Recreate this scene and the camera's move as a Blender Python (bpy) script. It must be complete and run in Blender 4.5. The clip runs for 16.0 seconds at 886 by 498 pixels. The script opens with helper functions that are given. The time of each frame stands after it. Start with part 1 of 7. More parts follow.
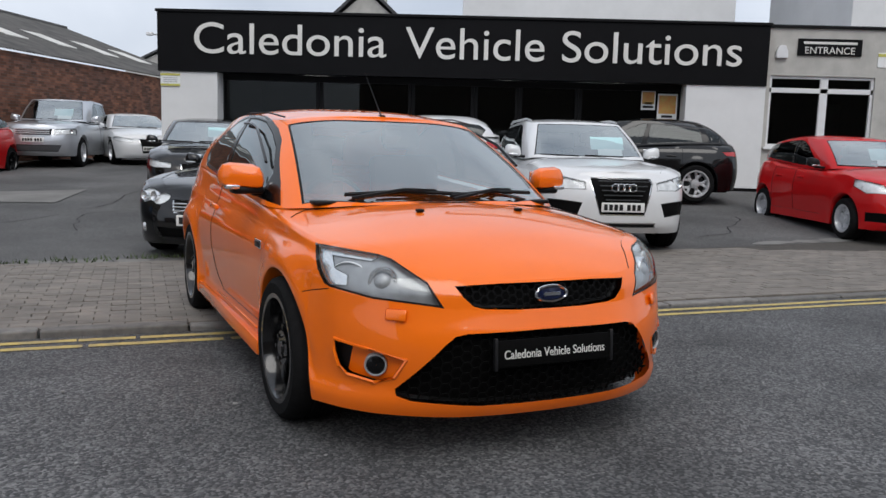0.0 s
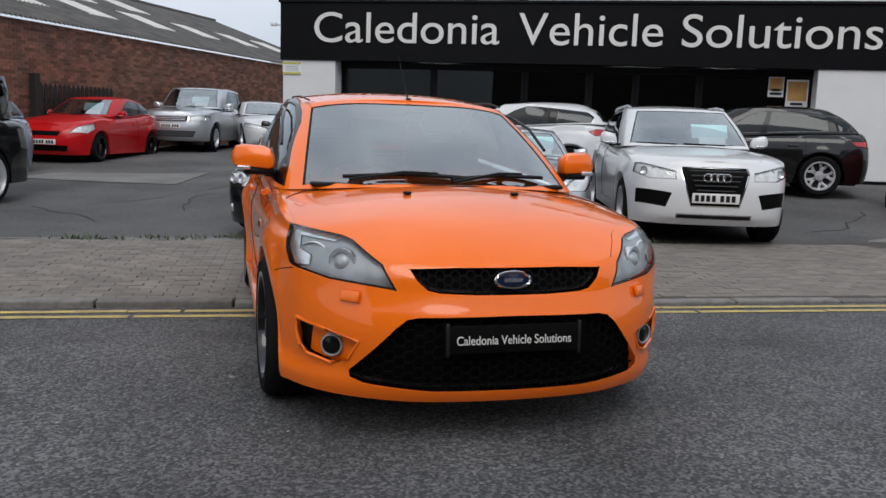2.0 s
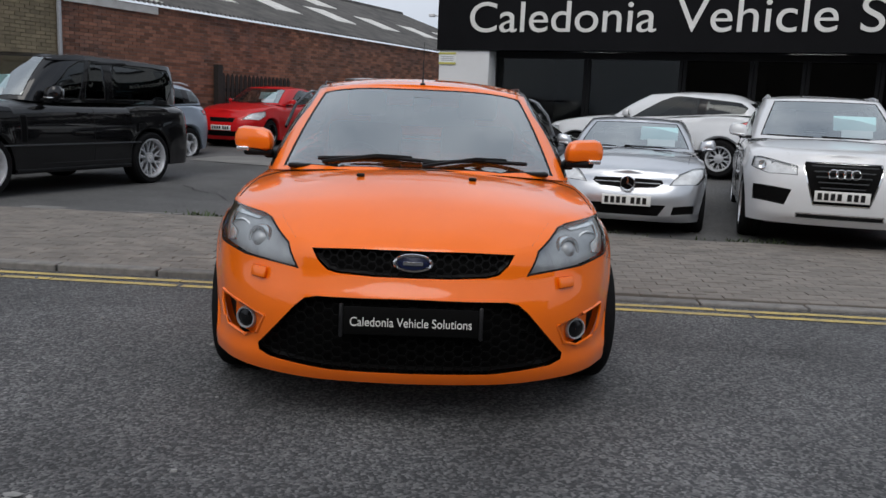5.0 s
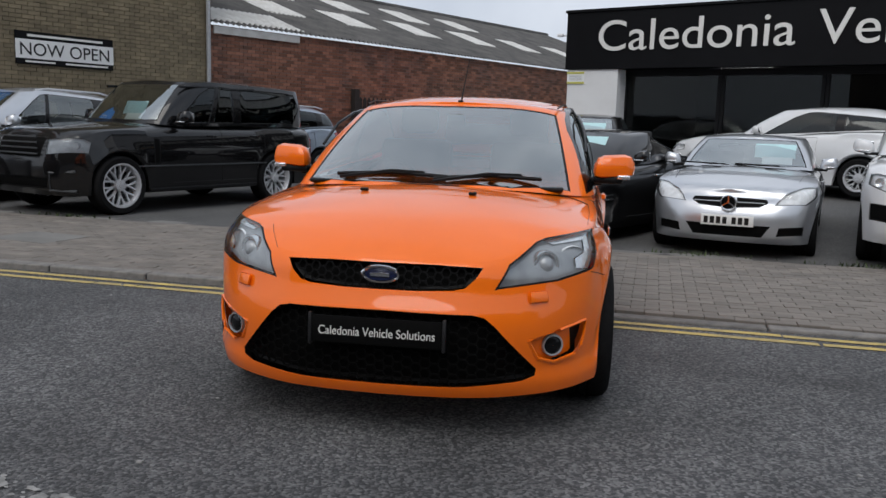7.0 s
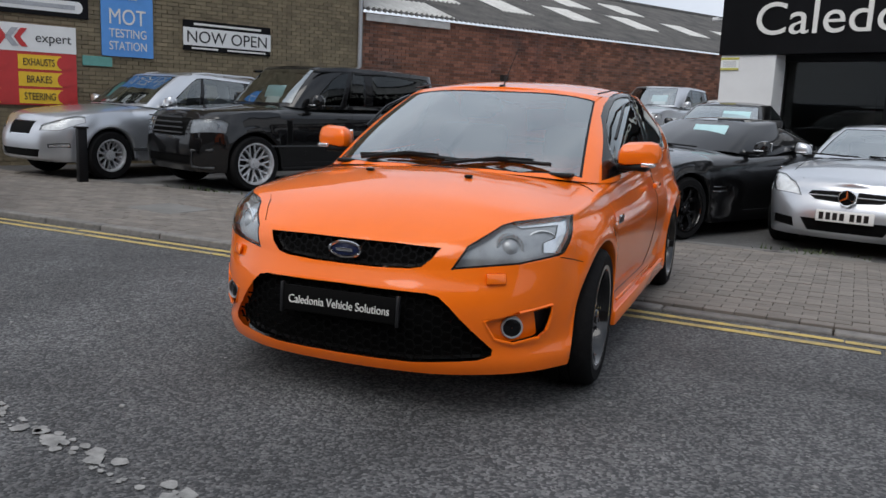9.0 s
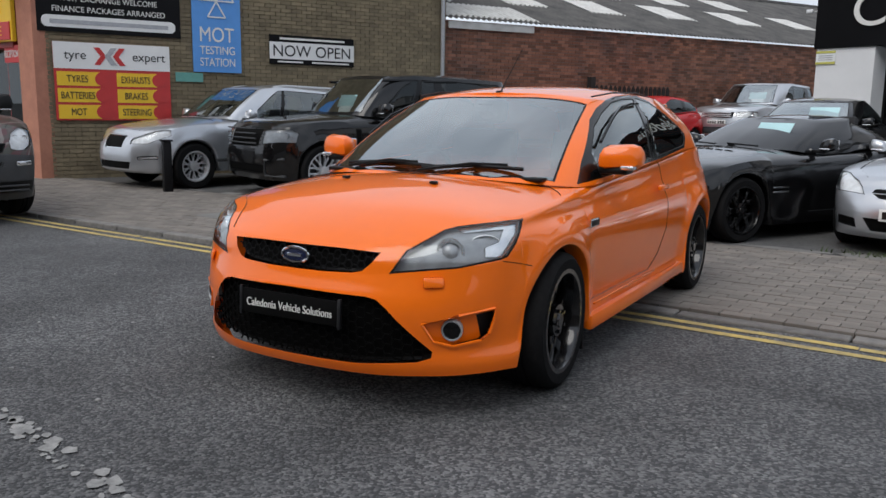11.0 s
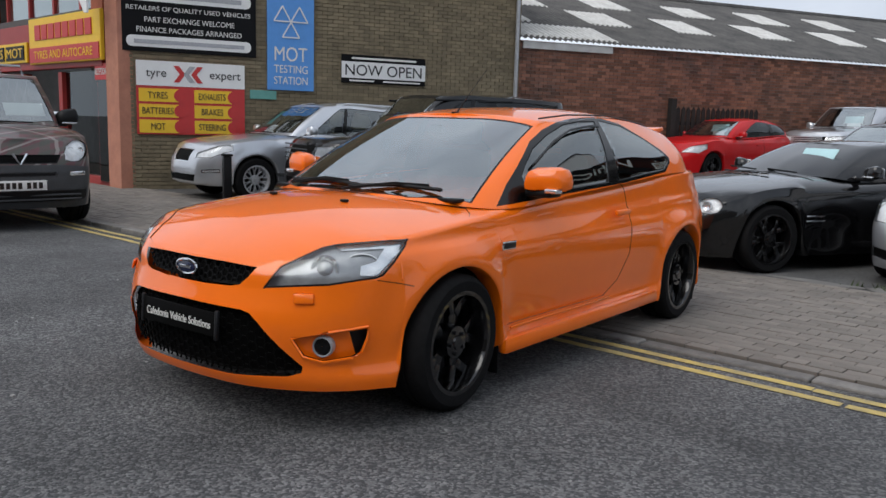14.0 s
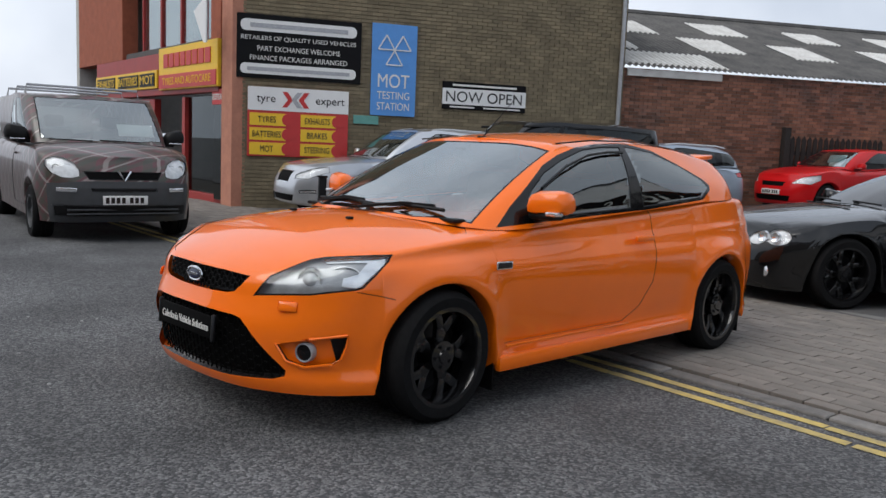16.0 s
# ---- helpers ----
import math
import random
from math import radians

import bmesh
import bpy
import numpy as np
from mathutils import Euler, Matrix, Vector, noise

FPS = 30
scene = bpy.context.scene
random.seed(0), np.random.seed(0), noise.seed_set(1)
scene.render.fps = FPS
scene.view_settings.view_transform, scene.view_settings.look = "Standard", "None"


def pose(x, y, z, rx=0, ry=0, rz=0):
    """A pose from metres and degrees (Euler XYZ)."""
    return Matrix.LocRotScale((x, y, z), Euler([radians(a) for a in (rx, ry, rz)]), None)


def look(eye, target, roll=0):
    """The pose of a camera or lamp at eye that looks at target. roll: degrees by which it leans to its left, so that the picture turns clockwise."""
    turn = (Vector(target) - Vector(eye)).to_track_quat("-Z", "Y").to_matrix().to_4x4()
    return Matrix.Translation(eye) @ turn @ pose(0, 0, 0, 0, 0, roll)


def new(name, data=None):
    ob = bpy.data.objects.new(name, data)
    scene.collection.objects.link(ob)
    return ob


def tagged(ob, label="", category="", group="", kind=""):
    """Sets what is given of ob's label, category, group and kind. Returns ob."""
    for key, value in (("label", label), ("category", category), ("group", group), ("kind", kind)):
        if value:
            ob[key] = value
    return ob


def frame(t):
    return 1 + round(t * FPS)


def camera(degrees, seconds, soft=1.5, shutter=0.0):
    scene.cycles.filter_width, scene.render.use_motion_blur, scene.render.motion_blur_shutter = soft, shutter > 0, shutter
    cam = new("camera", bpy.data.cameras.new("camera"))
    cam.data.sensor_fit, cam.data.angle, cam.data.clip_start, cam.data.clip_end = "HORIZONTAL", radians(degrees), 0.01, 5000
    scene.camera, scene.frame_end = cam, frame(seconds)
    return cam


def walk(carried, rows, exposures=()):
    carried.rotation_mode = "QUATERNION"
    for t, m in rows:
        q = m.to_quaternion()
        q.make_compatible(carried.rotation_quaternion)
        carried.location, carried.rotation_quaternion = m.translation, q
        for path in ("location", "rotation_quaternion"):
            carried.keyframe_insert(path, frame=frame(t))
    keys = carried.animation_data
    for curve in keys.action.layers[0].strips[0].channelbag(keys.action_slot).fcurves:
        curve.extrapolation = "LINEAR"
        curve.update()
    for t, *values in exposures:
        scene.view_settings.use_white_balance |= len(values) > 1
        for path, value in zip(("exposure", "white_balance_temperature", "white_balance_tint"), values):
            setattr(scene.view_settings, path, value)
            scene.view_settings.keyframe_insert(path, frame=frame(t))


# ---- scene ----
cam = camera(56.2, 16.0)
PATH = [
    (0, (0.109, 0.092, 1.246), (0.055, 2.074, 0.987), 1.6),
    (0.5, (0.289, 0.099, 1.241), (0.126, 2.07, 0.945), 1.9),
    (1, (0.506, 0.092, 1.239), (0.273, 2.056, 0.939), 2.9),
    (1.5, (0.664, 0.151, 1.232), (0.356, 2.108, 0.956), 2.6),
    (2, (0.794, 0.219, 1.236), (0.406, 2.158, 0.941), 1.9),
    (2.5, (0.957, 0.272, 1.239), (0.473, 2.186, 0.921), 1.5),
    (3, (1.166, 0.315, 1.25), (0.568, 2.195, 0.922), 2.5),
    (3.2, (1.237, 0.34, 1.244), (0.632, 2.218, 0.914), 2.4),
    (5.3, (1.922, 0.612, 1.238), (1.042, 2.379, 0.918), 2.0),
    (5.5, (1.975, 0.635, 1.237), (1.063, 2.388, 0.928), 1.7),
    (6, (2.105, 0.734, 1.23), (1.11, 2.439, 0.913), 1.9),
    (6.5, (2.244, 0.825, 1.218), (1.174, 2.486, 0.911), 1.6),
    (7, (2.471, 0.916, 1.233), (1.312, 2.519, 0.939), 1.7),
    (7.5, (2.64, 1.027, 1.229), (1.436, 2.598, 0.942), 0.5),
    (8, (2.741, 1.195, 1.244), (1.521, 2.756, 0.971), 0.6),
    (8.5, (2.905, 1.301, 1.251), (1.542, 2.739, 0.975), 1.7),
    (9, (3.149, 1.4, 1.248), (1.686, 2.72, 0.908), 2.4),
    (9.2, (3.215, 1.44, 1.248), (1.738, 2.75, 0.924), 1.8),
    (11.3, (3.692, 1.973, 1.287), (2.046, 3.061, 0.958), 0.8),
    (11.5, (3.719, 2.023, 1.289), (2.07, 3.113, 0.981), 0.9),
    (12, (3.768, 2.169, 1.291), (2.098, 3.223, 0.976), 1.4),
    (12.5, (3.829, 2.296, 1.295), (2.148, 3.33, 0.97), 1.6),
    (13, (3.95, 2.449, 1.302), (2.242, 3.431, 0.956), 2.8),
    (13.5, (4.087, 2.59, 1.312), (2.358, 3.543, 0.99), 1.3),
    (14, (4.143, 2.721, 1.308), (2.371, 3.6, 1.01), 1.6),
    (14.5, (4.172, 2.849, 1.302), (2.383, 3.69, 0.996), 2.2),
    (15, (4.256, 3.004, 1.312), (2.411, 3.714, 1.009), 2.9),
    (15.5, (4.378, 3.16, 1.314), (2.512, 3.816, 1.02), 3.6),
    (16, (4.524, 3.241, 1.312), (2.633, 3.844, 1.066), 2.4),
]
EXPOSURES = [(0, 0.14), (1, 0.09), (3, 0.04), (5.5, -0.04), (7, -0.02), (8, 0.06), (9, 0.15), (12.5, 0.16), (16, 0.18)]
walk(cam, [(t, look(eye, target, roll)) for t, eye, target, roll in PATH], EXPOSURES)

# ---------------------------------------------------------------- sky and light
world = bpy.data.worlds.new("overcast_sky")
scene.world = world
world.use_nodes = True
wn = world.node_tree
wn.nodes.clear()
sky = wn.nodes.new("ShaderNodeTexSky")
sky.sky_type = "NISHITA"
sky.sun_disc = False
sky.sun_elevation = radians(50)
sky.sun_rotation = radians(200)
sky.dust_density = 4.0
veil = wn.nodes.new("ShaderNodeMixRGB")
veil.inputs[0].default_value = 0.86
back = wn.nodes.new("ShaderNodeBackground")
back.inputs[1].default_value = 0.094
wout = wn.nodes.new("ShaderNodeOutputWorld")
cloud = wn.nodes.new("ShaderNodeTexNoise")
cloud.inputs["Scale"].default_value = 2.2
cloud.inputs["Detail"].default_value = 6
shape = wn.nodes.new("ShaderNodeMapRange")
shape.inputs[1].default_value, shape.inputs[2].default_value = 0.35, 0.65
grey = wn.nodes.new("ShaderNodeMixRGB")
grey.inputs[1].default_value = (5.4, 6.1, 7.3, 1)
grey.inputs[2].default_value = (9.5, 10.1, 11.2, 1)
wn.links.new(cloud.outputs["Fac"], shape.inputs[0])
wn.links.new(shape.outputs[0], grey.inputs[0])
wn.links.new(grey.outputs[0], veil.inputs[2])
wn.links.new(sky.outputs[0], veil.inputs[1])
wn.links.new(veil.outputs[0], back.inputs[0])
wn.links.new(back.outputs[0], wout.inputs[0])
sun = new("sun", bpy.data.lights.new("sun", "SUN"))
sun.data.energy = 1.5
sun.data.angle = radians(45)
sun.data.color = (1.0, 0.97, 0.93)
sun.matrix_world = look((0, 0, 20), (-5, 14, 0))


# ---------------------------------------------------------------- materials
def material(name, colour, rough=0.5, metal=0.0, coat=0.0, vary=0.0, scale=8.0, bump=0.0, bump_scale=120.0, spec=0.5,
             second=None, detail=6.0, island=0.0, single=0.0, emit=None):
    m = bpy.data.materials.new(name)
    m.use_nodes = True
    n, l = m.node_tree.nodes, m.node_tree.links
    p = n["Principled BSDF"]
    p.inputs["Base Color"].default_value = (*colour, 1)
    p.inputs["Roughness"].default_value = rough
    p.inputs["Metallic"].default_value = metal
    p.inputs["Coat Weight"].default_value = coat
    p.inputs["Coat Roughness"].default_value = 0.03
    p.inputs["Specular IOR Level"].default_value = spec
    if emit:
        p.inputs["Emission Color"].default_value = (*emit[:3], 1)
        p.inputs["Emission Strength"].default_value = emit[3]
    co = n.new("ShaderNodeTexCoord")
    link = None
    if vary or second:
        t = n.new("ShaderNodeTexNoise")
        t.inputs["Scale"].default_value = scale
        t.inputs["Detail"].default_value = detail
        t.inputs["Roughness"].default_value = 0.65
        l.new(co.outputs["Object"], t.inputs["Vector"])
        ramp = n.new("ShaderNodeMapRange")
        ramp.inputs[1].default_value, ramp.inputs[2].default_value = 0.32, 0.68
        l.new(t.outputs["Fac"], ramp.inputs[0])
        mix = n.new("ShaderNodeMixRGB")
        other = second or tuple(max(0.0, c * (1 - vary)) for c in colour)
        mix.inputs[1].default_value = (*colour, 1)
        mix.inputs[2].default_value = (*other, 1)
        l.new(ramp.outputs[0], mix.inputs[0])
        link = mix.outputs[0]
    if island or single:
        rnd = n.new("ShaderNodeObjectInfo") if single else n.new("ShaderNodeNewGeometry")
        out = rnd.outputs["Random"] if single else rnd.outputs["Random Per Island"]
        mr = n.new("ShaderNodeMapRange")
        k = single or island
        mr.inputs[3].default_value, mr.inputs[4].default_value = 1 - k, 1 + k
        l.new(out, mr.inputs[0])
        mul = n.new("ShaderNodeVectorMath")
        mul.operation = "SCALE"
        if link:
            l.new(link, mul.inputs[0])
        else:
            mul.inputs[0].default_value = colour
        l.new(mr.outputs[0], mul.inputs["Scale"])
        link = mul.outputs[0]
    if link:
        l.new(link, p.inputs["Base Color"])
    if bump:
        t = n.new("ShaderNodeTexNoise")
        t.inputs["Scale"].default_value = bump_scale
        t.inputs["Detail"].default_value = 4
        l.new(co.outputs["Object"], t.inputs["Vector"])
        b = n.new("ShaderNodeBump")
        b.inputs["Strength"].default_value = bump
        b.inputs["Distance"].default_value = 0.01
        l.new(t.outputs["Fac"], b.inputs["Height"])
        l.new(b.outputs[0], p.inputs["Normal"])
    return m


def glass_material(name, tint, gloss=0.06):
    """Thin car or shop glass: what lies behind shows through, tinted, under a mirror gloss."""
    m = bpy.data.materials.new(name)
    m.use_nodes = True
    n, l = m.node_tree.nodes, m.node_tree.links
    n.clear()
    out, mix = n.new("ShaderNodeOutputMaterial"), n.new("ShaderNodeMixShader")
    tr, gl, fr = n.new("ShaderNodeBsdfTransparent"), n.new("ShaderNodeBsdfGlossy"), n.new("ShaderNodeLayerWeight")
    fr.inputs["Blend"].default_value = 0.5
    steep = n.new("ShaderNodeMath")
    steep.operation = "POWER"
    steep.inputs[1].default_value = 4.0
    amount = n.new("ShaderNodeMapRange")
    amount.inputs[3].default_value, amount.inputs[4].default_value = gloss, 1.0
    l.new(fr.outputs["Facing"], steep.inputs[0])
    l.new(steep.outputs[0], amount.inputs[0])
    tr.inputs[0].default_value = (*tint, 1)
    gl.inputs["Roughness"].default_value = 0.015
    gl.inputs[0].default_value = (0.93, 0.98, 0.98, 1)
    l.new(amount.outputs[0], mix.inputs[0])
    l.new(tr.outputs[0], mix.inputs[1])
    l.new(gl.outputs[0], mix.inputs[2])
    l.new(mix.outputs[0], out.inputs[0])
    return m


def paint(name, colour, metal=0.0, rough=0.32, coat=1.0, spec=0.3):
    return material(name, colour, rough, metal, coat, vary=0.06, scale=3.0, spec=spec)


ORANGE = paint("orange_paint", (0.92, 0.165, 0.003), 0, 0.4, 1.0, 0.12)
BLACKP = paint("black_paint", (0.004, 0.004, 0.0045), 0, 0.3, 1.0, 0.1)
SILVER = paint("silver_paint", (0.55, 0.57, 0.60), 0.75, 0.3)
BLUESIL = paint("blue_silver_paint", (0.34, 0.40, 0.48), 0.6, 0.3)
WHITEP = paint("white_paint", (0.66, 0.67, 0.68))
REDP = paint("red_paint", (0.50, 0.006, 0.008), 0, 0.4, 0.7, 0.08)
RUBBER = material("tyre_rubber", (0.011, 0.011, 0.0115), 0.8, vary=0.3, scale=30, bump=0.2, bump_scale=60, spec=0.08)
SEAL = material("black_trim", (0.006, 0.006, 0.0065), 0.5, vary=0.2, scale=20, spec=0.2)
GLOSSBLACK = material("gloss_black", (0.004, 0.004, 0.0045), 0.2, coat=0.3, vary=0.2, spec=0.2)
GREYTRIM = material("grey_bumper_plastic", (0.045, 0.048, 0.052), 0.55, vary=0.2, scale=12, bump=0.1)
INTERIOR = material("dark_cabin_cloth", (0.02, 0.02, 0.022), 0.85, vary=0.3, scale=15, bump=0.2)
CHROME = material("chrome", (0.78, 0.79, 0.80), 0.08, 1.0)
ALLOY = material("silver_alloy", (0.66, 0.67, 0.69), 0.34, 0.55, vary=0.1)
BLACKALLOY = material("black_alloy", (0.005, 0.005, 0.0055), 0.2, 0.0, 0.8, vary=0.2, spec=0.3)
DISC = material("brake_disc_steel", (0.06, 0.06, 0.063), 0.4, 0.9, vary=0.3)
WHITECARD = material("white_card", (0.8, 0.82, 0.82), 0.5, vary=0.05)
CYANCARD = material("pale_blue_card", (0.46, 0.70, 0.73), 0.5, vary=0.08)
PLATEW = material("plate_white", (0.75, 0.75, 0.73), 0.4, vary=0.05)
PLATEB = material("plate_black", (0.01, 0.01, 0.01), 0.3, vary=0.1)
LAMPIN = material("lamp_reflector", (0.85, 0.86, 0.88), 0.22, 0.8, vary=0.2, scale=25)
LAMPGREY = material("lamp_housing_grey", (0.42, 0.43, 0.45), 0.35, 0.3, vary=0.25, scale=18)
LAMPBRIGHT = material("lamp_housing_silver", (0.82, 0.83, 0.85), 0.4, 0.0, vary=0.3, scale=16)
LAMPDEEP = material("lamp_housing_slate", (0.36, 0.37, 0.385), 0.3, 0.4, vary=0.3, scale=18)
AMBER = material("amber_lens", (0.75, 0.22, 0.03), 0.25, coat=0.5, vary=0.1)
REDLENS = material("red_lens", (0.45, 0.01, 0.012), 0.15, coat=0.8, vary=0.1)
GLASS = glass_material("windscreen_glass", (0.62, 0.69, 0.67), 0.34)
DARKGLASS = glass_material("tinted_glass", (0.06, 0.07, 0.07), 0.05)
SCREEN = glass_material("parked_car_windscreen", (0.72, 0.79, 0.79), 0.42)
CLEARGLASS = glass_material("clear_side_glass", (0.6, 0.66, 0.66), 0.16)
SIDEGLASS = glass_material("side_window_glass", (0.07, 0.08, 0.08), 0.16)
DARKLENS = glass_material("smoked_lamp_lens", (0.55, 0.57, 0.59), 0.05)
LENS = glass_material("lamp_lens", (0.97, 0.98, 0.98), 0.05)
SHOPGLASS = glass_material("shop_glass", (0.3, 0.31, 0.31), 0.025)


# ---------------------------------------------------------------- mesh helpers
def part(name, bm, mats, parent=None, label="", smooth=True, m=None):
    me = bpy.data.meshes.new(name)
    bm.normal_update()
    bm.to_mesh(me)
    bm.free()
    for mt in (mats if isinstance(mats, (list, tuple)) else [mats]):
        me.materials.append(mt)
    if smooth:
        me.shade_smooth()
        me.set_sharp_from_angle(angle=radians(38))
    ob = new(name, me)
    if parent:
        ob.parent = parent
    if m is not None:
        ob.matrix_basis = m
    if label:
        ob["label"] = label
    return ob


def thing(name, m, label, category, group="", kind=""):
    ob = new(name)
    ob.matrix_basis = m
    ob.empty_display_size = 0.2
    return tagged(ob, label, category, group, kind)


def box(sx, sy, sz, at=(0, 0, 0), bevel=0.0, rot=None, bm=None, taper=1.0):
    """A box with its bottom centre at the given place; taper narrows the top."""
    b = bmesh.new()
    bmesh.ops.create_cube(b, size=1)
    for v in b.verts:
        k = taper if v.co.z > 0 else 1
        v.co = Vector((v.co.x * sx * k, v.co.y * sy * k, (v.co.z + 0.5) * sz))
    if bevel:
        bmesh.ops.bevel(b, geom=b.edges[:], offset=bevel, segments=2, affect="EDGES", profile=0.5)
    if rot is not None:
        b.transform(rot)
    b.transform(Matrix.Translation(at))
    if bm is None:
        return b
    return joined(bm, b)


def joined(bm, b):
    me = bpy.data.meshes.new("t")
    b.to_mesh(me)
    b.free()
    bm.from_mesh(me)
    bpy.data.meshes.remove(me)
    return bm


def lathe(profile, n=40, axis="y"):
    """Turns (radius, along) pairs round the y axis."""
    bm = bmesh.new()
    rings = []
    for i in range(n):
        a = 2 * math.pi * i / n
        rings.append([bm.verts.new((r * math.cos(a), y, r * math.sin(a))) for r, y in profile])
    for i in range(n):
        p, q = rings[i], rings[(i + 1) % n]
        for j in range(len(profile) - 1):
            bm.faces.new((p[j], p[j + 1], q[j + 1], q[j]))
    bmesh.ops.remove_doubles(bm, verts=bm.verts[:], dist=1e-5)
    if axis == "z":
        bm.transform(Matrix.Rotation(radians(90), 4, "X"))
    elif axis == "x":
        bm.transform(Matrix.Rotation(radians(-90), 4, "Z"))
    bmesh.ops.recalc_face_normals(bm, faces=bm.faces[:])
    return bm


def tube(points, r, n=6):
    """A round bar along a line of points."""
    bm = bmesh.new()
    pts = [Vector(p) for p in points]
    rings = []
    for i, p in enumerate(pts):
        d = (pts[min(i + 1, len(pts) - 1)] - pts[max(i - 1, 0)]).normalized()
        s = d.orthogonal().normalized()
        t = d.cross(s)
        rad = r[i] if isinstance(r, (list, tuple)) else r
        rings.append([bm.verts.new(p + rad * (s * math.cos(2 * math.pi * k / n) + t * math.sin(2 * math.pi * k / n))) for k in range(n)])
    for a, b in zip(rings, rings[1:]):
        for k in range(n):
            bm.faces.new((a[k], a[(k + 1) % n], b[(k + 1) % n], b[k]))
    bm.faces.new(rings[0])
    bm.faces.new(rings[-1])
    bmesh.ops.recalc_face_normals(bm, faces=bm.faces[:])
    return bm


def prism(pts, depth, to=None, bevel=0.0):
    """A flat polygon in x, z given depth towards +y, then posed."""
    bm = bmesh.new()
    f = bm.faces.new([bm.verts.new((x, 0, z)) for x, z in pts])
    ex = bmesh.ops.extrude_face_region(bm, geom=[f])
    for v in ex["geom"]:
        if isinstance(v, bmesh.types.BMVert):
            v.co.y += depth
    bmesh.ops.recalc_face_normals(bm, faces=bm.faces[:])
    if bevel:
        bmesh.ops.bevel(bm, geom=bm.edges[:], offset=bevel, segments=2, affect="EDGES")
    if to is not None:
        bm.transform(to)
    return bm


def curve_points(ctrl, n):
    """n points along a smooth line through the control points, evenly spaced."""
    c = np.array(ctrl, float)
    c = np.vstack([2 * c[0] - c[1], c, 2 * c[-1] - c[-2]])
    out = []
    for i in range(1, len(c) - 2):
        p0, p1, p2, p3 = c[i - 1], c[i], c[i + 1], c[i + 2]
        d = [max(1e-6, np.linalg.norm(b - a) ** 0.5) for a, b in ((p0, p1), (p1, p2), (p2, p3))]
        m1 = d[1] * ((p1 - p0) / d[0] - (p2 - p0) / (d[0] + d[1]) + (p2 - p1) / d[1])
        m2 = d[1] * ((p2 - p1) / d[1] - (p3 - p1) / (d[1] + d[2]) + (p3 - p2) / d[2])
        for s in np.linspace(0, 1, 40, endpoint=False):
            h = s * s
            k = h * s
            out.append((2 * k - 3 * h + 1) * p1 + (k - 2 * h + s) * m1 + (3 * h - 2 * k) * p2 + (k - h) * m2)
    out.append(c[-2])
    out = np.array(out)
    if n is None:
        return out
    s = np.concatenate([[0], np.cumsum(np.linalg.norm(np.diff(out, axis=0), axis=1))])
    u = np.linspace(0, s[-1], n)
    return np.stack([np.interp(u, s, out[:, k]) for k in range(out.shape[1])], 1)


def smooth_fn(pairs):
    """A smooth function through (x, value) pairs."""
    p = sorted(pairs)
    c = curve_points([(a, b) for a, b in p], None)
    return lambda x: float(np.interp(x, c[:, 0], c[:, 1]))


# ---------------------------------------------------------------- car kit: x ahead from the front axle, y to the car's left, z up
def carve(bm, pts, way):
    """Cuts the outline of the points out of the skin, looking along the way, and returns it as a mesh of its own."""
    d = Vector(way).normalized()
    r = Vector((0, 0, 1)).cross(d)
    if r.length < 0.1:
        r = Vector((0, 1, 0))
    r.normalize()
    u = d.cross(r)
    poly = [(Vector(p).dot(r), Vector(p).dot(u)) for p in pts]
    xs, ys = [p[0] for p in poly], [p[1] for p in poly]
    lo, hi, lo2, hi2 = min(xs) - 0.01, max(xs) + 0.01, min(ys) - 0.01, max(ys) + 0.01
    near = [Vector(p).dot(d) for p in pts]
    back, fore = min(near) - 0.35, max(near) + 0.35
    bm.normal_update()
    faces = []
    for f in bm.faces:
        c = f.calc_center_median()
        if f.normal.dot(d) > 0.03 and back < c.dot(d) < fore:
            a = [v.co.dot(r) for v in f.verts]
            b = [v.co.dot(u) for v in f.verts]
            if max(a) > lo and min(a) < hi and max(b) > lo2 and min(b) < hi2:
                faces.append(f)
    geom = set(faces)
    for f in faces:
        geom.update(f.edges)
        geom.update(f.verts)
    geom = list(geom)
    for (x0, y0), (x1, y1) in zip(poly, poly[1:] + poly[:1]):
        no = (r * (y1 - y0) - u * (x1 - x0))
        if no.length < 1e-6:
            continue
        geom = bmesh.ops.bisect_plane(bm, geom=geom, plane_co=r * x0 + u * y0, plane_no=no.normalized(), dist=1e-5)["geom"]

    def inside(x, y):
        odd = False
        for (x0, y0), (x1, y1) in zip(poly, poly[1:] + poly[:1]):
            if (y0 > y) != (y1 > y) and x < (x1 - x0) * (y - y0) / (y1 - y0) + x0:
                odd = not odd
        return odd

    take = []
    for f in geom:
        if isinstance(f, bmesh.types.BMFace) and f.is_valid:
            c = f.calc_center_median()
            if inside(c.dot(r), c.dot(u)):
                take.append(f)
    got = bmesh.new()
    made = {}
    for f in take:
        vs = []
        for v in f.verts:
            if v not in made:
                made[v] = got.verts.new(v.co)
            vs.append(made[v])
        try:
            got.faces.new(vs)
        except ValueError:
            pass
    bmesh.ops.delete(bm, geom=take, context="FACES")
    got.normal_update()
    return got


def rimmed(bm, width, depth, index=1):
    """A border of another material round a carved panel, sunk or raised by depth."""
    if len(bm.faces):
        r = bmesh.ops.inset_region(bm, faces=bm.faces[:], thickness=width, depth=depth, use_even_offset=True, use_boundary=True)
        for f in r["faces"]:
            f.material_index = index
    return bm


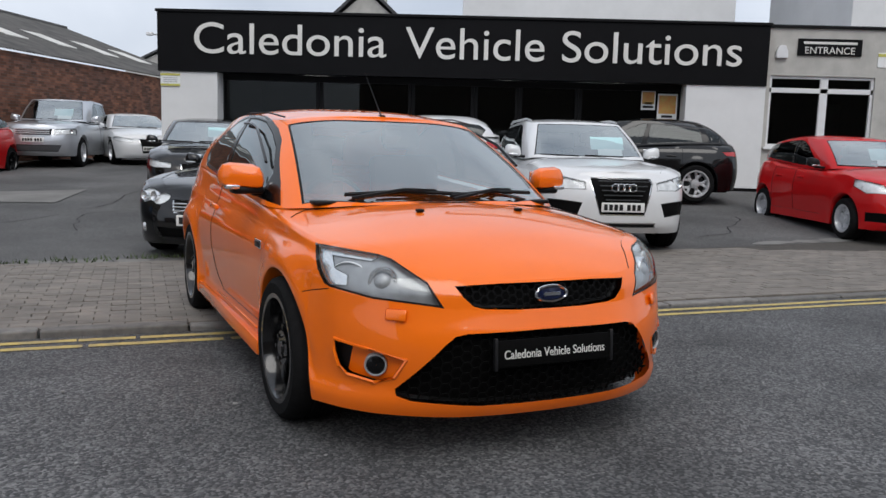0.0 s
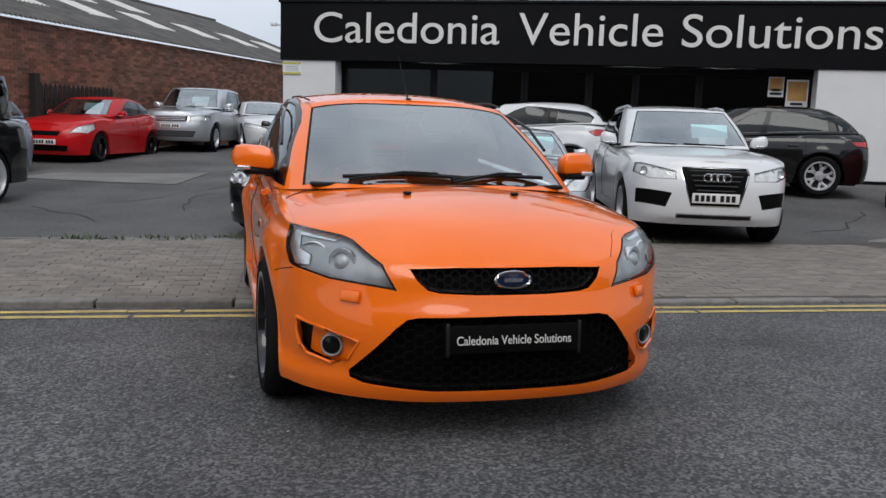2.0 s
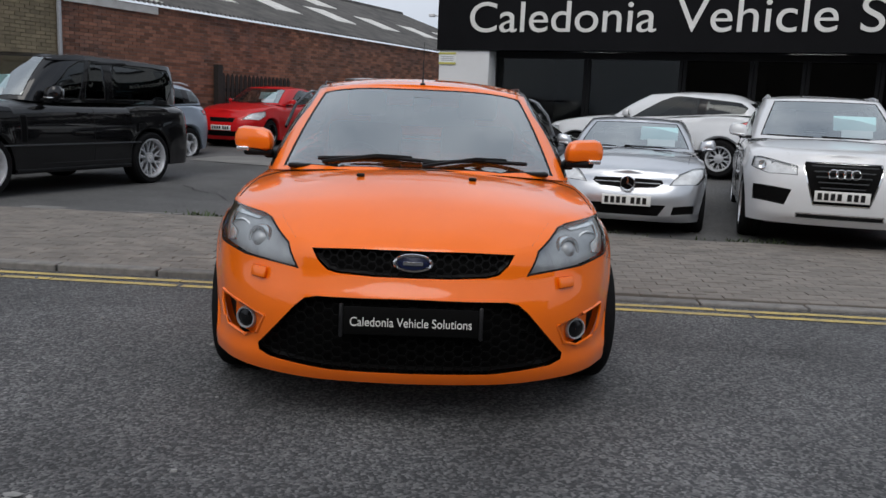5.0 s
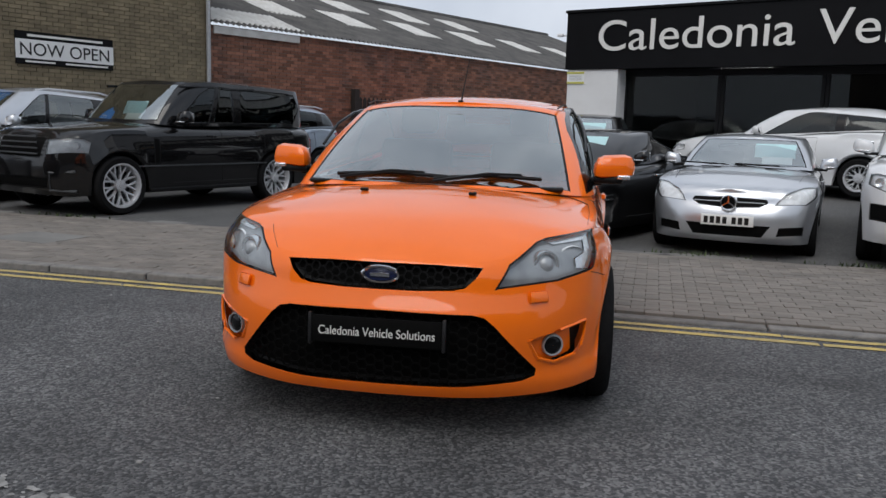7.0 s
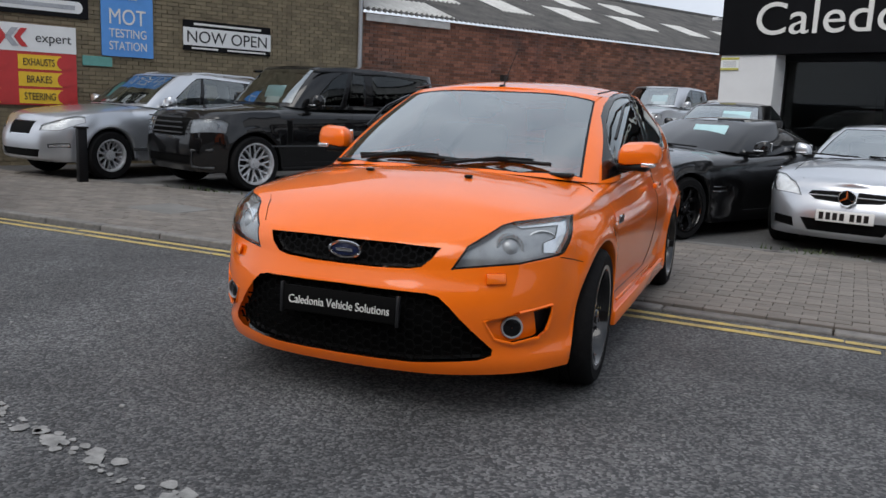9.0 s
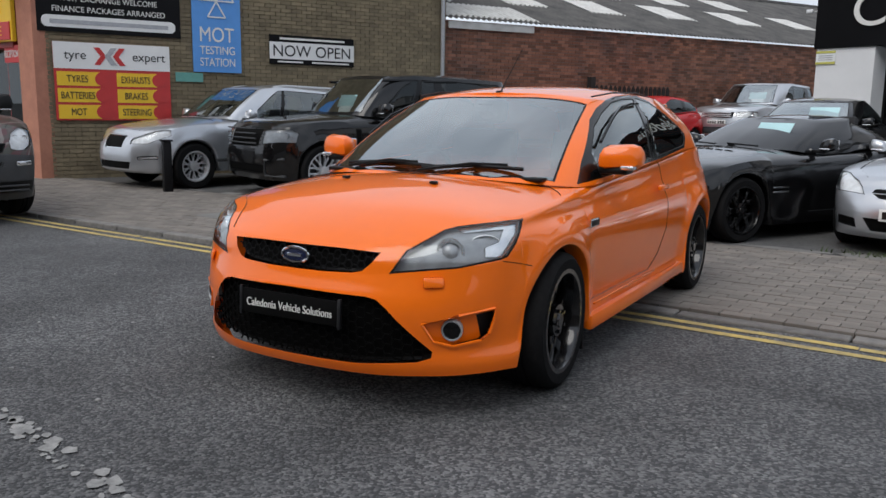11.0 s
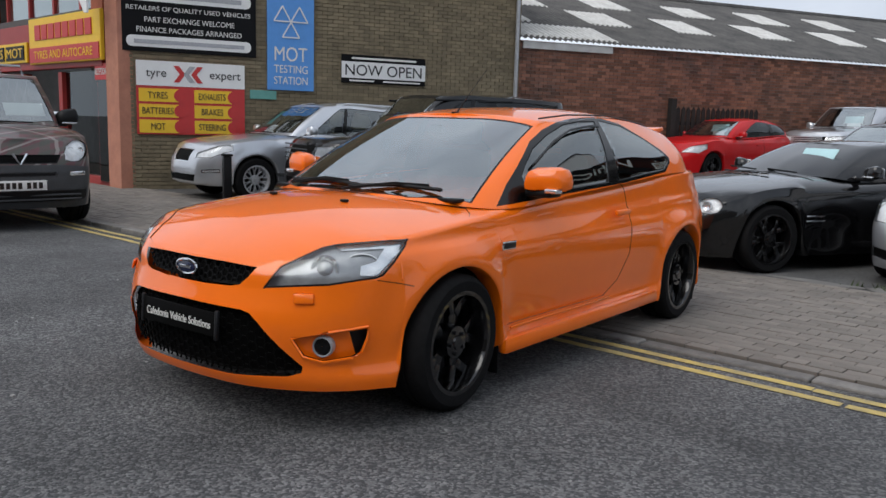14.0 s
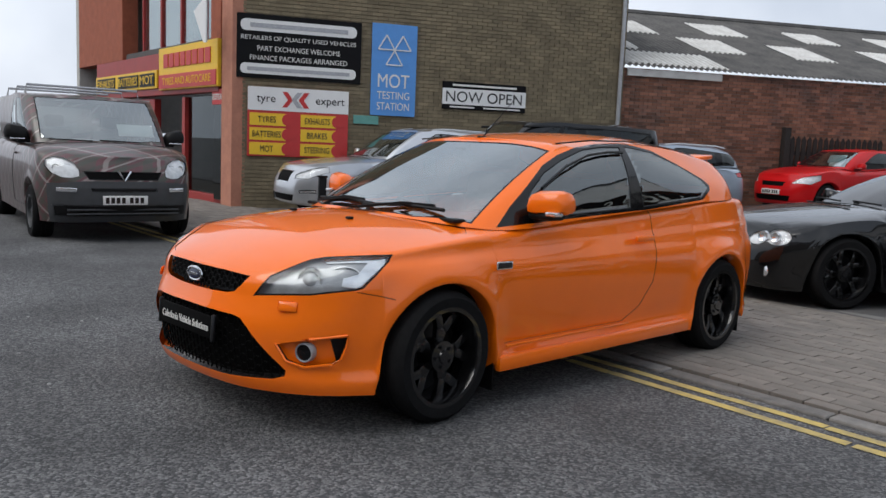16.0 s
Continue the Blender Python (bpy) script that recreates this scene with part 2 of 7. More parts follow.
def mirrored(pts):
    return [(x, -y, z) for x, y, z in pts]


def skin(P):
    """The lower body: a plan outline, drawn in by height, with the wheel arches left open; then bonnet and tail on top."""
    hw, fo, tail = P["hw"], P["fo"], -(P["wb"] + P["ro"])
    plan = P.get("plan") or [(fo, 0), (fo - 0.015, 0.36 * hw), (fo - 0.07, 0.62 * hw), (fo - 0.2, 0.83 * hw), (fo - 0.45, 0.955 * hw), (fo - 0.8, 0.985 * hw),
                             (-P["wb"] / 2, hw), (-P["wb"], 0.99 * hw), (tail + 0.42, 0.95 * hw), (tail + 0.14, 0.80 * hw), (tail + 0.03, 0.45 * hw), (tail, 0)]
    c = curve_points(plan, P.get("cols", 110))
    arch = P["arch"]
    extra = []
    for xa in (0.0, -P["wb"]):
        for k in np.linspace(-1, 1, P.get("arch_cols", 15)):
            x = xa + arch * math.sin(k * math.pi / 2)
            good = c[(c[:, 1] > 0.6 * hw)]
            good = good[np.argsort(good[:, 0])]
            extra.append((x, np.interp(x, good[:, 0], good[:, 1])))
    good = c[[not any(abs(p[0] - e[0]) < 0.02 and p[1] > 0.6 * hw for e in extra) for p in c]]
    c = np.array(sorted([tuple(p) for p in good] + extra, key=lambda p: -p[0]))
    # keep the centre points first and last
    c[0], c[-1] = (plan[0][0], 0.0), (plan[-1][0], 0.0)
    t = np.gradient(c, axis=0)
    nrm = np.stack([-t[:, 1], t[:, 0]], 1)
    nrm *= np.where((nrm[:, 1] < 0) & (c[:, 1] > 0.3 * hw), -1, 1)[:, None]
    nrm /= np.maximum(1e-9, np.linalg.norm(nrm, axis=1))[:, None]
    for i in range(len(c)):
        if c[i, 1] <= 0.3 * hw:
            nrm[i] = (1 if i < len(c) / 2 else -1, 0) if c[i, 1] < 0.01 else nrm[i] * (1 if (nrm[i, 0] > 0) == (i < len(c) / 2) else -1)
    rim, low = smooth_fn(P["rim"]), P["low"]
    front, side, rear = smooth_fn(P["front"]), smooth_fn(P["side"]), smooth_fn(P["rear"])
    rows = P.get("rows", 18)
    bm = bmesh.new()
    grid = []
    for (x, y), n in zip(c, nrm):
        wf, wr = max(0, n[0]) ** 2, max(0, -n[0]) ** 2
        ws = 1 - wf - wr
        z0 = wf * P.get("low_front", low) + wr * P.get("low_rear", low + 0.05) + ws * low
        top = rim(x)
        for xa in (0.0, -P["wb"]):
            if abs(x - xa) < arch and y > 0.6 * hw:
                z0 = max(z0, P["r"] + math.sqrt(max(0, arch ** 2 - (x - xa) ** 2)) * 0.97)
        col = []
        for k in range(rows + 1):
            v = k / rows
            z = z0 + (top - z0) * v
            ins = wf * front(z) + ws * side(z) + wr * rear(z)
            for xa in (0.0, -P["wb"]):
                dist = math.hypot(x - xa, (z - P["r"])) - arch
                if y > 0.6 * hw and z > 0.1:
                    ins -= P.get("flare", 0.0) * math.exp(-(max(0.0, dist - 0.02) / 0.07) ** 2)
            if "crease" in P:
                base, rise, deep = P["crease"]
                ins += ws * deep * min(1.0, max(0.0, (z - base + rise * x) / 0.03))
            col.append((x - n[0] * ins, max(0.0, y - n[1] * ins), z))
        grid.append(col)
    for s in (1, -1):
        vs = [[bm.verts.new((x, s * y, z)) for x, y, z in col] for col in grid]
        for a, b in zip(vs, vs[1:]):
            for k in range(rows):
                bm.faces.new((a[k], b[k], b[k + 1], a[k + 1]) if s < 0 else (b[k], a[k], a[k + 1], b[k + 1]))
        # the arches turn in
        for a, b in zip(vs, vs[1:]):
            if abs(a[0].co.y) > 0.55 * hw:
                q = [bm.verts.new((v.co.x * 0.985 if abs(v.co.y) < 0.75 * hw else v.co.x, v.co.y - s * 0.09, v.co.z)) for v in (b[0], a[0])]
                bm.faces.new((a[0], b[0], q[0], q[1]) if s > 0 else (b[0], a[0], q[1], q[0]))
    crown = smooth_fn(P["crown"])
    m = P.get("across", 14)
    rows_top = []
    for col in grid:
        x, y, z = col[-1]
        zc = max(crown(x), z)
        line = []
        for k in range(m + 1):
            q = -1 + 2 * k / m
            line.append(bm.verts.new((x, y * q, z + (zc - z) * (1 - abs(q) ** 2.2))))
        rows_top.append(line)
    for a, b in zip(rows_top, rows_top[1:]):
        for k in range(m):
            try:
                bm.faces.new((a[k], a[k + 1], b[k + 1], b[k]))
            except ValueError:
                pass
    bmesh.ops.remove_doubles(bm, verts=bm.verts[:], dist=0.0008)
    bmesh.ops.dissolve_degenerate(bm, dist=1e-5, edges=bm.edges[:])
    bmesh.ops.recalc_face_normals(bm, faces=bm.faces[:])
    top = max(bm.faces, key=lambda f: f.calc_center_median().z)
    if top.normal.z < 0:
        bmesh.ops.reverse_faces(bm, faces=bm.faces[:])
    # round the shoulder where the bonnet and tail meet the flanks
    bm.normal_update()
    ridge = set()
    for e in bm.edges:
        if len(e.link_faces) == 2 and e.calc_face_angle(0) > radians(20) and min(v.co.z for v in e.verts) > 0.5 * P["rim"][0][1]:
            ridge.update(e.verts)
    near = set(ridge)
    for v in ridge:
        near.update(e.other_vert(v) for e in v.link_edges)
    near = [v for v in near if not v.is_boundary]
    for _ in range(P.get("soften", 9)):
        bmesh.ops.smooth_vert(bm, verts=near, factor=0.5, use_axis_x=True, use_axis_y=True, use_axis_z=True)
    return bm


def cabin(P):
    """The upper body: from the belt line up to the roof's edge, and the roof."""
    base, roof = curve_points(P["cab_base"], None), curve_points(P["cab_roof"], None)
    n = P.get("cab_cols", 60)
    pick = np.linspace(0, len(base) - 1, n).round().astype(int)
    base, roof = base[pick], roof[pick]
    rows, bulge = P.get("cab_rows", 10), P.get("bulge", 0.03)
    bm = bmesh.new()
    for s in (1, -1):
        vs = []
        for b, r in zip(base, roof):
            col = []
            out = np.array([b[0] - 0.5 * (base[0][0] + base[-1][0]), b[1] * 2.2])
            out /= max(1e-6, np.linalg.norm(out))
            for k in range(rows + 1):
                v = k / rows
                p = b + (r - b) * v
                g = bulge * math.sin(math.pi * min(1, v * 1.0)) + 0.0
                col.append(bm.verts.new((p[0] + out[0] * g, s * max(0, p[1] + out[1] * g * (1 if b[1] > 0.02 else 0)), p[2] + 0.35 * g)))
            vs.append(col)
        for a, b in zip(vs, vs[1:]):
            for k in range(rows):
                try:
                    bm.faces.new((b[k], a[k], a[k + 1], b[k + 1]) if s > 0 else (a[k], b[k], b[k + 1], a[k + 1]))
                except ValueError:
                    pass
    top = smooth_fn(P["roof_line"])
    m = 12
    lines = []
    for r in roof:
        x, y, z = r
        zc = max(top(x), z)
        lines.append([bm.verts.new((x, y * (-1 + 2 * k / m), z + (zc - z) * (1 - abs(-1 + 2 * k / m) ** 2.6))) for k in range(m + 1)])
    for a, b in zip(lines, lines[1:]):
        for k in range(m):
            try:
                bm.faces.new((a[k], a[k + 1], b[k + 1], b[k]))
            except ValueError:
                pass
    bmesh.ops.remove_doubles(bm, verts=bm.verts[:], dist=0.0008)
    bmesh.ops.dissolve_degenerate(bm, dist=1e-5, edges=bm.edges[:])
    bmesh.ops.recalc_face_normals(bm, faces=bm.faces[:])
    t = max(bm.faces, key=lambda f: f.calc_center_median().z)
    if t.normal.z < 0:
        bmesh.ops.reverse_faces(bm, faces=bm.faces[:])
    return bm


WHEELS = {}


def wheel_meshes(r, rim, width, style, mat):
    """Tyre, rim and disc for one kind of wheel, facing +y, shared by the wheels of a car."""
    key = (r, rim, style, mat.name)
    if key in WHEELS:
        return WHEELS[key]
    w = width / 2
    n = 48
    tyre = lathe([(rim - 0.005, -w), (rim + 0.02, -w - 0.004), (r - 0.03, -w - 0.006), (r - 0.008, -w + 0.012), (r, -w + 0.035), (r, -0.03), (r - 0.008, -0.026), (r - 0.008, -0.018),
                  (r, -0.014), (r, 0.014), (r - 0.008, 0.018), (r - 0.008, 0.026), (r, 0.03), (r, w - 0.035), (r - 0.008, w - 0.012), (r - 0.03, w + 0.006),
                  (rim + 0.02, w + 0.004), (rim - 0.005, w), (rim - 0.012, w - 0.02), (rim - 0.012, -w + 0.02), (rim - 0.005, -w)], n)
    wheel = lathe([(rim + 0.004, w - 0.002), (rim + 0.008, w + 0.003), (rim - 0.012, w + 0.002), (rim - 0.022, w - 0.02), (rim - 0.03, -w + 0.02), (rim - 0.03, -w)], n)
    spokes, split = {"five_y": (5, 0.30), "ten": (10, 0.0), "fine": (10, 0.16), "five": (5, 0.0), "seven": (7, 0.13), "eleven": (9, 0.2), "cap": (12, 0.0)}[style]
    hub = 0.075
    dish = w - 0.028
    for i in range(spokes):
        a = 2 * math.pi * i / spokes
        arms = (-split, split) if split else (0.0,)
        for s in arms:
            wide = {"five_y": 0.046, "ten": 0.024, "fine": 0.017, "five": 0.055, "seven": 0.028, "eleven": 0.026, "cap": 0.05}[style]
            bend = 0.35 if style == "five_y" else 0.25
            pts = [(hub * 0.8, 0), (hub + (rim - hub) * 0.35, s * bend), (rim - 0.012, s)]
            for (r0, a0), (r1, a1) in zip(pts, pts[1:]):
                p0, p1 = Vector((r0 * math.cos(a + a0), 0, r0 * math.sin(a + a0))), Vector((r1 * math.cos(a + a1), 0, r1 * math.sin(a + a1)))
                d = (p1 - p0)
                b = box(d.length + 0.008, wide, 0.034, (0, 0, -0.034), 0.006)
                b.transform(Matrix.Rotation(radians(-90), 4, "X"))
                x = d.normalized()
                rot = Matrix(((x.x, 0, -x.z), (0, 1, 0), (x.z, 0, x.x))).to_4x4()
                y0 = dish - 0.016 * (1 - (r0 + r1) / 2 / rim)
                b.transform(Matrix.Translation((p0 + p1) / 2 + Vector((0, y0 - 0.03, 0))) @ rot)
                joined(wheel, b)
    joined(wheel, lathe([(0.001, dish + 0.012), (0.03, dish + 0.012), (0.034, dish + 0.004), (hub, dish), (hub + 0.008, dish - 0.05), (hub, -0.02), (0.001, -0.02)], 24))
    for i in range(5):
        a = 2 * math.pi * (i + 0.5) / 5
        b = lathe([(0.0, dish + 0.014), (0.009, dish + 0.014), (0.010, dish - 0.01)], 8)
        b.transform(Matrix.Translation((0.052 * math.cos(a), 0, 0.052 * math.sin(a))))
        joined(wheel, b)
    disc = lathe([(0.001, -0.035), (rim * 0.72, -0.035), (rim * 0.72, -0.06), (rim - 0.03, -0.062), (rim - 0.03, -0.08), (0.001, -0.08)], 32)
    made = []
    for nm, bm, mt in (("tyre", tyre, RUBBER), ("rim", wheel, mat), ("wheel", disc, DISC)):
        me = bpy.data.meshes.new(nm)
        bmesh.ops.recalc_face_normals(bm, faces=bm.faces[:])
        bm.to_mesh(me)
        bm.free()
        me.materials.append(mt)
        me.shade_smooth()
        me.set_sharp_from_angle(angle=radians(35))
        made.append(me)
    WHEELS[key] = made
    return made


def wheels(car, P, rimlabel="", steer=0.0):
    tyre, rim, disc = wheel_meshes(P["r"], P["rim_r"], P.get("tyre_w", 0.225), P["style"], P["alloy"])
    for x in (0.0, -P["wb"]):
        for s in (1, -1):
            h = new("wheel", disc)
            h.parent = car
            h.matrix_basis = pose(x, s * (P["hw"] - P.get("wheel_in", 0.13)), P["r"], 0, 0, (0 if s > 0 else 180) + (steer if x == 0 else 0)) @ Matrix.Rotation(random.uniform(0, 6), 4, "Y")
            for nm, me in (("tyre", tyre), ("rim", rim)):
                o = new(nm, me)
                o.parent = h
                if nm == "rim" and rimlabel:
                    o["label"] = rimlabel


def number_plate(car, x, z, y=0, wide=0.52, tilt=0, yaw=0, bars=True, rear=False):
    b = box(0.012, wide, 0.111, (0, 0, -0.055), 0.004)
    m = pose(x, y, z, 0, tilt, yaw)
    p = part("number_plate", b, PLATEW, car, "white plate with plain dark bars", m=m)
    if bars:
        for k in range(7):
            part("bar", box(0.003, 0.042, 0.07, (0.0068, -0.21 + k * 0.062 + (0.03 if k > 3 else 0), -0.035)), PLATEB, p, smooth=False)
    return p


def seats(car, P, x, wheel_side=-1):
    """Dashboard, steering wheel and front and rear seats behind the glass."""
    hw = P["hw"]
    zb = P["seat_z"]
    part("dashboard", box(0.5, 1.42 * hw, 0.16, (x + 0.55, 0, zb + 0.22), 0.05), INTERIOR, car)
    for s in (1, -1):
        b = box(0.52, 0.5, 0.16, (x - 0.25, s * 0.37, zb - 0.12), 0.05)
        box(0.13, 0.48, 0.62, (0, 0, 0), 0.05, pose(x - 0.48, s * 0.37, zb, 0, -14), b)
        box(0.09, 0.26, 0.17, (0, 0, 0), 0.04, pose(x - 0.66, s * 0.37, zb + 0.64, 0, -10), b)
        part("seat", b, INTERIOR, car)
    ring = lathe([(0.17 + 0.014 * math.cos(a), 0.014 * math.sin(a)) for a in np.linspace(0, 2 * math.pi, 9)], 24, "x")
    box(0.02, 0.3, 0.03, (0, 0, -0.015), bm=ring)
    ring.transform(pose(x + 0.22, wheel_side * 0.36, zb + 0.33, 0, -25))
    part("steering_wheel", ring, SEAL, car)
    part("parcel_shelf", box(0.5, 1.3 * hw, 0.45, (x - 1.25, 0, zb - 0.05), 0.06), INTERIOR, car)


def mirror(car, P, x, z, mat, foot=0.10, size=1.0):
    for s in (1, -1):
        b = box(0.13 * size, 0.21 * size, 0.135 * size, (0, 0, 0), 0.045 * size, taper=0.8)
        for v in b.verts:
            v.co.x -= 0.03 * abs(v.co.y) / 0.1
            v.co.z += 0.02 * s * v.co.y / 0.1
        y = s * (P["hw"] + foot - 0.05)
        o = part("door_mirror", b, mat, car, m=pose(x, y, z, 0, 0, 0))
        part("mirror_glass", box(0.006, 0.17 * size, 0.10 * size, (-0.075 * size, 0, 0.02), 0.003), CHROME, o, "mirror glass")
        part("mirror_foot", box(0.07, 0.16, 0.035, (0.0, -s * 0.09, -0.02), 0.012), SEAL, o, "black mirror foot")
        part("repeater", box(0.03, 0.12 * size, 0.016, (0.05, 0, 0.02), 0.006), LAMPIN, o, "clear strip lamp under the mirror")


def cards(car, x, y, z, tilt, blue=True):
    m = pose(x, y, z, 0, tilt, 0)
    part("price_card", box(0.006, 0.46, 0.20, (0, 0, 0.09), 0.002), CYANCARD if blue else WHITECARD, car, "pale price card behind the windscreen", m=m)
    if blue:
        part("price_sheet", box(0.006, 0.34, 0.10, (0.004, 0.03, 0), 0.002), WHITECARD, car, "white sheet under the price card", m=m)


# ---------------------------------------------------------------- the ground: road, pavement, forecourt
KA = radians(21.8)
KO, KS, KN = Vector((-0.02, 6.06, 0)), Vector((math.cos(KA), math.sin(KA), 0)), Vector((-math.sin(KA), math.cos(KA), 0))
PAVE = 3.2


def kerb_point(s, d, z=0.0):
    p = KO + KS * s + KN * d
    return Vector((p.x, p.y, z))


def ground_z(s, d):
    if d <= 0:
        return -0.045 * min(1.0, max(0.0, (d + 1.6) / 1.6))
    p = kerb_point(s, d)
    fall = 0.055 - 0.016 * min(1.0, max(0.0, (-5.0 - p.x) / 3.0))
    return -0.05 + min(0.45, max(0.0, p.y - 10.5) * fall)


def asphalt(name, base, second, stone, grain, stain):
    m = material(name, base, 0.85, 0, 0, second=second, scale=0.55, detail=8)
    n, l = m.node_tree.nodes, m.node_tree.links
    p = n["Principled BSDF"]
    co = n.new("ShaderNodeTexCoord")
    v = n.new("ShaderNodeTexVoronoi")
    v.inputs["Scale"].default_value = grain
    l.new(co.outputs["Object"], v.inputs["Vector"])
    pick = n.new("ShaderNodeMapRange")
    pick.inputs[1].default_value, pick.inputs[2].default_value = 0.35, 0.95
    bw = n.new("ShaderNodeRGBToBW")
    l.new(v.outputs["Color"], bw.inputs[0])
    l.new(bw.outputs[0], pick.inputs[0])
    mix = n.new("ShaderNodeMixRGB")
    old = p.inputs["Base Color"].links[0].from_socket
    l.new(pick.outputs[0], mix.inputs[0])
    l.new(old, mix.inputs[1])
    mix.inputs[2].default_value = (*stone, 1)
    t = n.new("ShaderNodeTexNoise")
    t.inputs["Scale"].default_value = stain
    t.inputs["Detail"].default_value = 7
    l.new(co.outputs["Object"], t.inputs["Vector"])
    mr = n.new("ShaderNodeMapRange")
    mr.inputs[1].default_value, mr.inputs[2].default_value, mr.inputs[3].default_value, mr.inputs[4].default_value = 0.35, 0.65, 0.62, 1.22
    l.new(t.outputs["Fac"], mr.inputs[0])
    sc = n.new("ShaderNodeVectorMath")
    sc.operation = "SCALE"
    l.new(mix.outputs[0], sc.inputs[0])
    l.new(mr.outputs[0], sc.inputs["Scale"])
    l.new(sc.outputs[0], p.inputs["Base Color"])
    b = n.new("ShaderNodeBump")
    b.inputs["Strength"].default_value, b.inputs["Distance"].default_value = 0.7, 0.006
    l.new(v.outputs["Distance"], b.inputs["Height"])
    b.invert = True
    l.new(b.outputs[0], p.inputs["Normal"])
    return m


ROAD = asphalt("road_asphalt", (0.030, 0.031, 0.033), (0.045, 0.046, 0.049), (0.172, 0.171, 0.172), 82, 0.9)
LOT = asphalt("forecourt_asphalt", (0.085, 0.083, 0.082), (0.055, 0.055, 0.056), (0.13, 0.128, 0.125), 60, 0.45)
BED = material("sand_bed", (0.075, 0.068, 0.06), 0.95, vary=0.4, scale=14, bump=0.3)
PAVER = material("grey_block_paver", (0.20, 0.178, 0.155), 0.85, second=(0.135, 0.122, 0.11), scale=3, single=0.16, bump=0.3, bump_scale=90)
PAVERS = material("grey_block_paving", (0.20, 0.178, 0.155), 0.85, second=(0.135, 0.122, 0.11), scale=3, island=0.16, bump=0.3, bump_scale=90)
KERB = material("granite_kerb", (0.20, 0.19, 0.175), 0.8, second=(0.11, 0.105, 0.10), scale=9, single=0.25, bump=0.3, bump_scale=70)
YELLOW = material("worn_yellow_line", (0.58, 0.43, 0.12), 0.8, second=(0.28, 0.23, 0.12), scale=9, detail=9, bump=0.2)
WHITELINE = material("worn_white_line", (0.33, 0.327, 0.315), 0.8, second=(0.15, 0.15, 0.147), scale=14, bump=0.2)
IRON = material("cast_iron", (0.10, 0.095, 0.09), 0.6, 0.4, vary=0.4, scale=20, bump=0.3)
CONCRETE = material("pale_concrete", (0.20, 0.195, 0.185), 0.9, second=(0.13, 0.127, 0.12), scale=1.5, detail=8, bump=0.2, bump_scale=60)

ss = [-600, -200, -80, -45] + [k * 1.5 for k in range(-20, 21)] + [45, 80, 200, 600]
dd = [-600, -200, -60, -25, -12, -6, -3, -1.6, -1.2, -0.8, -0.4, 0, 0.002, 1.0, 2.0, PAVE] + [PAVE + 0.75 * k for k in range(1, 22)] + [24, 40, 80, 200, 600]
bm = bmesh.new()
gv = [[bm.verts.new(kerb_point(s, d, ground_z(s, d) - (0.02 if 0 < d < PAVE else 0))) for d in dd] for s in ss]
for i in range(len(ss) - 1):
    for j in range(len(dd) - 1):
        f = bm.faces.new((gv[i][j], gv[i + 1][j], gv[i + 1][j + 1], gv[i][j + 1]))
        f.material_index = 0 if dd[j + 1] <= 0 else (1 if dd[j + 1] <= PAVE else 2)
ground = part("ground", bm, [ROAD, BED, LOT])
tagged(ground, "grey worn asphalt road and patched forecourt", "ground", kind="structure")

# double yellow lines beside the kerb, worn through in places
for k, d0 in enumerate((-0.30, -0.13)):
    bm = bmesh.new()
    random.seed(5 + k)
    s = -16.0
    while s < 14:
        n = random.uniform(0.25, 0.9)
        w0, w1 = random.uniform(-0.008, 0.008), random.uniform(-0.008, 0.008)
        q = [(s, d0 - 0.04 + w0), (s + n, d0 - 0.04 + w1), (s + n, d0 + 0.035 + w1), (s, d0 + 0.035 + w0)]
        bm.faces.new([bm.verts.new(kerb_point(a, b, ground_z(a, b) + 0.0045)) for a, b in q])
        s += n + (random.uniform(0.01, 0.05) if random.random() < 0.3 else 0)
    tagged(part("yellow_line", bm, YELLOW, smooth=False), "faded yellow no-parking line on the asphalt", "road marking", "double yellow lines", "structure")

# broken white centre line, in crumbled patches
random.seed(11)
bm = bmesh.new()
for j in range(190):
    k = random.uniform(0, 46)
    p = Vector((-1.5 + 0.055 * k, 1.92 + 0.012 * k + random.uniform(-0.05, 0.05), 0))
    if random.random() < 0.25:
        continue
    n = random.randint(6, 9)
    r = random.choice((0.008, 0.012, 0.016, 0.022, 0.034))
    bm.faces.new([bm.verts.new((p.x + r * random.uniform(0.6, 1.2) * math.cos(2 * math.pi * i / n) * 1.3, p.y + r * random.uniform(0.5, 1.2) * math.sin(2 * math.pi * i / n), 0.0045 + 0.0001 * (j % 40))) for i in range(n)])
tagged(part("white_line", bm, WHITELINE, smooth=False), "crumbling white centre line paint on the road", "road marking", kind="structure")

# small pale chips lying in the road
bm = bmesh.new()
random.seed(3)
for k in range(60):
    x, y = random.uniform(-3, 4), random.uniform(1.2, 4.6)
    r = random.uniform(0.004, 0.011)
    box(r * 2, r * 1.4, r * 0.7, (x, y, -0.001), bm=bm, rot=Matrix.Rotation(random.uniform(0, 3), 4, "Z"))
tagged(part("road_chippings", bm, WHITELINE, smooth=False), "small pale stone chips scattered on the road", "gravel", kind="stuff")

# kerb stones: upright beside the bay, dropped where cars cross
pavement = thing("pavement", Matrix.Identity(4), "grey block-paved pavement with a granite kerb", "pavement", kind="structure")
stone = {}


def kerb_mesh(n):
    if n not in stone:
        b = box(n - 0.012, 0.125, 0.16, (0, 0, -0.16), 0.012)
        me = bpy.data.meshes.new("kerb_stone")
        b.to_mesh(me)
        b.free()
        me.materials.append(KERB)
        stone[n] = me
    return stone[n]


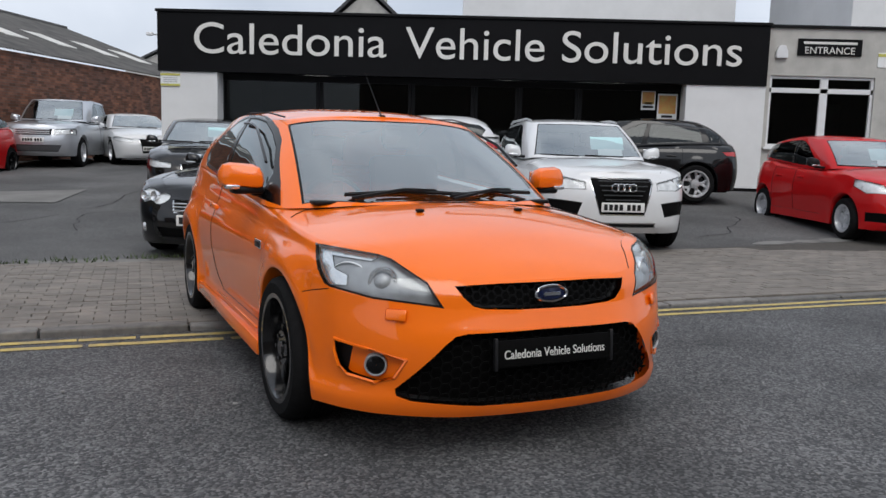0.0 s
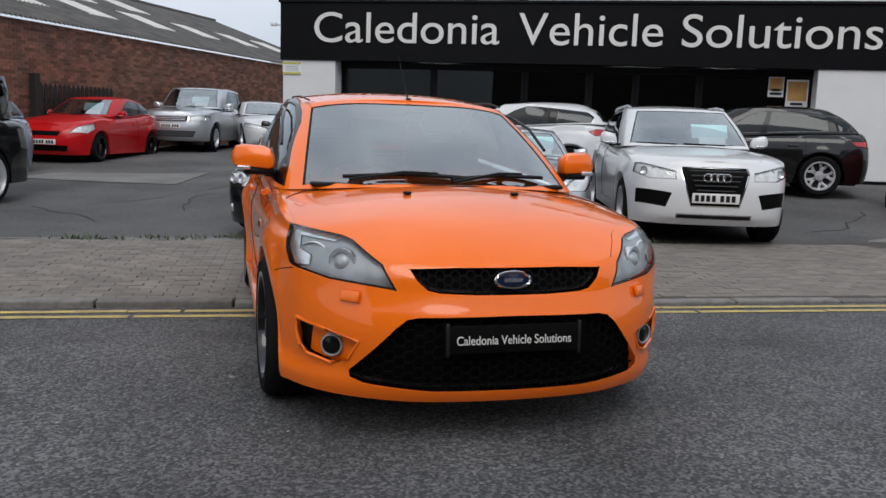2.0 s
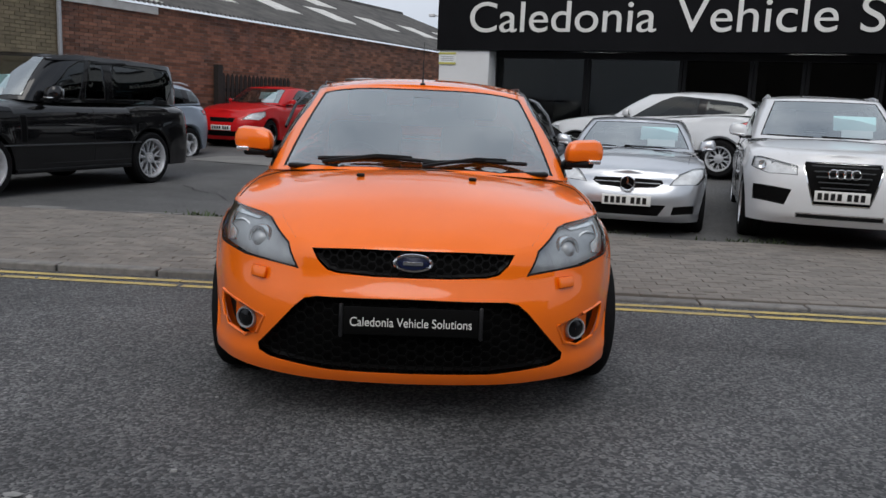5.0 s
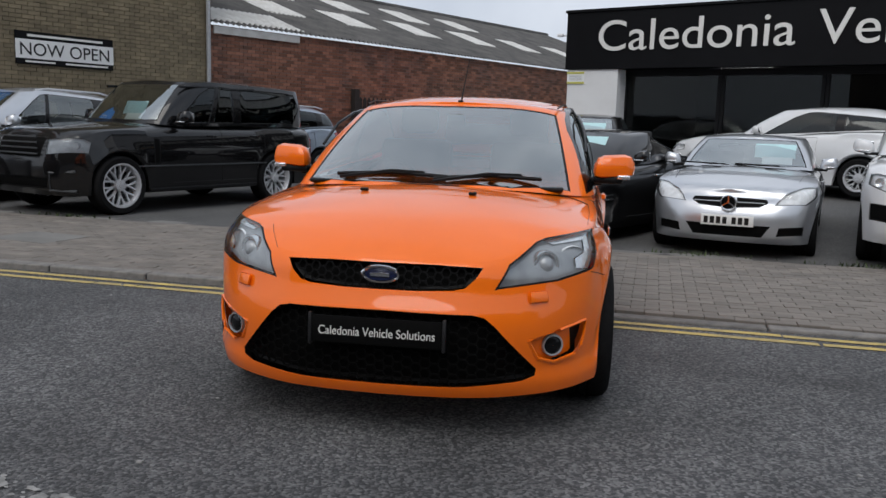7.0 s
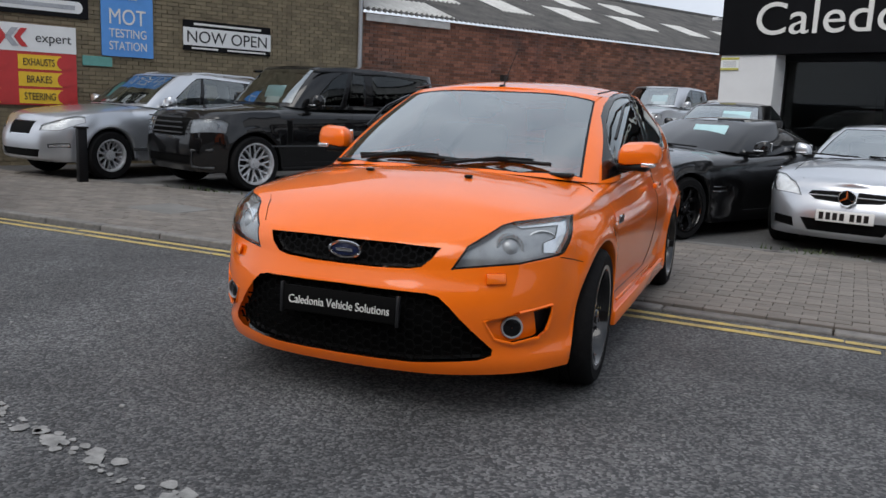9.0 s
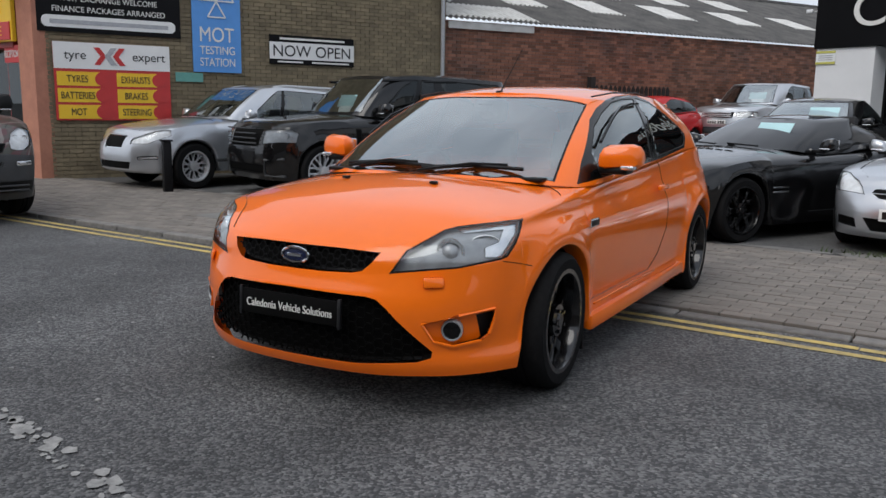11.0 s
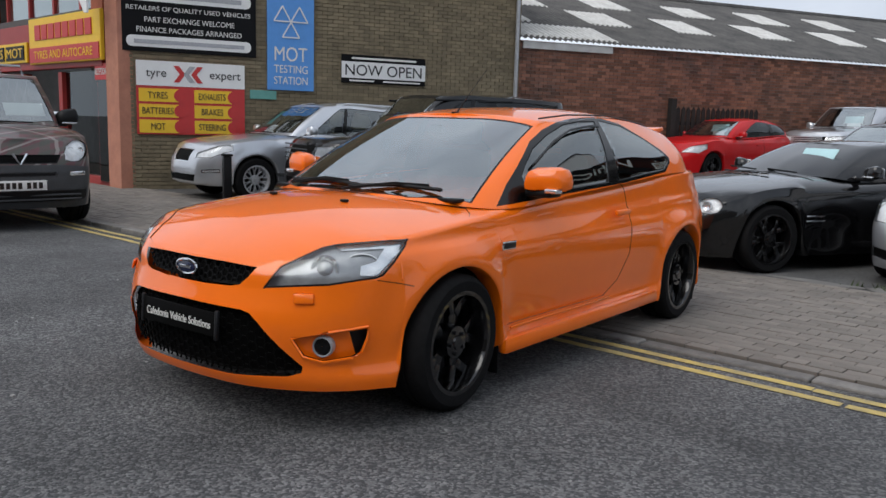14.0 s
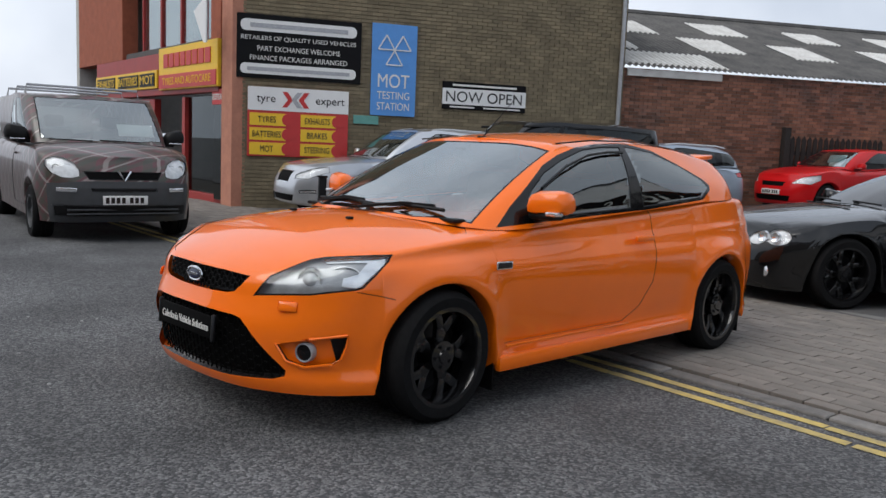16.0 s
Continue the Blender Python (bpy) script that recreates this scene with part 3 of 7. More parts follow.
random.seed(8)
s = -15.0
while s < 14.0:
    n = random.choice((0.75, 0.9, 0.9, 1.05))
    mid = s + n / 2
    up = 0.05 if mid < -2.0 else (0.05 - 0.03 * min(1, (mid + 2.0) / 1.2) if mid < 6 else 0.03)
    o = new("kerb_stone", kerb_mesh(n))
    o.parent = pavement
    p = kerb_point(mid, 0.063, -0.045 + up + random.uniform(-0.004, 0.004))
    o.matrix_basis = Matrix.Translation(p) @ Matrix.Rotation(KA + random.uniform(-0.006, 0.006), 4, "Z")
    s += n


# ---------------------------------------------------------------- lettering
def words(text, wide, high, at, facing, mat, parent, depth=0.01, name="lettering"):
    """Letters stretched to a given width and height, centred at a place; facing is the turn of the wall about z."""
    cu = bpy.data.curves.new("t", "FONT")
    cu.body = text
    cu.extrude = depth / 2
    ob = bpy.data.objects.new("t", cu)
    scene.collection.objects.link(ob)
    me = bpy.data.meshes.new_from_object(ob.evaluated_get(bpy.context.evaluated_depsgraph_get()))
    bpy.data.objects.remove(ob)
    bpy.data.curves.remove(cu)
    bm = bmesh.new()
    bm.from_mesh(me)
    bpy.data.meshes.remove(me)
    xs, ys = [v.co.x for v in bm.verts], [v.co.y for v in bm.verts]
    x0, x1, y0, y1 = min(xs), max(xs), min(ys), max(ys)
    for v in bm.verts:
        v.co = Vector(((v.co.x - (x0 + x1) / 2) / (x1 - x0) * wide, (v.co.y - (y0 + y1) / 2) / (y1 - y0) * high, v.co.z))
    bm.transform(Matrix.Translation(at) @ Matrix.Rotation(facing, 4, "Z") @ Matrix.Rotation(radians(90), 4, "X"))
    return part(name, bm, mat, parent, smooth=False)


# ---------------------------------------------------------------- showroom
FY = 17.8
FX0, FX1, FZ0, FZ1, GZ = -6.52, 6.25, 2.55, 3.83, 0.30
SIGNBLACK = material("black_fascia_panel", (0.006, 0.006, 0.007), 0.4, vary=0.25, scale=2, spec=0.12)
SIGNWHITE = material("white_sign_letter", (0.72, 0.71, 0.68), 0.5, vary=0.06)
RENDER = material("white_painted_render", (0.74, 0.745, 0.75), 0.8, vary=0.1, scale=1.2, bump=0.15, bump_scale=60)
GREYRENDER = material("pale_roughcast", (0.50, 0.49, 0.46), 0.9, vary=0.22, scale=2.5, bump=0.5, bump_scale=45)
FRAMEW = material("white_window_frame", (0.72, 0.73, 0.74), 0.4, vary=0.06)
FRAMEB = material("black_shop_frame", (0.007, 0.007, 0.008), 0.45, vary=0.2, spec=0.15)
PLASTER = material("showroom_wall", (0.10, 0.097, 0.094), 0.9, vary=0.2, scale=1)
FLOORT = material("showroom_floor", (0.16, 0.155, 0.15), 0.4, vary=0.2, scale=2)
LIGHTBAR = material("ceiling_tube", (0.9, 0.9, 0.9), 0.4, emit=(1, 0.98, 0.93, 1.6))
SLATE = material("slate_roof", (0.06, 0.062, 0.068), 0.7, vary=0.3, scale=4, bump=0.3)

showroom = thing("showroom", Matrix.Identity(4), "low showroom with white rendered piers and black fascia", "shop", kind="structure")
part("pier", box(1.21, 0.6, FZ0 - GZ - 0.12, (-5.865, FY + 0.34, GZ + 0.12), 0.008), RENDER, showroom, "white rendered pier", smooth=False)
part("pier", box(1.64, 0.6, FZ0 - GZ - 0.12, (5.43, FY + 0.34, GZ + 0.12), 0.008), RENDER, showroom, "white rendered pier", smooth=False)
for x, w in ((-5.865, 1.19), (5.43, 1.62)):
    part("plinth", box(w, 0.56, 0.32, (x, FY + 0.34, GZ - 0.2), 0.006), FRAMEB, showroom, "black painted plinth", smooth=False)
part("side_wall", box(0.2, 12, 3.4, (-6.35, FY + 6.75, GZ), 0), RENDER, showroom, smooth=False)
part("side_wall", box(0.2, 12, 3.4, (6.1, FY + 6.75, GZ), 0), RENDER, showroom, smooth=False)
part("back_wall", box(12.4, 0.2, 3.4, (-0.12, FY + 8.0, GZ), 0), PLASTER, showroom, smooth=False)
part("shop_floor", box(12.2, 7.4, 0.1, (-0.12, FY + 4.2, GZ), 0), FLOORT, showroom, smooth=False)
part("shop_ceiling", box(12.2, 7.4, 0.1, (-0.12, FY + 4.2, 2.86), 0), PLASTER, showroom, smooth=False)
part("flat_roof", box(12.9, 12.6, 0.12, (-0.13, FY + 6.6, 3.66), 0.01), SLATE, showroom, smooth=False)
for x0 in (-3.6, 1.2, 3.4):
    part("tube_lamp", box(1.2, 0.1, 0.05, (x0, FY + 3.6, 2.79), 0.01), LIGHTBAR, showroom, "lit ceiling tube", smooth=False)
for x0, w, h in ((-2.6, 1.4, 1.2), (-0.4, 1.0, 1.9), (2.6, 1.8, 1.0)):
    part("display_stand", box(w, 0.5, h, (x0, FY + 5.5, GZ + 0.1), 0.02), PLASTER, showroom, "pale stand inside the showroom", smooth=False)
# glazing between the piers
for i, (a, b) in enumerate(((-5.26, -3.2), (-3.12, -1.2), (-1.12, 0.16), (0.24, 1.12), (1.2, 2.4), (2.48, 4.61))):
    w = part("shop_window", box(b - a - 0.06, 0.012, 2.0, ((a + b) / 2, FY + 0.52, GZ + 0.18), 0), SHOPGLASS, showroom, smooth=False)
    for x in (a, b):
        part("frame", box(0.07, 0.09, 2.25, (x, FY + 0.52, GZ), 0.006), FRAMEB, w, smooth=False)
    part("sill", box(b - a, 0.12, 0.2, ((a + b) / 2, FY + 0.52, GZ - 0.02), 0.006), FRAMEB, w, smooth=False)
part("door_handle", tube([(1.0, FY + 0.44, 1.0), (1.0, FY + 0.44, 1.6)], 0.015), CHROME, showroom, "steel pull handle")
part("transom", box(9.9, 0.1, 0.14, (-0.32, FY + 0.5, 2.42), 0.006), FRAMEB, showroom, smooth=False)

fascia = thing("fascia_sign", Matrix.Identity(4), "long black fascia sign with raised white lettering", "sign")
part("panel", box(FX1 - FX0, 0.32, FZ1 - FZ0 - 0.06, ((FX0 + FX1) / 2, FY + 0.16, FZ0), 0.01), SIGNBLACK, fascia, smooth=False)
part("coping", box(FX1 - FX0 + 0.06, 0.40, 0.06, ((FX0 + FX1) / 2, FY + 0.16, FZ1 - 0.06), 0.01), FRAMEB, fascia, smooth=False)
words("Caledonia", 4.05, 0.64, (-3.70, FY - 0.012, 3.25), 0, SIGNWHITE, fascia, 0.03)
words("Vehicle", 2.9, 0.64, (0.17, FY - 0.012, 3.25), 0, SIGNWHITE, fascia, 0.03)
words("Solutions", 3.7, 0.64, (3.84, FY - 0.012, 3.25), 0, SIGNWHITE, fascia, 0.03)

NOTICEY = material("yellow_notice", (0.55, 0.52, 0.12), 0.6, vary=0.1)
notice = thing("notice", Matrix.Identity(4), "small white notice with yellow edges on the pier", "notice")
part("board", box(0.42, 0.012, 0.26, (-6.26, FY + 0.03, 2.24), 0.002), WHITECARD, notice, smooth=False)
for z in (2.24, 2.455):
    part("edge", box(0.42, 0.006, 0.045, (-6.26, FY + 0.02, z), 0), NOTICEY, notice, smooth=False)
bb = bmesh.new()
for k in range(3):
    box(0.3, 0.004, 0.012, (-6.26, FY + 0.021, 2.32 + 0.04 * k), bm=bb)
part("bar", bb, LAMPGREY, notice, smooth=False)
POSTER = material("orange_poster", (0.62, 0.22, 0.06), 0.5, second=(0.55, 0.42, 0.12), scale=7)
for x, z, w, h in ((3.93, 2.02, 0.30, 0.40), (4.34, 1.75, 0.42, 0.62)):
    p = thing("poster", Matrix.Identity(4), "orange and white poster inside the showroom glass", "poster", "posters in the window")
    part("sheet", box(w, 0.006, h, (x, FY + 0.49, z), 0), WHITECARD, p, smooth=False)
    part("picture", box(w * 0.86, 0.004, h * 0.62, (x, FY + 0.483, z + h * 0.32), 0), POSTER, p, smooth=False)
    bb = bmesh.new()
    for k in range(2):
        box(w * (0.75 - 0.2 * k), 0.004, 0.05, (x, FY + 0.483, z + 0.04 + 0.075 * k), bm=bb)
    part("bar", bb, PLATEB, p, smooth=False)
bird = thing("security_camera", Matrix.Identity(4), "small white security camera on the fascia edge", "camera")
part("bracket", tube([(FX0, FY + 0.1, 3.3), (FX0 - 0.12, FY + 0.05, 3.3)], 0.015), FRAMEW, bird)
part("body", box(0.14, 0.07, 0.07, (FX0 - 0.16, FY + 0.02, 3.27), 0.015), FRAMEW, bird)

# entrance block at the showroom's right
entrance = thing("entrance_block", Matrix.Identity(4), "pale roughcast entrance block with white framed window", "building", kind="structure")
W0, W1, Z0, Z1 = 6.36, 8.53, 1.30, 2.79
EY = FY + 0.15
for a, b, z0, z1 in ((6.26, W0, GZ - 0.1, 3.76), (W1, 14.0, GZ - 0.1, 3.76), (W0, W1, Z1, 3.76), (W0, W1, GZ - 0.1, Z0)):
    part("wall", box(b - a, 0.3, z1 - z0, ((a + b) / 2, EY + 0.15, z0), 0), GREYRENDER, entrance, smooth=False)
part("coping", box(7.9, 0.5, 0.06, (10.18, EY + 0.2, 3.76), 0.008), FRAMEB, entrance, smooth=False)
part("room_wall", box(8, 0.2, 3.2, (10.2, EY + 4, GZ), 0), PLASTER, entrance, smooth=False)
part("room_roof", box(7.9, 6, 0.1, (10.2, EY + 3.2, 3.6), 0), SLATE, entrance, smooth=False)
part("side_wall", box(0.2, 5.6, 3.4, (13.9, EY + 3, GZ), 0), GREYRENDER, entrance, smooth=False)
for i, (a, b, z0, z1) in enumerate(((W0 + 0.05, 7.44, 1.36, 2.45), (W0 + 0.05, 7.44, 2.53, 2.74), (7.58, W1 - 0.05, 1.36, 2.45), (7.58, W1 - 0.05, 2.53, 2.74))):
    w = part("window", box(b - a, 0.01, z1 - z0, ((a + b) / 2, EY + 0.1, z0), 0), SHOPGLASS, entrance, smooth=False)
for a, b, z0, z1 in ((W0, W1, 1.30, 1.37), (W0, W1, 2.44, 2.54), (W0, W1, 2.73, 2.79), (W0, W0 + 0.06, 1.37, 2.73), (7.43, 7.59, 1.37, 2.73), (W1 - 0.06, W1, 1.37, 2.73)):
    part("window_frame", box(b - a, 0.09, z1 - z0, ((a + b) / 2, EY + 0.09, z0), 0.006), FRAMEW, entrance, smooth=False)
part("window_sill", box(2.3, 0.2, 0.05, (7.45, EY + 0.02, 1.25), 0.008), FRAMEW, entrance, smooth=False)
# plain white slab: the doorway's light is put into its colour
part("lit_doorway", box(0.5, 0.05, 1.9, (8.25, EY + 1.5, GZ + 0.1), 0), FRAMEW, entrance, smooth=False)
esign = thing("entrance_sign", Matrix.Identity(4), "black entrance sign with white capital letters", "sign")
part("panel", box(1.31, 0.04, 0.34, (7.53, EY - 0.02, 3.21), 0.005), SIGNBLACK, esign, smooth=False)
words("ENTRANCE", 1.02, 0.14, (7.53, EY - 0.046, 3.315), 0, SIGNWHITE, esign, 0.006)
part("bar", box(1.1, 0.006, 0.05, (7.53, EY - 0.043, 3.44), 0), SIGNWHITE, esign, smooth=False)
alarm = thing("alarm_box", Matrix.Identity(4), "white burglar alarm box on the roughcast", "alarm box")
part("cover", prism([(-0.12, 0), (0.12, 0), (0.12, 0.14), (0.06, 0.26), (-0.06, 0.26), (-0.12, 0.14)], 0.08, Matrix.Translation((6.55, EY - 0.08, 3.14)), 0.01), FRAMEW, alarm)
n2 = thing("notice", Matrix.Identity(4), "small white and yellow notice on the roughcast", "notice")
part("board", box(0.42, 0.012, 0.3, (8.75, EY - 0.008, 3.0), 0.002), WHITECARD, n2, smooth=False)
part("edge", box(0.42, 0.006, 0.06, (8.75, EY - 0.018, 3.22), 0), NOTICEY, n2, smooth=False)

# taller white building and slated gables behind
tall = thing("white_building", Matrix.Identity(4), "tall plain white rendered building behind the showroom", "building", kind="structure")
part("wall", box(8.2, 8, 9, (3.9, 30, 0), 0.02), RENDER, tall, smooth=False)
part("roof", box(8.5, 8.4, 0.3, (3.9, 30, 9), 0.02), SLATE, tall, smooth=False)
tall2 = thing("white_building", Matrix.Identity(4), "second white rendered building behind the entrance block", "building", kind="structure")
part("wall", box(9, 6, 8, (14.2, 25, 0), 0.02), RENDER, tall2, smooth=False)
part("roof", box(9.3, 6.3, 0.3, (14.2, 25, 8), 0.02), SLATE, tall2, smooth=False)


def gabled_house(x, y, wide, deep, eaves, ridge, label):
    h = thing("house", Matrix.Identity(4), label, "house", kind="structure")
    w = wide / 2
    part("wall", prism([(-w, 0), (w, 0), (w, eaves), (0, ridge - 0.1), (-w, eaves)], deep, Matrix.Translation((x, y, 0))), GREYRENDER, h, smooth=False)
    for s in (1, -1):
        a = math.atan2(ridge - eaves, w)
        L = math.hypot(ridge - eaves, w) + 0.25
        b = box(L, deep + 0.4, 0.12, (0, 0, 0), 0.01)
        b.transform(Matrix.Translation((x + s * (w + 0.2) / 2, y + deep / 2, (eaves + ridge) / 2)) @ Matrix.Rotation(s * a, 4, "Y"))
        part("roof", b, SLATE, h, smooth=False)
    part("chimney", box(0.6, 0.6, 1.0, (x, y + deep * 0.7, ridge - 0.3), 0.02), GREYRENDER, h, smooth=False)


gabled_house(-4.4, 36, 3.2, 8, 6.0, 7.45, "slated gable behind the showroom roof")
gabled_house(-16.0, 50, 9.0, 10, 5.0, 7.2, "distant slated house beyond the shed")

# ---------------------------------------------------------------- brown brick building on the side, shed behind it
WA, WB = Vector((-12.2, 4.2, 0)), Vector((-12.35, 12.7, 0))
WU = (WB - WA).normalized()
WN = Vector((WU.y, -WU.x, 0))
WT = math.atan2(WU.y, WU.x)
BRICKB = material("brown_brick", (0.225, 0.182, 0.115), 0.9, single=0.17, second=(0.145, 0.118, 0.075), scale=5, bump=0.3, bump_scale=80)
BRICKBS = material("brown_brickwork", (0.225, 0.182, 0.115), 0.9, island=0.17, second=(0.145, 0.118, 0.075), scale=2, bump=0.3, bump_scale=80)
MORTB = material("brown_mortar", (0.165, 0.138, 0.092), 0.95, vary=0.3, scale=6, bump=0.2)
BRICKR = material("red_brick", (0.27, 0.115, 0.068), 0.9, single=0.42, second=(0.105, 0.062, 0.05), scale=3, bump=0.35, bump_scale=70)
BRICKRS = material("red_brickwork", (0.27, 0.115, 0.068), 0.9, island=0.45, second=(0.105, 0.062, 0.05), scale=1.2, bump=0.35, bump_scale=70)
MORTR = material("grey_mortar", (0.15, 0.13, 0.115), 0.95, vary=0.3, scale=6, bump=0.2)


def brick_mesh(n, mat):
    b = box(n, 0.03, 0.063, (0, 0, 0), 0)
    me = bpy.data.meshes.new("brick")
    b.to_mesh(me)
    b.free()
    me.materials.append(mat)
    return me


def brickwork(parent, origin, turn, length, z0, z1, singles, mat, mats, seed, skip=None):
    """Courses of stretchers standing 6 mm out of the mortar: those in the stretch (s0, s1, z0, z1) singly, the rest joined."""
    random.seed(seed)
    whole = brick_mesh(0.215, mat)
    verts, faces = [], []
    row, z, count = 0, z0, 0
    place = Matrix.Translation(origin) @ Matrix.Rotation(turn, 4, "Z")
    while z < z1 - 0.05:
        s = -0.1125 * (row % 2)
        while s < length:
            a, b = max(0, s + 0.005), min(length, s + 0.22)
            if b - a > 0.03 and not (skip and skip(a, z)):
                out = random.uniform(0.004, 0.009)
                one = singles[0] < a and b < singles[1] and singles[2] <= z < singles[3] and b - a > 0.2 and count < 300
                if one:
                    o = new("brick", whole)
                    o.parent = parent
                    o.matrix_basis = place @ Matrix.Translation(((a + b) / 2, -out + 0.015 , z))
                    count += 1
                else:
                    k = len(verts)
                    y = -out
                    zt = z + 0.063
                    verts += [(a, y, z), (b, y, z), (b, y, zt), (a, y, zt), (a, 0.01, z), (b, 0.01, z), (b, 0.01, zt), (a, 0.01, zt)]
                    faces += [(k, k + 1, k + 2, k + 3), (k + 3, k + 2, k + 6, k + 7), (k + 1, k, k + 4, k + 5), (k, k + 3, k + 7, k + 4), (k + 2, k + 1, k + 5, k + 6)]
            s += 0.225
        z += 0.075
        row += 1
    me = bpy.data.meshes.new("brickwork")
    me.from_pydata(verts, [], faces)
    me.materials.append(mats)
    o = new("brickwork", me)
    o.parent = parent
    o.matrix_basis = place
    o["kind"] = "stuff"
    return o


brown = thing("brown_building", Matrix.Identity(4), "tall windowless brown brick side wall", "building", kind="structure")
b = box(8.5, 6.0, 7.2, (4.25, 3.012, -0.25), 0)
b.transform(Matrix.Translation(WA) @ Matrix.Rotation(WT, 4, "Z"))
part("wall", b, MORTB, brown, smooth=False)

shed = thing("shed", Matrix.Identity(4), "long red brick shed with corrugated roof", "shed", kind="structure")
SA, SB = Vector((-12.42, 12.7, 0)), Vector((-11.0, 36.0, 0))
SU = (SB - SA).normalized()
ST = math.atan2(SU.y, SU.x)
SL = (SB - SA).length
STOP = 3.25
b = box(SL, 6.0, STOP + 0.25, (SL / 2, 3.012, -0.3), 0)
b.transform(Matrix.Translation(SA) @ Matrix.Rotation(ST, 4, "Z"))
part("wall", b, MORTR, shed, smooth=False)
TIN = material("dark_corrugated_sheet", (0.05, 0.05, 0.05), 0.8, second=(0.115, 0.11, 0.105), scale=1.6, detail=9, bump=0.4, bump_scale=25)
PALETIN = material("pale_roof_sheet", (0.62, 0.62, 0.60), 0.7, second=(0.45, 0.44, 0.42), scale=3, detail=8)
RIDGE = 5.55
RUN = 6.6


def roof_point(s, k, lift=0.0):
    """A place on the shed's roof, s along the wall and k from eaves (0) to ridge (1)."""
    p = SA + SU * s + Vector((-SU.y, SU.x, 0)) * (RUN * k - 0.12)
    return (p.x, p.y, STOP + 0.04 + (RIDGE - STOP) * k + lift)


def sheeting(s0, s1, k0, k1, lift, wave=0.15):
    n = max(2, int((s1 - s0) / wave * 6))
    bm = bmesh.new()
    rows = []
    for i in range(n + 1):
        s = s0 + (s1 - s0) * i / n
        h = 0.028 * math.sin(2 * math.pi * s / wave)
        rows.append([bm.verts.new(roof_point(s, k, lift + h)) for k in (k0, (k0 + k1) / 2, k1)])
    for a, b in zip(rows, rows[1:]):
        for k in range(2):
            bm.faces.new((a[k], b[k], b[k + 1], a[k + 1]))
    return bm


part("roof", sheeting(-0.02, SL, 0, 1, 0.0), TIN, shed, "dark weathered corrugated sheeting")
part("ridge_cap", tube([roof_point(0, 1, 0.03), roof_point(SL, 1, 0.03)], 0.09), TIN, shed)
for s0, s1, k0, k1 in ((0.1, 2.7, 0.02, 0.2), (0.0, 1.1, 0.24, 0.42), (1.5, 2.7, 0.55, 0.78), (3.0, 4.3, 0.28, 0.5), (4.5, 5.8, 0.62, 0.84), (5.6, 6.9, 0.26, 0.48), (7.6, 8.8, 0.6, 0.8),
                       (8.6, 9.9, 0.28, 0.5), (10.6, 11.8, 0.6, 0.82), (11.6, 12.8, 0.28, 0.5), (14.6, 15.9, 0.3, 0.5), (13.6, 14.8, 0.62, 0.82), (17.6, 18.8, 0.3, 0.5), (20.5, 21.7, 0.3, 0.5)):
    part("roof_panel", sheeting(s0, s1, k0, k1, 0.02), PALETIN, shed, "pale translucent roof sheet")

# painted mortar fillet under the first eaves
b = box(2.4, 0.05, 0.16, (1.3, -0.03, STOP - 0.19), 0.01)
b.transform(Matrix.Translation(SA) @ Matrix.Rotation(ST, 4, "Z"))
part("eaves_fillet", b, PALETIN, shed, "smeared pale mortar under the eaves", smooth=False)
dp = thing("downpipe", Matrix.Identity(4), "grey rainwater pipe in the corner of the walls", "pipe")
part("pipe", tube([(SA.x + 0.14, SA.y - 0.12, -0.05), (SA.x + 0.14, SA.y - 0.12, 6.8)], 0.045, 8), LAMPGREY, dp)

# palisade fence in front of the shed
fence = thing("fence", Matrix.Identity(4), "dark wooden palisade fence before the brick wall", "fence")
WOOD = material("dark_stained_wood", (0.018, 0.015, 0.013), 0.8, vary=0.4, scale=12, bump=0.2)
fence.matrix_basis = Matrix.Translation(SA + SU * 4.25 + Vector((SU.y, -SU.x, 0)) * 0.14) @ Matrix.Rotation(ST, 4, "Z")
part("gatepost", box(0.16, 0.16, 1.95, (0, -0.02, 0.14), 0.01), WOOD, fence, smooth=False)
for z in (0.55, 1.45):
    part("rail", box(2.75, 0.05, 0.09, (1.45, 0.03, z), 0.005), WOOD, fence, smooth=False)
for k in range(17):
    part("paling", prism([(-0.055, 0), (0.055, 0), (0.055, 1.62), (0, 1.70), (-0.055, 1.62)], 0.02, Matrix.Translation((0.2 + 0.155 * k, -0.016, 0.20))), WOOD, fence, smooth=False)


# ---------------------------------------------------------------- signs on the brown wall
def board(name, label, s0, s1, z0, z1, mat, thick=0.03):
    t = thing(name, Matrix.Translation(WA) @ Matrix.Rotation(WT, 4, "Z"), label, "sign")
    part("panel", box(s1 - s0, thick, z1 - z0, ((s0 + s1) / 2, -0.02 - thick / 2, z0), 0.004), mat, t, smooth=False)
    return t


def plate(t, s0, s1, z0, z1, mat, y=-0.056, name="patch", round_by=0.0, label=""):
    b = box(s1 - s0, 0.006, z1 - z0, ((s0 + s1) / 2, y, z0), 0)
    if round_by:
        b.free()
        pts = []
        for cx, cz, a0 in ((s1 - round_by, z1 - round_by, 0), (s0 + round_by, z1 - round_by, 90), (s0 + round_by, z0 + round_by, 180), (s1 - round_by, z0 + round_by, 270)):
            pts += [(cx + round_by * math.cos(radians(a0 + 15 * k)), cz + round_by * math.sin(radians(a0 + 15 * k))) for k in range(7)]
        b = prism(pts, 0.006, Matrix.Translation((0, y - 0.003, 0)))
    return part(name, b, mat, t, label, smooth=False)


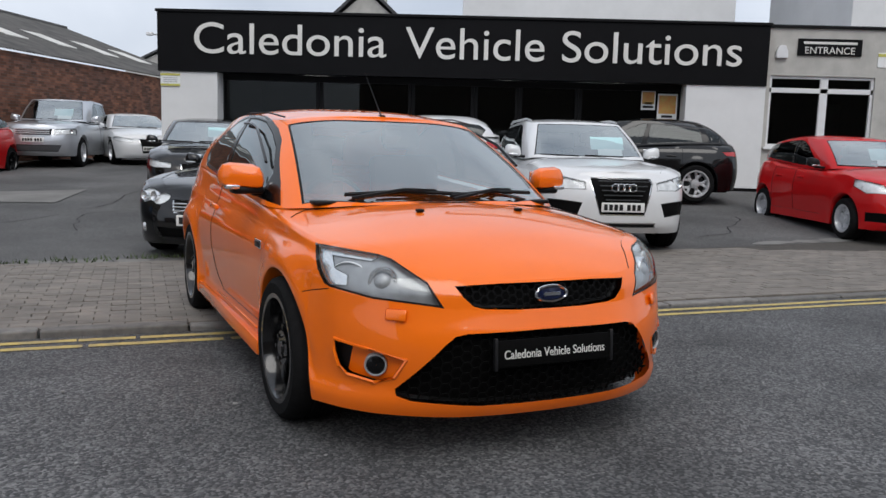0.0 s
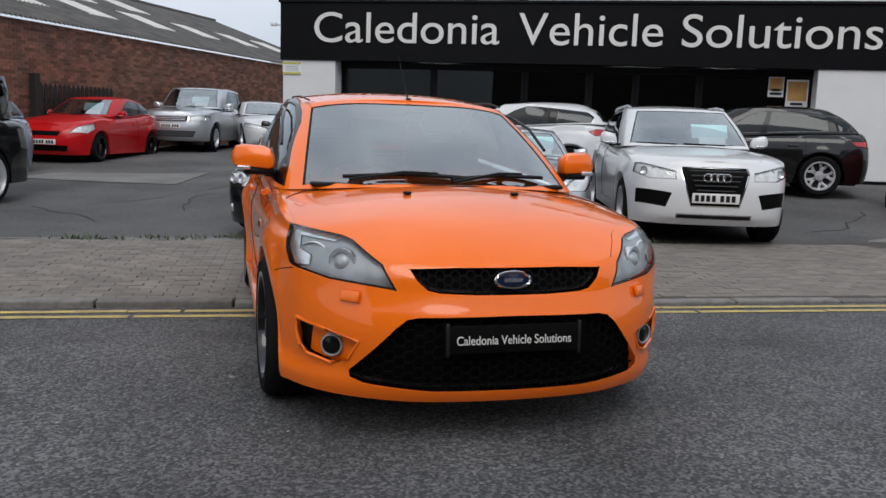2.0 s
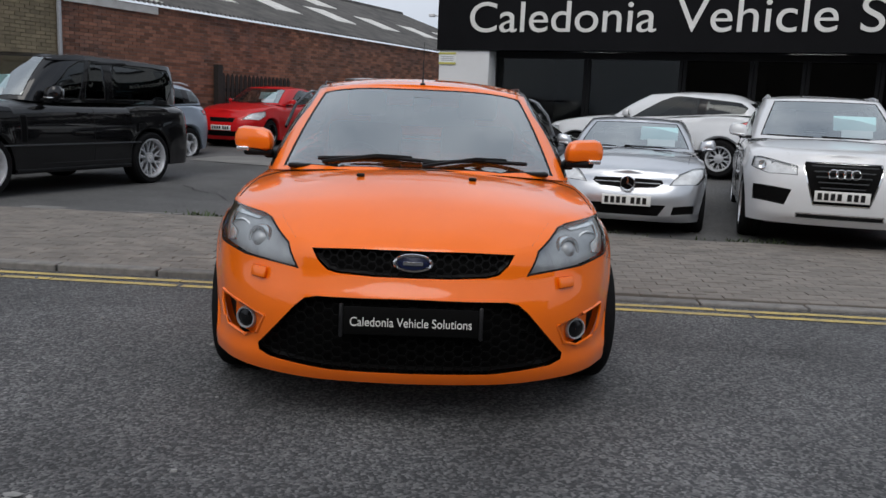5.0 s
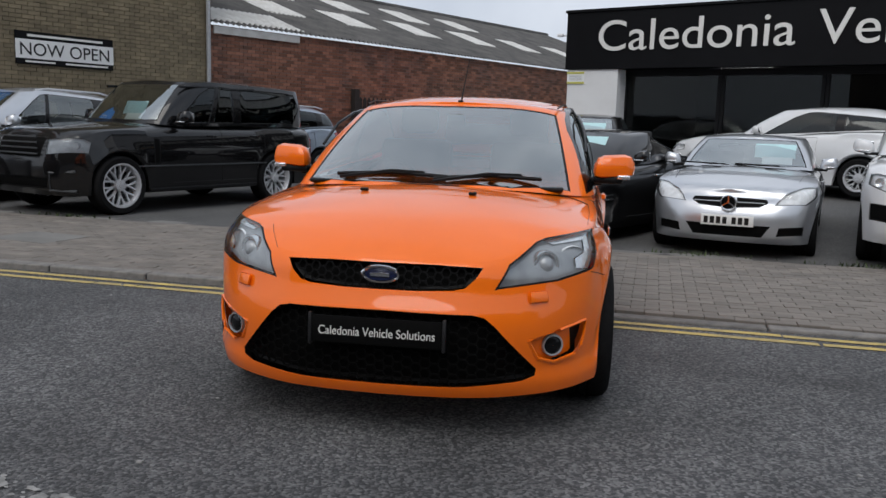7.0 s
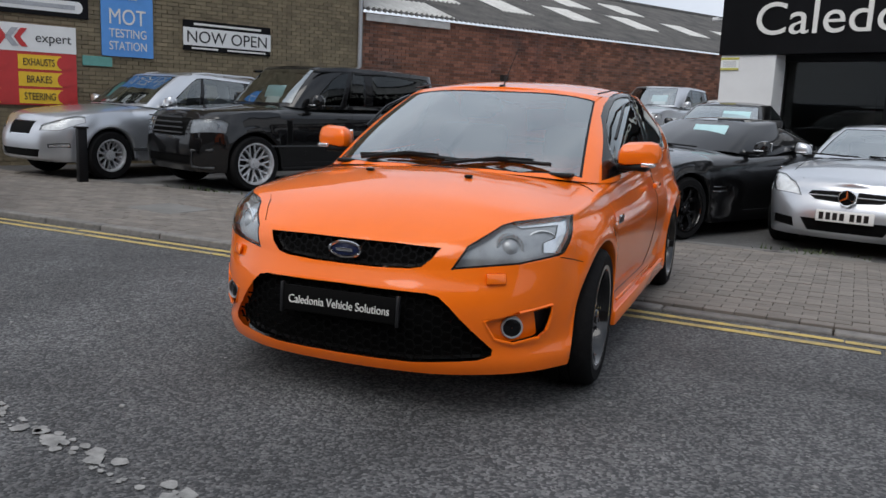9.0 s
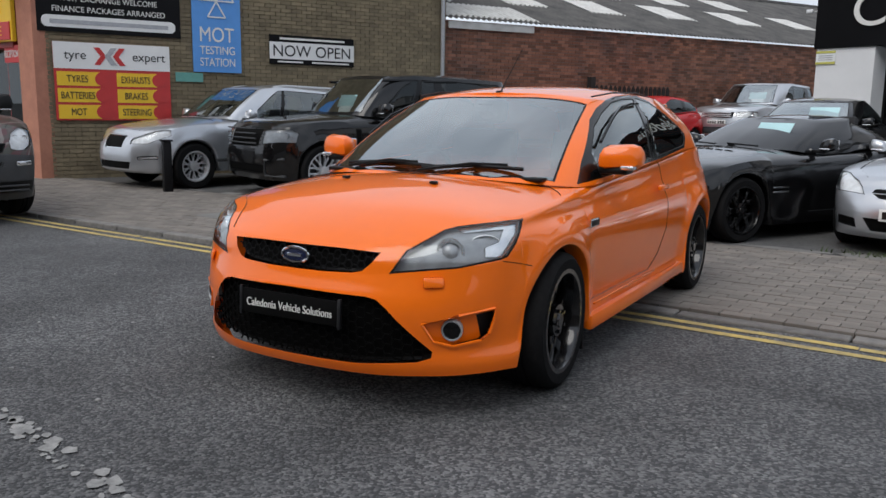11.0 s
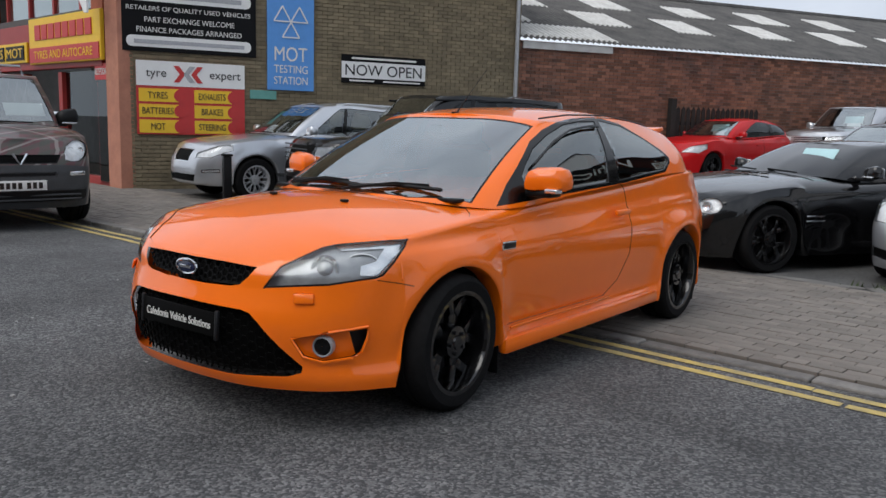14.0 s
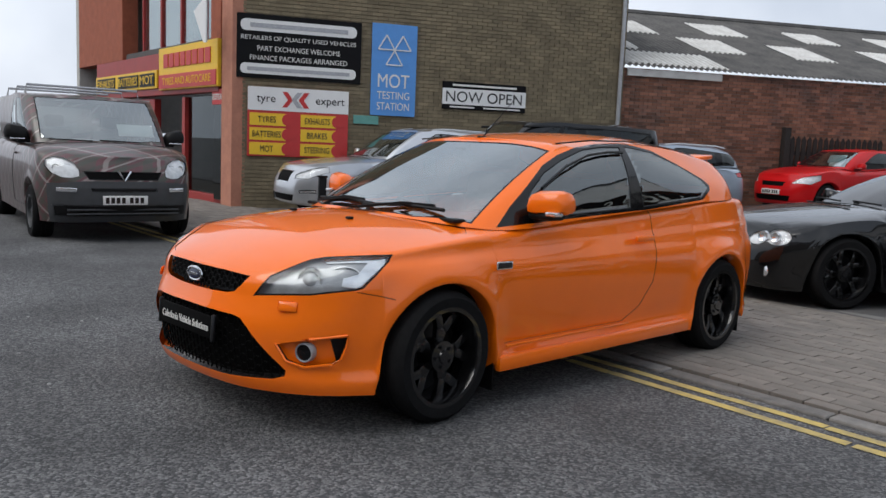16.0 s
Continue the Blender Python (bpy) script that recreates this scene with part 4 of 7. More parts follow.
MOTBLUE = material("sign_blue", (0.09, 0.29, 0.68), 0.45, vary=0.08)
SIGNRED = material("sign_red", (0.52, 0.03, 0.03), 0.45, vary=0.1)
SIGNYEL = material("sign_yellow", (0.80, 0.50, 0.02), 0.45, vary=0.08)
SIGNCREAM = material("sign_white", (0.75, 0.75, 0.74), 0.45, vary=0.06)
TEAL = material("teal_plaque", (0.12, 0.33, 0.29), 0.6, vary=0.15)

t = board("dealer_sign", "black board with white capitals and rounded white panels", 0.02, 2.48, 2.47, 3.68, SIGNBLACK)
plate(t, 0.12, 2.38, 3.36, 3.58, SIGNCREAM, round_by=0.1)
plate(t, 0.12, 2.38, 2.55, 2.75, SIGNCREAM, round_by=0.09)
plate(t, 0.3, 2.2, 3.43, 3.51, LAMPGREY, y=-0.063, name="bar")
plate(t, 0.25, 2.25, 2.61, 2.68, LAMPGREY, y=-0.063, name="bar")
for txt, z, w in (("RETAILERS OF QUALITY USED VEHICLES", 3.23, 2.24), ("PART EXCHANGE WELCOME", 3.04, 1.62), ("FINANCE PACKAGES ARRANGED", 2.86, 1.9)):
    words(txt, w, 0.095, (1.25, -0.056, z), 0, SIGNWHITE, t, 0.006)
t = board("tyre_sign", "white, red and yellow tyre service board", 0.27, 2.25, 0.97, 2.31, SIGNRED)
plate(t, 0.27, 2.25, 1.86, 2.31, SIGNCREAM)
words("tyre", 0.36, 0.17, (0.62, -0.062, 2.06), 0, PLATEB, t, 0.006)
words("expert", 0.58, 0.17, (1.88, -0.062, 2.06), 0, PLATEB, t, 0.006)
for k, (x, mt) in enumerate(((1.05, SIGNRED), (1.2, LAMPGREY), (1.34, SIGNRED))):
    z = 2.085
    d = -1 if k == 0 else 1
    part("chevron", prism([(x - 0.09 * d, z), (x + 0.02 * d, z + 0.15), (x + 0.12 * d, z + 0.15), (x + 0.01 * d, z), (x + 0.12 * d, z - 0.15), (x + 0.02 * d, z - 0.15)], 0.006, Matrix.Translation((0, -0.066 - 0.002 * k, 0))), mt, t, smooth=False)
for i, (left, right) in enumerate((("TYRES", "EXHAUSTS"), ("BATTERIES", "BRAKES"), ("MOT", "STEERING"))):
    z = 1.57 - 0.285 * i
    for x0, txt in ((0.31, left), (1.30, right)):
        plate(t, x0, x0 + 0.70, z, z + 0.24, SIGNYEL)
        c = prism([(0.115 * math.cos(radians(15 * k)), 0.115 * math.sin(radians(15 * k))) for k in range(24)], 0.006, Matrix.Translation((x0 + 0.735, -0.063, z + 0.12)))
        part("disc", c, SIGNRED, t, smooth=False)
        words(txt, 0.05 * len(txt) + 0.1, 0.12, (x0 + 0.33, -0.064, z + 0.12), 0, PLATEB, t, 0.006)
t = board("mot_sign", "blue vehicle test station sign with white triangles", 2.70, 3.64, 1.88, 3.71, MOTBLUE)
words("MOT", 0.66, 0.27, (3.17, -0.056, 2.58), 0, SIGNWHITE, t, 0.006)
words("TESTING", 0.68, 0.15, (3.17, -0.056, 2.29), 0, SIGNWHITE, t, 0.006)
words("STATION", 0.68, 0.15, (3.17, -0.056, 2.07), 0, SIGNWHITE, t, 0.006)
for cx, cz, sz in ((3.0, 3.20, 0.17), (3.34, 3.20, 0.17), (3.17, 2.90, 0.17)):
    b = bmesh.new()
    tri = [(cx - sz, cz), (cx + sz, cz), (cx, cz + 1.7 * sz)]
    for (a0, b0), (a1, b1) in zip(tri, tri[1:] + tri[:1]):
        joined(b, tube([(a0, -0.056, b0), (a1, -0.056, b1)], 0.016, 4))
    part("triangle", b, SIGNWHITE, t, smooth=False)
t = board("open_sign", "white banner with black capitals and dark edges", 4.23, 6.12, 2.09, 2.66, SIGNBLACK, 0.02)
plate(t, 4.23, 6.12, 2.19, 2.52, SIGNCREAM, y=-0.044)
words("NOW OPEN", 1.72, 0.22, (5.17, -0.05, 2.355), 0, PLATEB, t, 0.004)
plate(t, 4.45, 5.9, 2.57, 2.61, SIGNWHITE, y=-0.044, name="bar")
plate(t, 4.4, 4.95, 2.125, 2.155, SIGNWHITE, y=-0.044, name="bar")
plate(t, 5.15, 6.0, 2.125, 2.155, SIGNWHITE, y=-0.044, name="bar")
t = board("plaque", "small faded teal plaque on the brick", 2.36, 2.88, 1.69, 1.86, TEAL, 0.015)

# ---------------------------------------------------------------- tyre shop front along the street
shop = thing("tyre_shop", Matrix.Translation((-12.2, 4.15, 0)) @ Matrix.Rotation(radians(20), 4, "Z"), "red and yellow tyre shop front with a glazed bay", "shop", kind="structure")
REDPAINT = material("red_shop_paint", (0.33, 0.025, 0.02), 0.45, vary=0.2, scale=3)
PEACH = material("peach_painted_pier", (0.50, 0.22, 0.14), 0.75, second=(0.36, 0.15, 0.10), scale=3)
ORANGEBRICK = material("orange_painted_brick", (0.36, 0.10, 0.05), 0.8, vary=0.3, scale=4, bump=0.3)
part("pier", box(0.5, 0.5, 6.9, (-0.17, 0.24, -0.15), 0.008), PEACH, shop, "peach painted corner pier", smooth=False)
part("fascia", box(8.6, 0.2, 0.95, (-4.9, 0.1, 2.2), 0.01), REDPAINT, shop, smooth=False)
part("fascia_panel", box(3.4, 0.08, 0.92, (-2.15, -0.04, 2.30), 0.01), SIGNYEL, shop, "yellow raised fascia panel", smooth=False)
part("fascia_panel", box(5.0, 0.05, 0.42, (-6.6, -0.025, 2.36), 0.01), SIGNYEL, shop, "long yellow fascia panel", smooth=False)
for k in range(8):
    part("bar", box(0.28, 0.02, 0.30, (-3.36 + 0.346 * k, -0.09, 2.78), 0.004), SIGNRED, shop, "red plain block in place of lettering", smooth=False)
b = box(3.3, 0.02, 0.3, (-2.15, -0.09, 2.33), 0.004)
part("strip", b, SIGNRED, shop, smooth=False)
words("TYRES AND AUTOCARE", 2.8, 0.16, (-2.15, -0.105, 2.48), 0, SIGNYEL, shop, 0.006)
for x, txt in ((-4.75, "MOT"), (-6.2, "BATTERIES"), (-8.1, "EXHAUSTS")):
    w = 0.95 if txt == "MOT" else 1.5
    part("name_panel", box(w + 0.1, 0.02, 0.3, (x, -0.06, 2.42), 0.004), SIGNBLACK, shop, smooth=False)
    words(txt, w, 0.2, (x, -0.075, 2.57), 0, SIGNYEL, shop, 0.006)
for a, b0, z0, z1 in ((-0.98, -0.42, 0.0, 2.2), (-2.8, -2.62, 0.0, 2.2), (-2.8, -0.42, 0.0, 0.18), (-11.2, -4.6, 0.0, 2.2)):
    part("post", box(b0 - a, 0.16, z1 - z0, ((a + b0) / 2, 0.15, z0 - 0.06), 0.008), REDPAINT, shop, smooth=False)
part("shop_window", box(1.66, 0.012, 2.0, (-1.8, 0.16, 0.14), 0), SHOPGLASS, shop, smooth=False)
part("door", box(0.4, 0.02, 2.0, (-0.70, 0.05, 0.05), 0), DARKGLASS, shop, smooth=False)
part("name_panel", box(0.5, 0.03, 0.3, (-0.70, 0.03, 1.95), 0.004), SIGNRED, shop, smooth=False)
words("RECEPTION", 0.46, 0.12, (-0.70, 0.01, 2.1), 0, SIGNWHITE, shop, 0.004)
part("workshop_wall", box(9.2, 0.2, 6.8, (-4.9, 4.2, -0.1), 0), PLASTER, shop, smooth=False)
part("workshop_floor", box(9.2, 4.4, 0.06, (-4.9, 2.1, -0.1), 0), CONCRETE, shop, smooth=False)
part("upper_floor", box(9.2, 4.2, 0.2, (-4.9, 2.2, 3.1), 0), PLASTER, shop, smooth=False)
# upper storey: brick piers and tall panes
for x in (-0.75, -6.95):
    part("upper_pier", box(0.5 if x > -1 else 4.2, 0.4, 3.7, (x - (0 if x > -1 else 2.0), 0.2, 3.15), 0.01), ORANGEBRICK, shop, "orange painted brick pier", smooth=False)
for k in range(4):
    x = -1.5 - 1.32 * k
    w = part("upper_window", box(1.16, 0.012, 3.3, (x, 0.35, 3.25), 0), GLASS, shop, "tall upper pane", smooth=False)
    part("window_frame", box(0.09, 0.12, 3.4, (x - 0.66, 0.35, 3.2), 0.006), REDPAINT, w, smooth=False)
part("roof", box(11.6, 6, 0.3, (-5.6, 3, 6.8), 0), SLATE, shop, smooth=False)
part("wall", box(0.3, 6, 6.8, (-11.2, 3, -0.1), 0.01), GREYRENDER, shop, "plain end wall", smooth=False)
b = prism([(0, 0), (0.62, 0.25), (0.62, -0.62), (0.5, -0.62)], 0.03)
b.transform(Matrix.Translation((-0.75, -0.45, 3.7)))
part("hanging_sign", b, SIGNCREAM, shop, "white three-cornered projecting sign", smooth=False)
# the far side of the street behind the camera
SANDSTONE = material("dark_sandstone", (0.20, 0.17, 0.14), 0.9, second=(0.12, 0.10, 0.085), scale=2, bump=0.3, bump_scale=40)
terrace = thing("terrace", Matrix.Translation(kerb_point(0, -13.5)) @ Matrix.Rotation(KA, 4, "Z"), "plain grey terrace across the street", "building", kind="structure")
part("wall", box(48, 8, 6.0, (12, -4, 0), 0), SANDSTONE, terrace, smooth=False)
part("roof", prism([(-4.2, 0), (4.2, 0), (0, 2.6)], 48, pose(36, -4, 6.0, 0, 0, 90)), SLATE, terrace, smooth=False)
tagged(part("far_pavement", box(70, 3, 0.1, (0, 0, 0), 0.01, Matrix.Translation(kerb_point(0, -12.0, -0.02)) @ Matrix.Rotation(KA, 4, "Z")), CONCRETE), "plain pavement across the street", "pavement", kind="structure")

# crumbled pale edge where the paving meets the forecourt, with cracks and weeds
random.seed(41)
edge = thing("forecourt_edge", Matrix.Identity(4), "broken pale concrete edge with weeds along the paving", "paving", kind="structure")
s = -9.0
while s < 9.0:
    n = random.uniform(0.3, 1.1)
    w = random.uniform(0.08, 0.34)
    if random.random() < 0.62:
        pts = []
        for k in range(11):
            a = 2 * math.pi * k / 11
            q = (s + n / 2 + n * 0.5 * math.cos(a) * random.uniform(0.75, 1.1), PAVE + 0.12 + w * 0.6 * math.sin(a) * random.uniform(0.6, 1.2))
            pts.append(kerb_point(q[0], q[1], ground_z(q[0], max(q[1], PAVE)) + 0.005))
        b = bmesh.new()
        b.faces.new([b.verts.new(p) for p in pts])
        part("slab_fragment", b, CONCRETE, edge, smooth=False)
    s += n * 0.9
WEED = material("weed_green", (0.05, 0.075, 0.025), 0.8, island=0.4)
b = bmesh.new()
for k in range(420):
    c = random.choice(((-3.4, 0.1), (-2.6, 0.15), (-6.8, 0.1), (0.9, 0.2), (2.6, 0.1), (-1.9, 0.3)))
    q = kerb_point(c[0] + random.gauss(0, 0.25), PAVE + c[1] + random.gauss(0, 0.07), -0.052)
    a = random.uniform(0, 6.28)
    h, w = random.uniform(0.02, 0.07), random.uniform(0.006, 0.014)
    t = Vector((math.cos(a), math.sin(a), 0))
    u = Vector((-t.y, t.x, 0))
    b.faces.new([b.verts.new(v) for v in (q - u * w, q + u * w, q + t * h * 0.7 + Vector((0, 0, h)))])
tagged(part("weeds", b, WEED, smooth=False), "low green weeds and leaf litter in the cracks", "weeds", kind="stuff")
CRACK = material("crack_dark", (0.02, 0.02, 0.02), 0.95, vary=0.3)
b = bmesh.new()
for x0, y0, a, n in ((-4, 10.4, 2.6, 22), (-6.5, 12.3, 0.2, 26), (3.2, 11.6, 0.4, 20), (1.0, 12.6, 1.2, 16), (-5.2, 9.0, 1.9, 18), (4.4, 14.2, 2.9, 20), (-7.6, 10.0, 0.7, 20)):
    p = Vector((x0, y0, 0))
    prev = None
    for k in range(n):
        a += random.gauss(0, 0.28)
        p = p + Vector((math.cos(a), math.sin(a), 0)) * 0.14
        sd = (p - KO)
        z = ground_z(sd.dot(KS), max(sd.dot(KN), PAVE)) + 0.005
        w = random.uniform(0.006, 0.016)
        t = Vector((-math.sin(a), math.cos(a), 0)) * w
        cur = [b.verts.new((p.x + t.x, p.y + t.y, z)), b.verts.new((p.x - t.x, p.y - t.y, z))]
        if prev:
            b.faces.new((prev[0], prev[1], cur[1], cur[0]))
        prev = cur
tagged(part("crack", b, CRACK, smooth=False), "dark cracks wandering through the forecourt asphalt", "cracks", kind="stuff")

# bollard, cover plates, patches on the forecourt
bo = thing("bollard", pose(-9.05, 5.45, -0.06), "black square bollard beside the pavement", "bollard")
part("post", box(0.13, 0.13, 0.78, (0, 0, 0), 0.012, taper=0.94), FRAMEB, bo)
part("cap", box(0.16, 0.16, 0.03, (0, 0, 0.78), 0.01), FRAMEB, bo)
mp = thing("access_cover", pose(-5.8, 5.3, -0.03, 0, 0, 15), "rectangular pale concrete access cover in the pavement", "cover", kind="structure")
part("cover", box(0.75, 0.6, 0.02, (0, 0, -0.004), 0.004), CONCRETE, mp, smooth=False)
pt = thing("concrete_patch", pose(0, 0, 0), "worn pale concrete repair in the forecourt", "paving", kind="structure")
b = bmesh.new()
for quad in (((-9.6, 13.2), (-6.5, 13.2), (-6.9, 15.2), (-9.6, 14.2)),):
    pp = []
    for x, y in quad:
        pp.append(b.verts.new((x, y, -0.05 + max(0, y - 10.5) * 0.055 + 0.006)))
    b.faces.new(pp)
bmesh.ops.subdivide_edges(b, edges=b.edges[:], cuts=6, use_grid_fill=True)
for v in b.verts:
    q = Vector((v.co.x, v.co.y, 0)) - KO
    v.co.z = ground_z(q.dot(KS), q.dot(KN)) + 0.012
random.seed(2)
part("slab", b, CONCRETE, pt, smooth=False)


# ---------------------------------------------------------------- the orange three-door hatchback
BADGEBLUE = material("badge_blue", (0.004, 0.009, 0.04), 0.25, coat=0.3, vary=0.1)
GRILLE = material("grille_black", (0.003, 0.003, 0.003), 0.7, vary=0.2, scale=20, spec=0.08)


def lattice(outline, cell, x, thick, sink):
    """Honeycomb bars inside an outline in y, z, sunk behind the surface x(y, z)."""
    bm = bmesh.new()
    ys, zs = [p[0] for p in outline], [p[1] for p in outline]

    def inside(a, b):
        odd = False
        for (x0, y0), (x1, y1) in zip(outline, outline[1:] + outline[:1]):
            if (y0 > b) != (y1 > b) and a < (x1 - x0) * (b - y0) / (y1 - y0) + x0:
                odd = not odd
        return odd

    w, h = cell * 1.7, cell
    row, z = 0, min(zs)
    while z < max(zs) + h:
        y = min(ys) - w + (w * 0.5 if row % 2 else 0)
        while y < max(ys) + w:
            hexa = [(y - w * 0.33, z), (y - w * 0.17, z + h * 0.5), (y + w * 0.17, z + h * 0.5), (y + w * 0.33, z)]
            for (a0, b0), (a1, b1) in zip(hexa, hexa[1:]):
                if all(inside((a0 + a1) / 2 + u, (b0 + b1) / 2 + v) for u, v in ((0, 0.008), (0, -0.008), (0.012, 0), (-0.012, 0))):
                    d = math.hypot(a1 - a0, b1 - b0)
                    b = box(thick, d + 0.002, thick, (0, 0, -thick / 2))
                    b.transform(Matrix.Translation((x(abs((a0 + a1) / 2), (b0 + b1) / 2) - sink, (a0 + a1) / 2, (b0 + b1) / 2)) @ Matrix.Rotation(math.atan2(b1 - b0, a1 - a0), 4, "X"))
                    joined(bm, b)
            y += w
        z += h * 0.5
        row += 1
    return bm


def moved(bm, v):
    bm.transform(Matrix.Translation(v))
    return bm


HERO = dict(wb=2.64, fo=0.885, ro=0.80, hw=0.905, soften=3, crease=(0.765, 0.035, 0.012), r=0.318, rim_r=0.235, arch=0.362, low=0.19, low_front=0.19, low_rear=0.25, flare=0.022, cols=190, rows=30, across=24,
            arch_cols=25, cab_cols=110, cab_rows=16, bulge=0.028, style="five_y", alloy=BLACKALLOY, tyre_w=0.225, wheel_in=0.125, seat_z=0.55,
            plan=[(0.885, 0), (0.874, 0.2), (0.838, 0.39), (0.745, 0.575), (0.645, 0.695), (0.50, 0.797), (0.30, 0.85), (0.0, 0.876), (-0.45, 0.878), (-1.3, 0.885), (-2.2, 0.89), (-2.64, 0.905), (-3.0, 0.875),
                  (-3.28, 0.77), (-3.40, 0.52), (-3.44, 0)],
            rim=[(0.885, 0.706), (0.838, 0.712), (0.745, 0.742), (0.645, 0.770), (0.5, 0.798), (0.3, 0.822), (0.1, 0.842), (-0.3, 0.882), (-0.75, 0.925), (-1.6, 0.972), (-2.4, 1.022), (-3.0, 1.05), (-3.3, 1.03), (-3.44, 0.98)],
            crown=[(0.9, 0.65), (0.79, 0.708), (0.75, 0.736), (0.68, 0.778), (0.5, 0.852), (0.3, 0.902), (0.11, 0.932), (-0.1, 0.948), (-0.6, 0.95), (-1.5, 0.97), (-2.5, 1.03), (-3.44, 0.99)],
            front=[(0.1, 0.12), (0.17, 0.06), (0.22, 0.03), (0.3, 0.012), (0.40, 0.0), (0.47, 0.002), (0.52, 0.014), (0.56, 0.031), (0.61, 0.05), (0.66, 0.062), (0.70, 0.088), (0.74, 0.135), (0.78, 0.19), (0.82, 0.235), (0.9, 0.26), (1.2, 0.26)],
            side=[(0.1, 0.05), (0.18, 0.02), (0.25, 0.012), (0.30, 0.03), (0.45, 0.016), (0.6, 0.004), (0.72, 0.010), (0.80, 0.04), (0.88, 0.056), (0.96, 0.076), (1.05, 0.096), (1.2, 0.12)],
            rear=[(0.1, 0.12), (0.25, 0.03), (0.5, 0.0), (0.7, 0.03), (0.95, 0.08), (1.1, 0.12)],
            cab_base=[(-0.12, 0, 0.94), (-0.165, 0.40, 0.932), (-0.31, 0.69, 0.91), (-0.50, 0.79, 0.90), (-1.2, 0.815, 0.95), (-1.9, 0.812, 0.995), (-2.5, 0.80, 1.03), (-2.95, 0.755, 1.04), (-3.30, 0.38, 1.035), (-3.36, 0, 1.035)],
            cab_roof=[(-1.07, 0, 1.372), (-1.085, 0.36, 1.367), (-1.14, 0.555, 1.35), (-1.27, 0.625, 1.345), (-1.65, 0.65, 1.38), (-2.15, 0.64, 1.373), (-2.65, 0.61, 1.325), (-2.95, 0.56, 1.29), (-3.06, 0.3, 1.305), (-3.07, 0, 1.305)],
            roof_line=[(-1.07, 1.382), (-1.3, 1.415), (-1.7, 1.442), (-2.2, 1.44), (-2.65, 1.395), (-3.07, 1.315)])


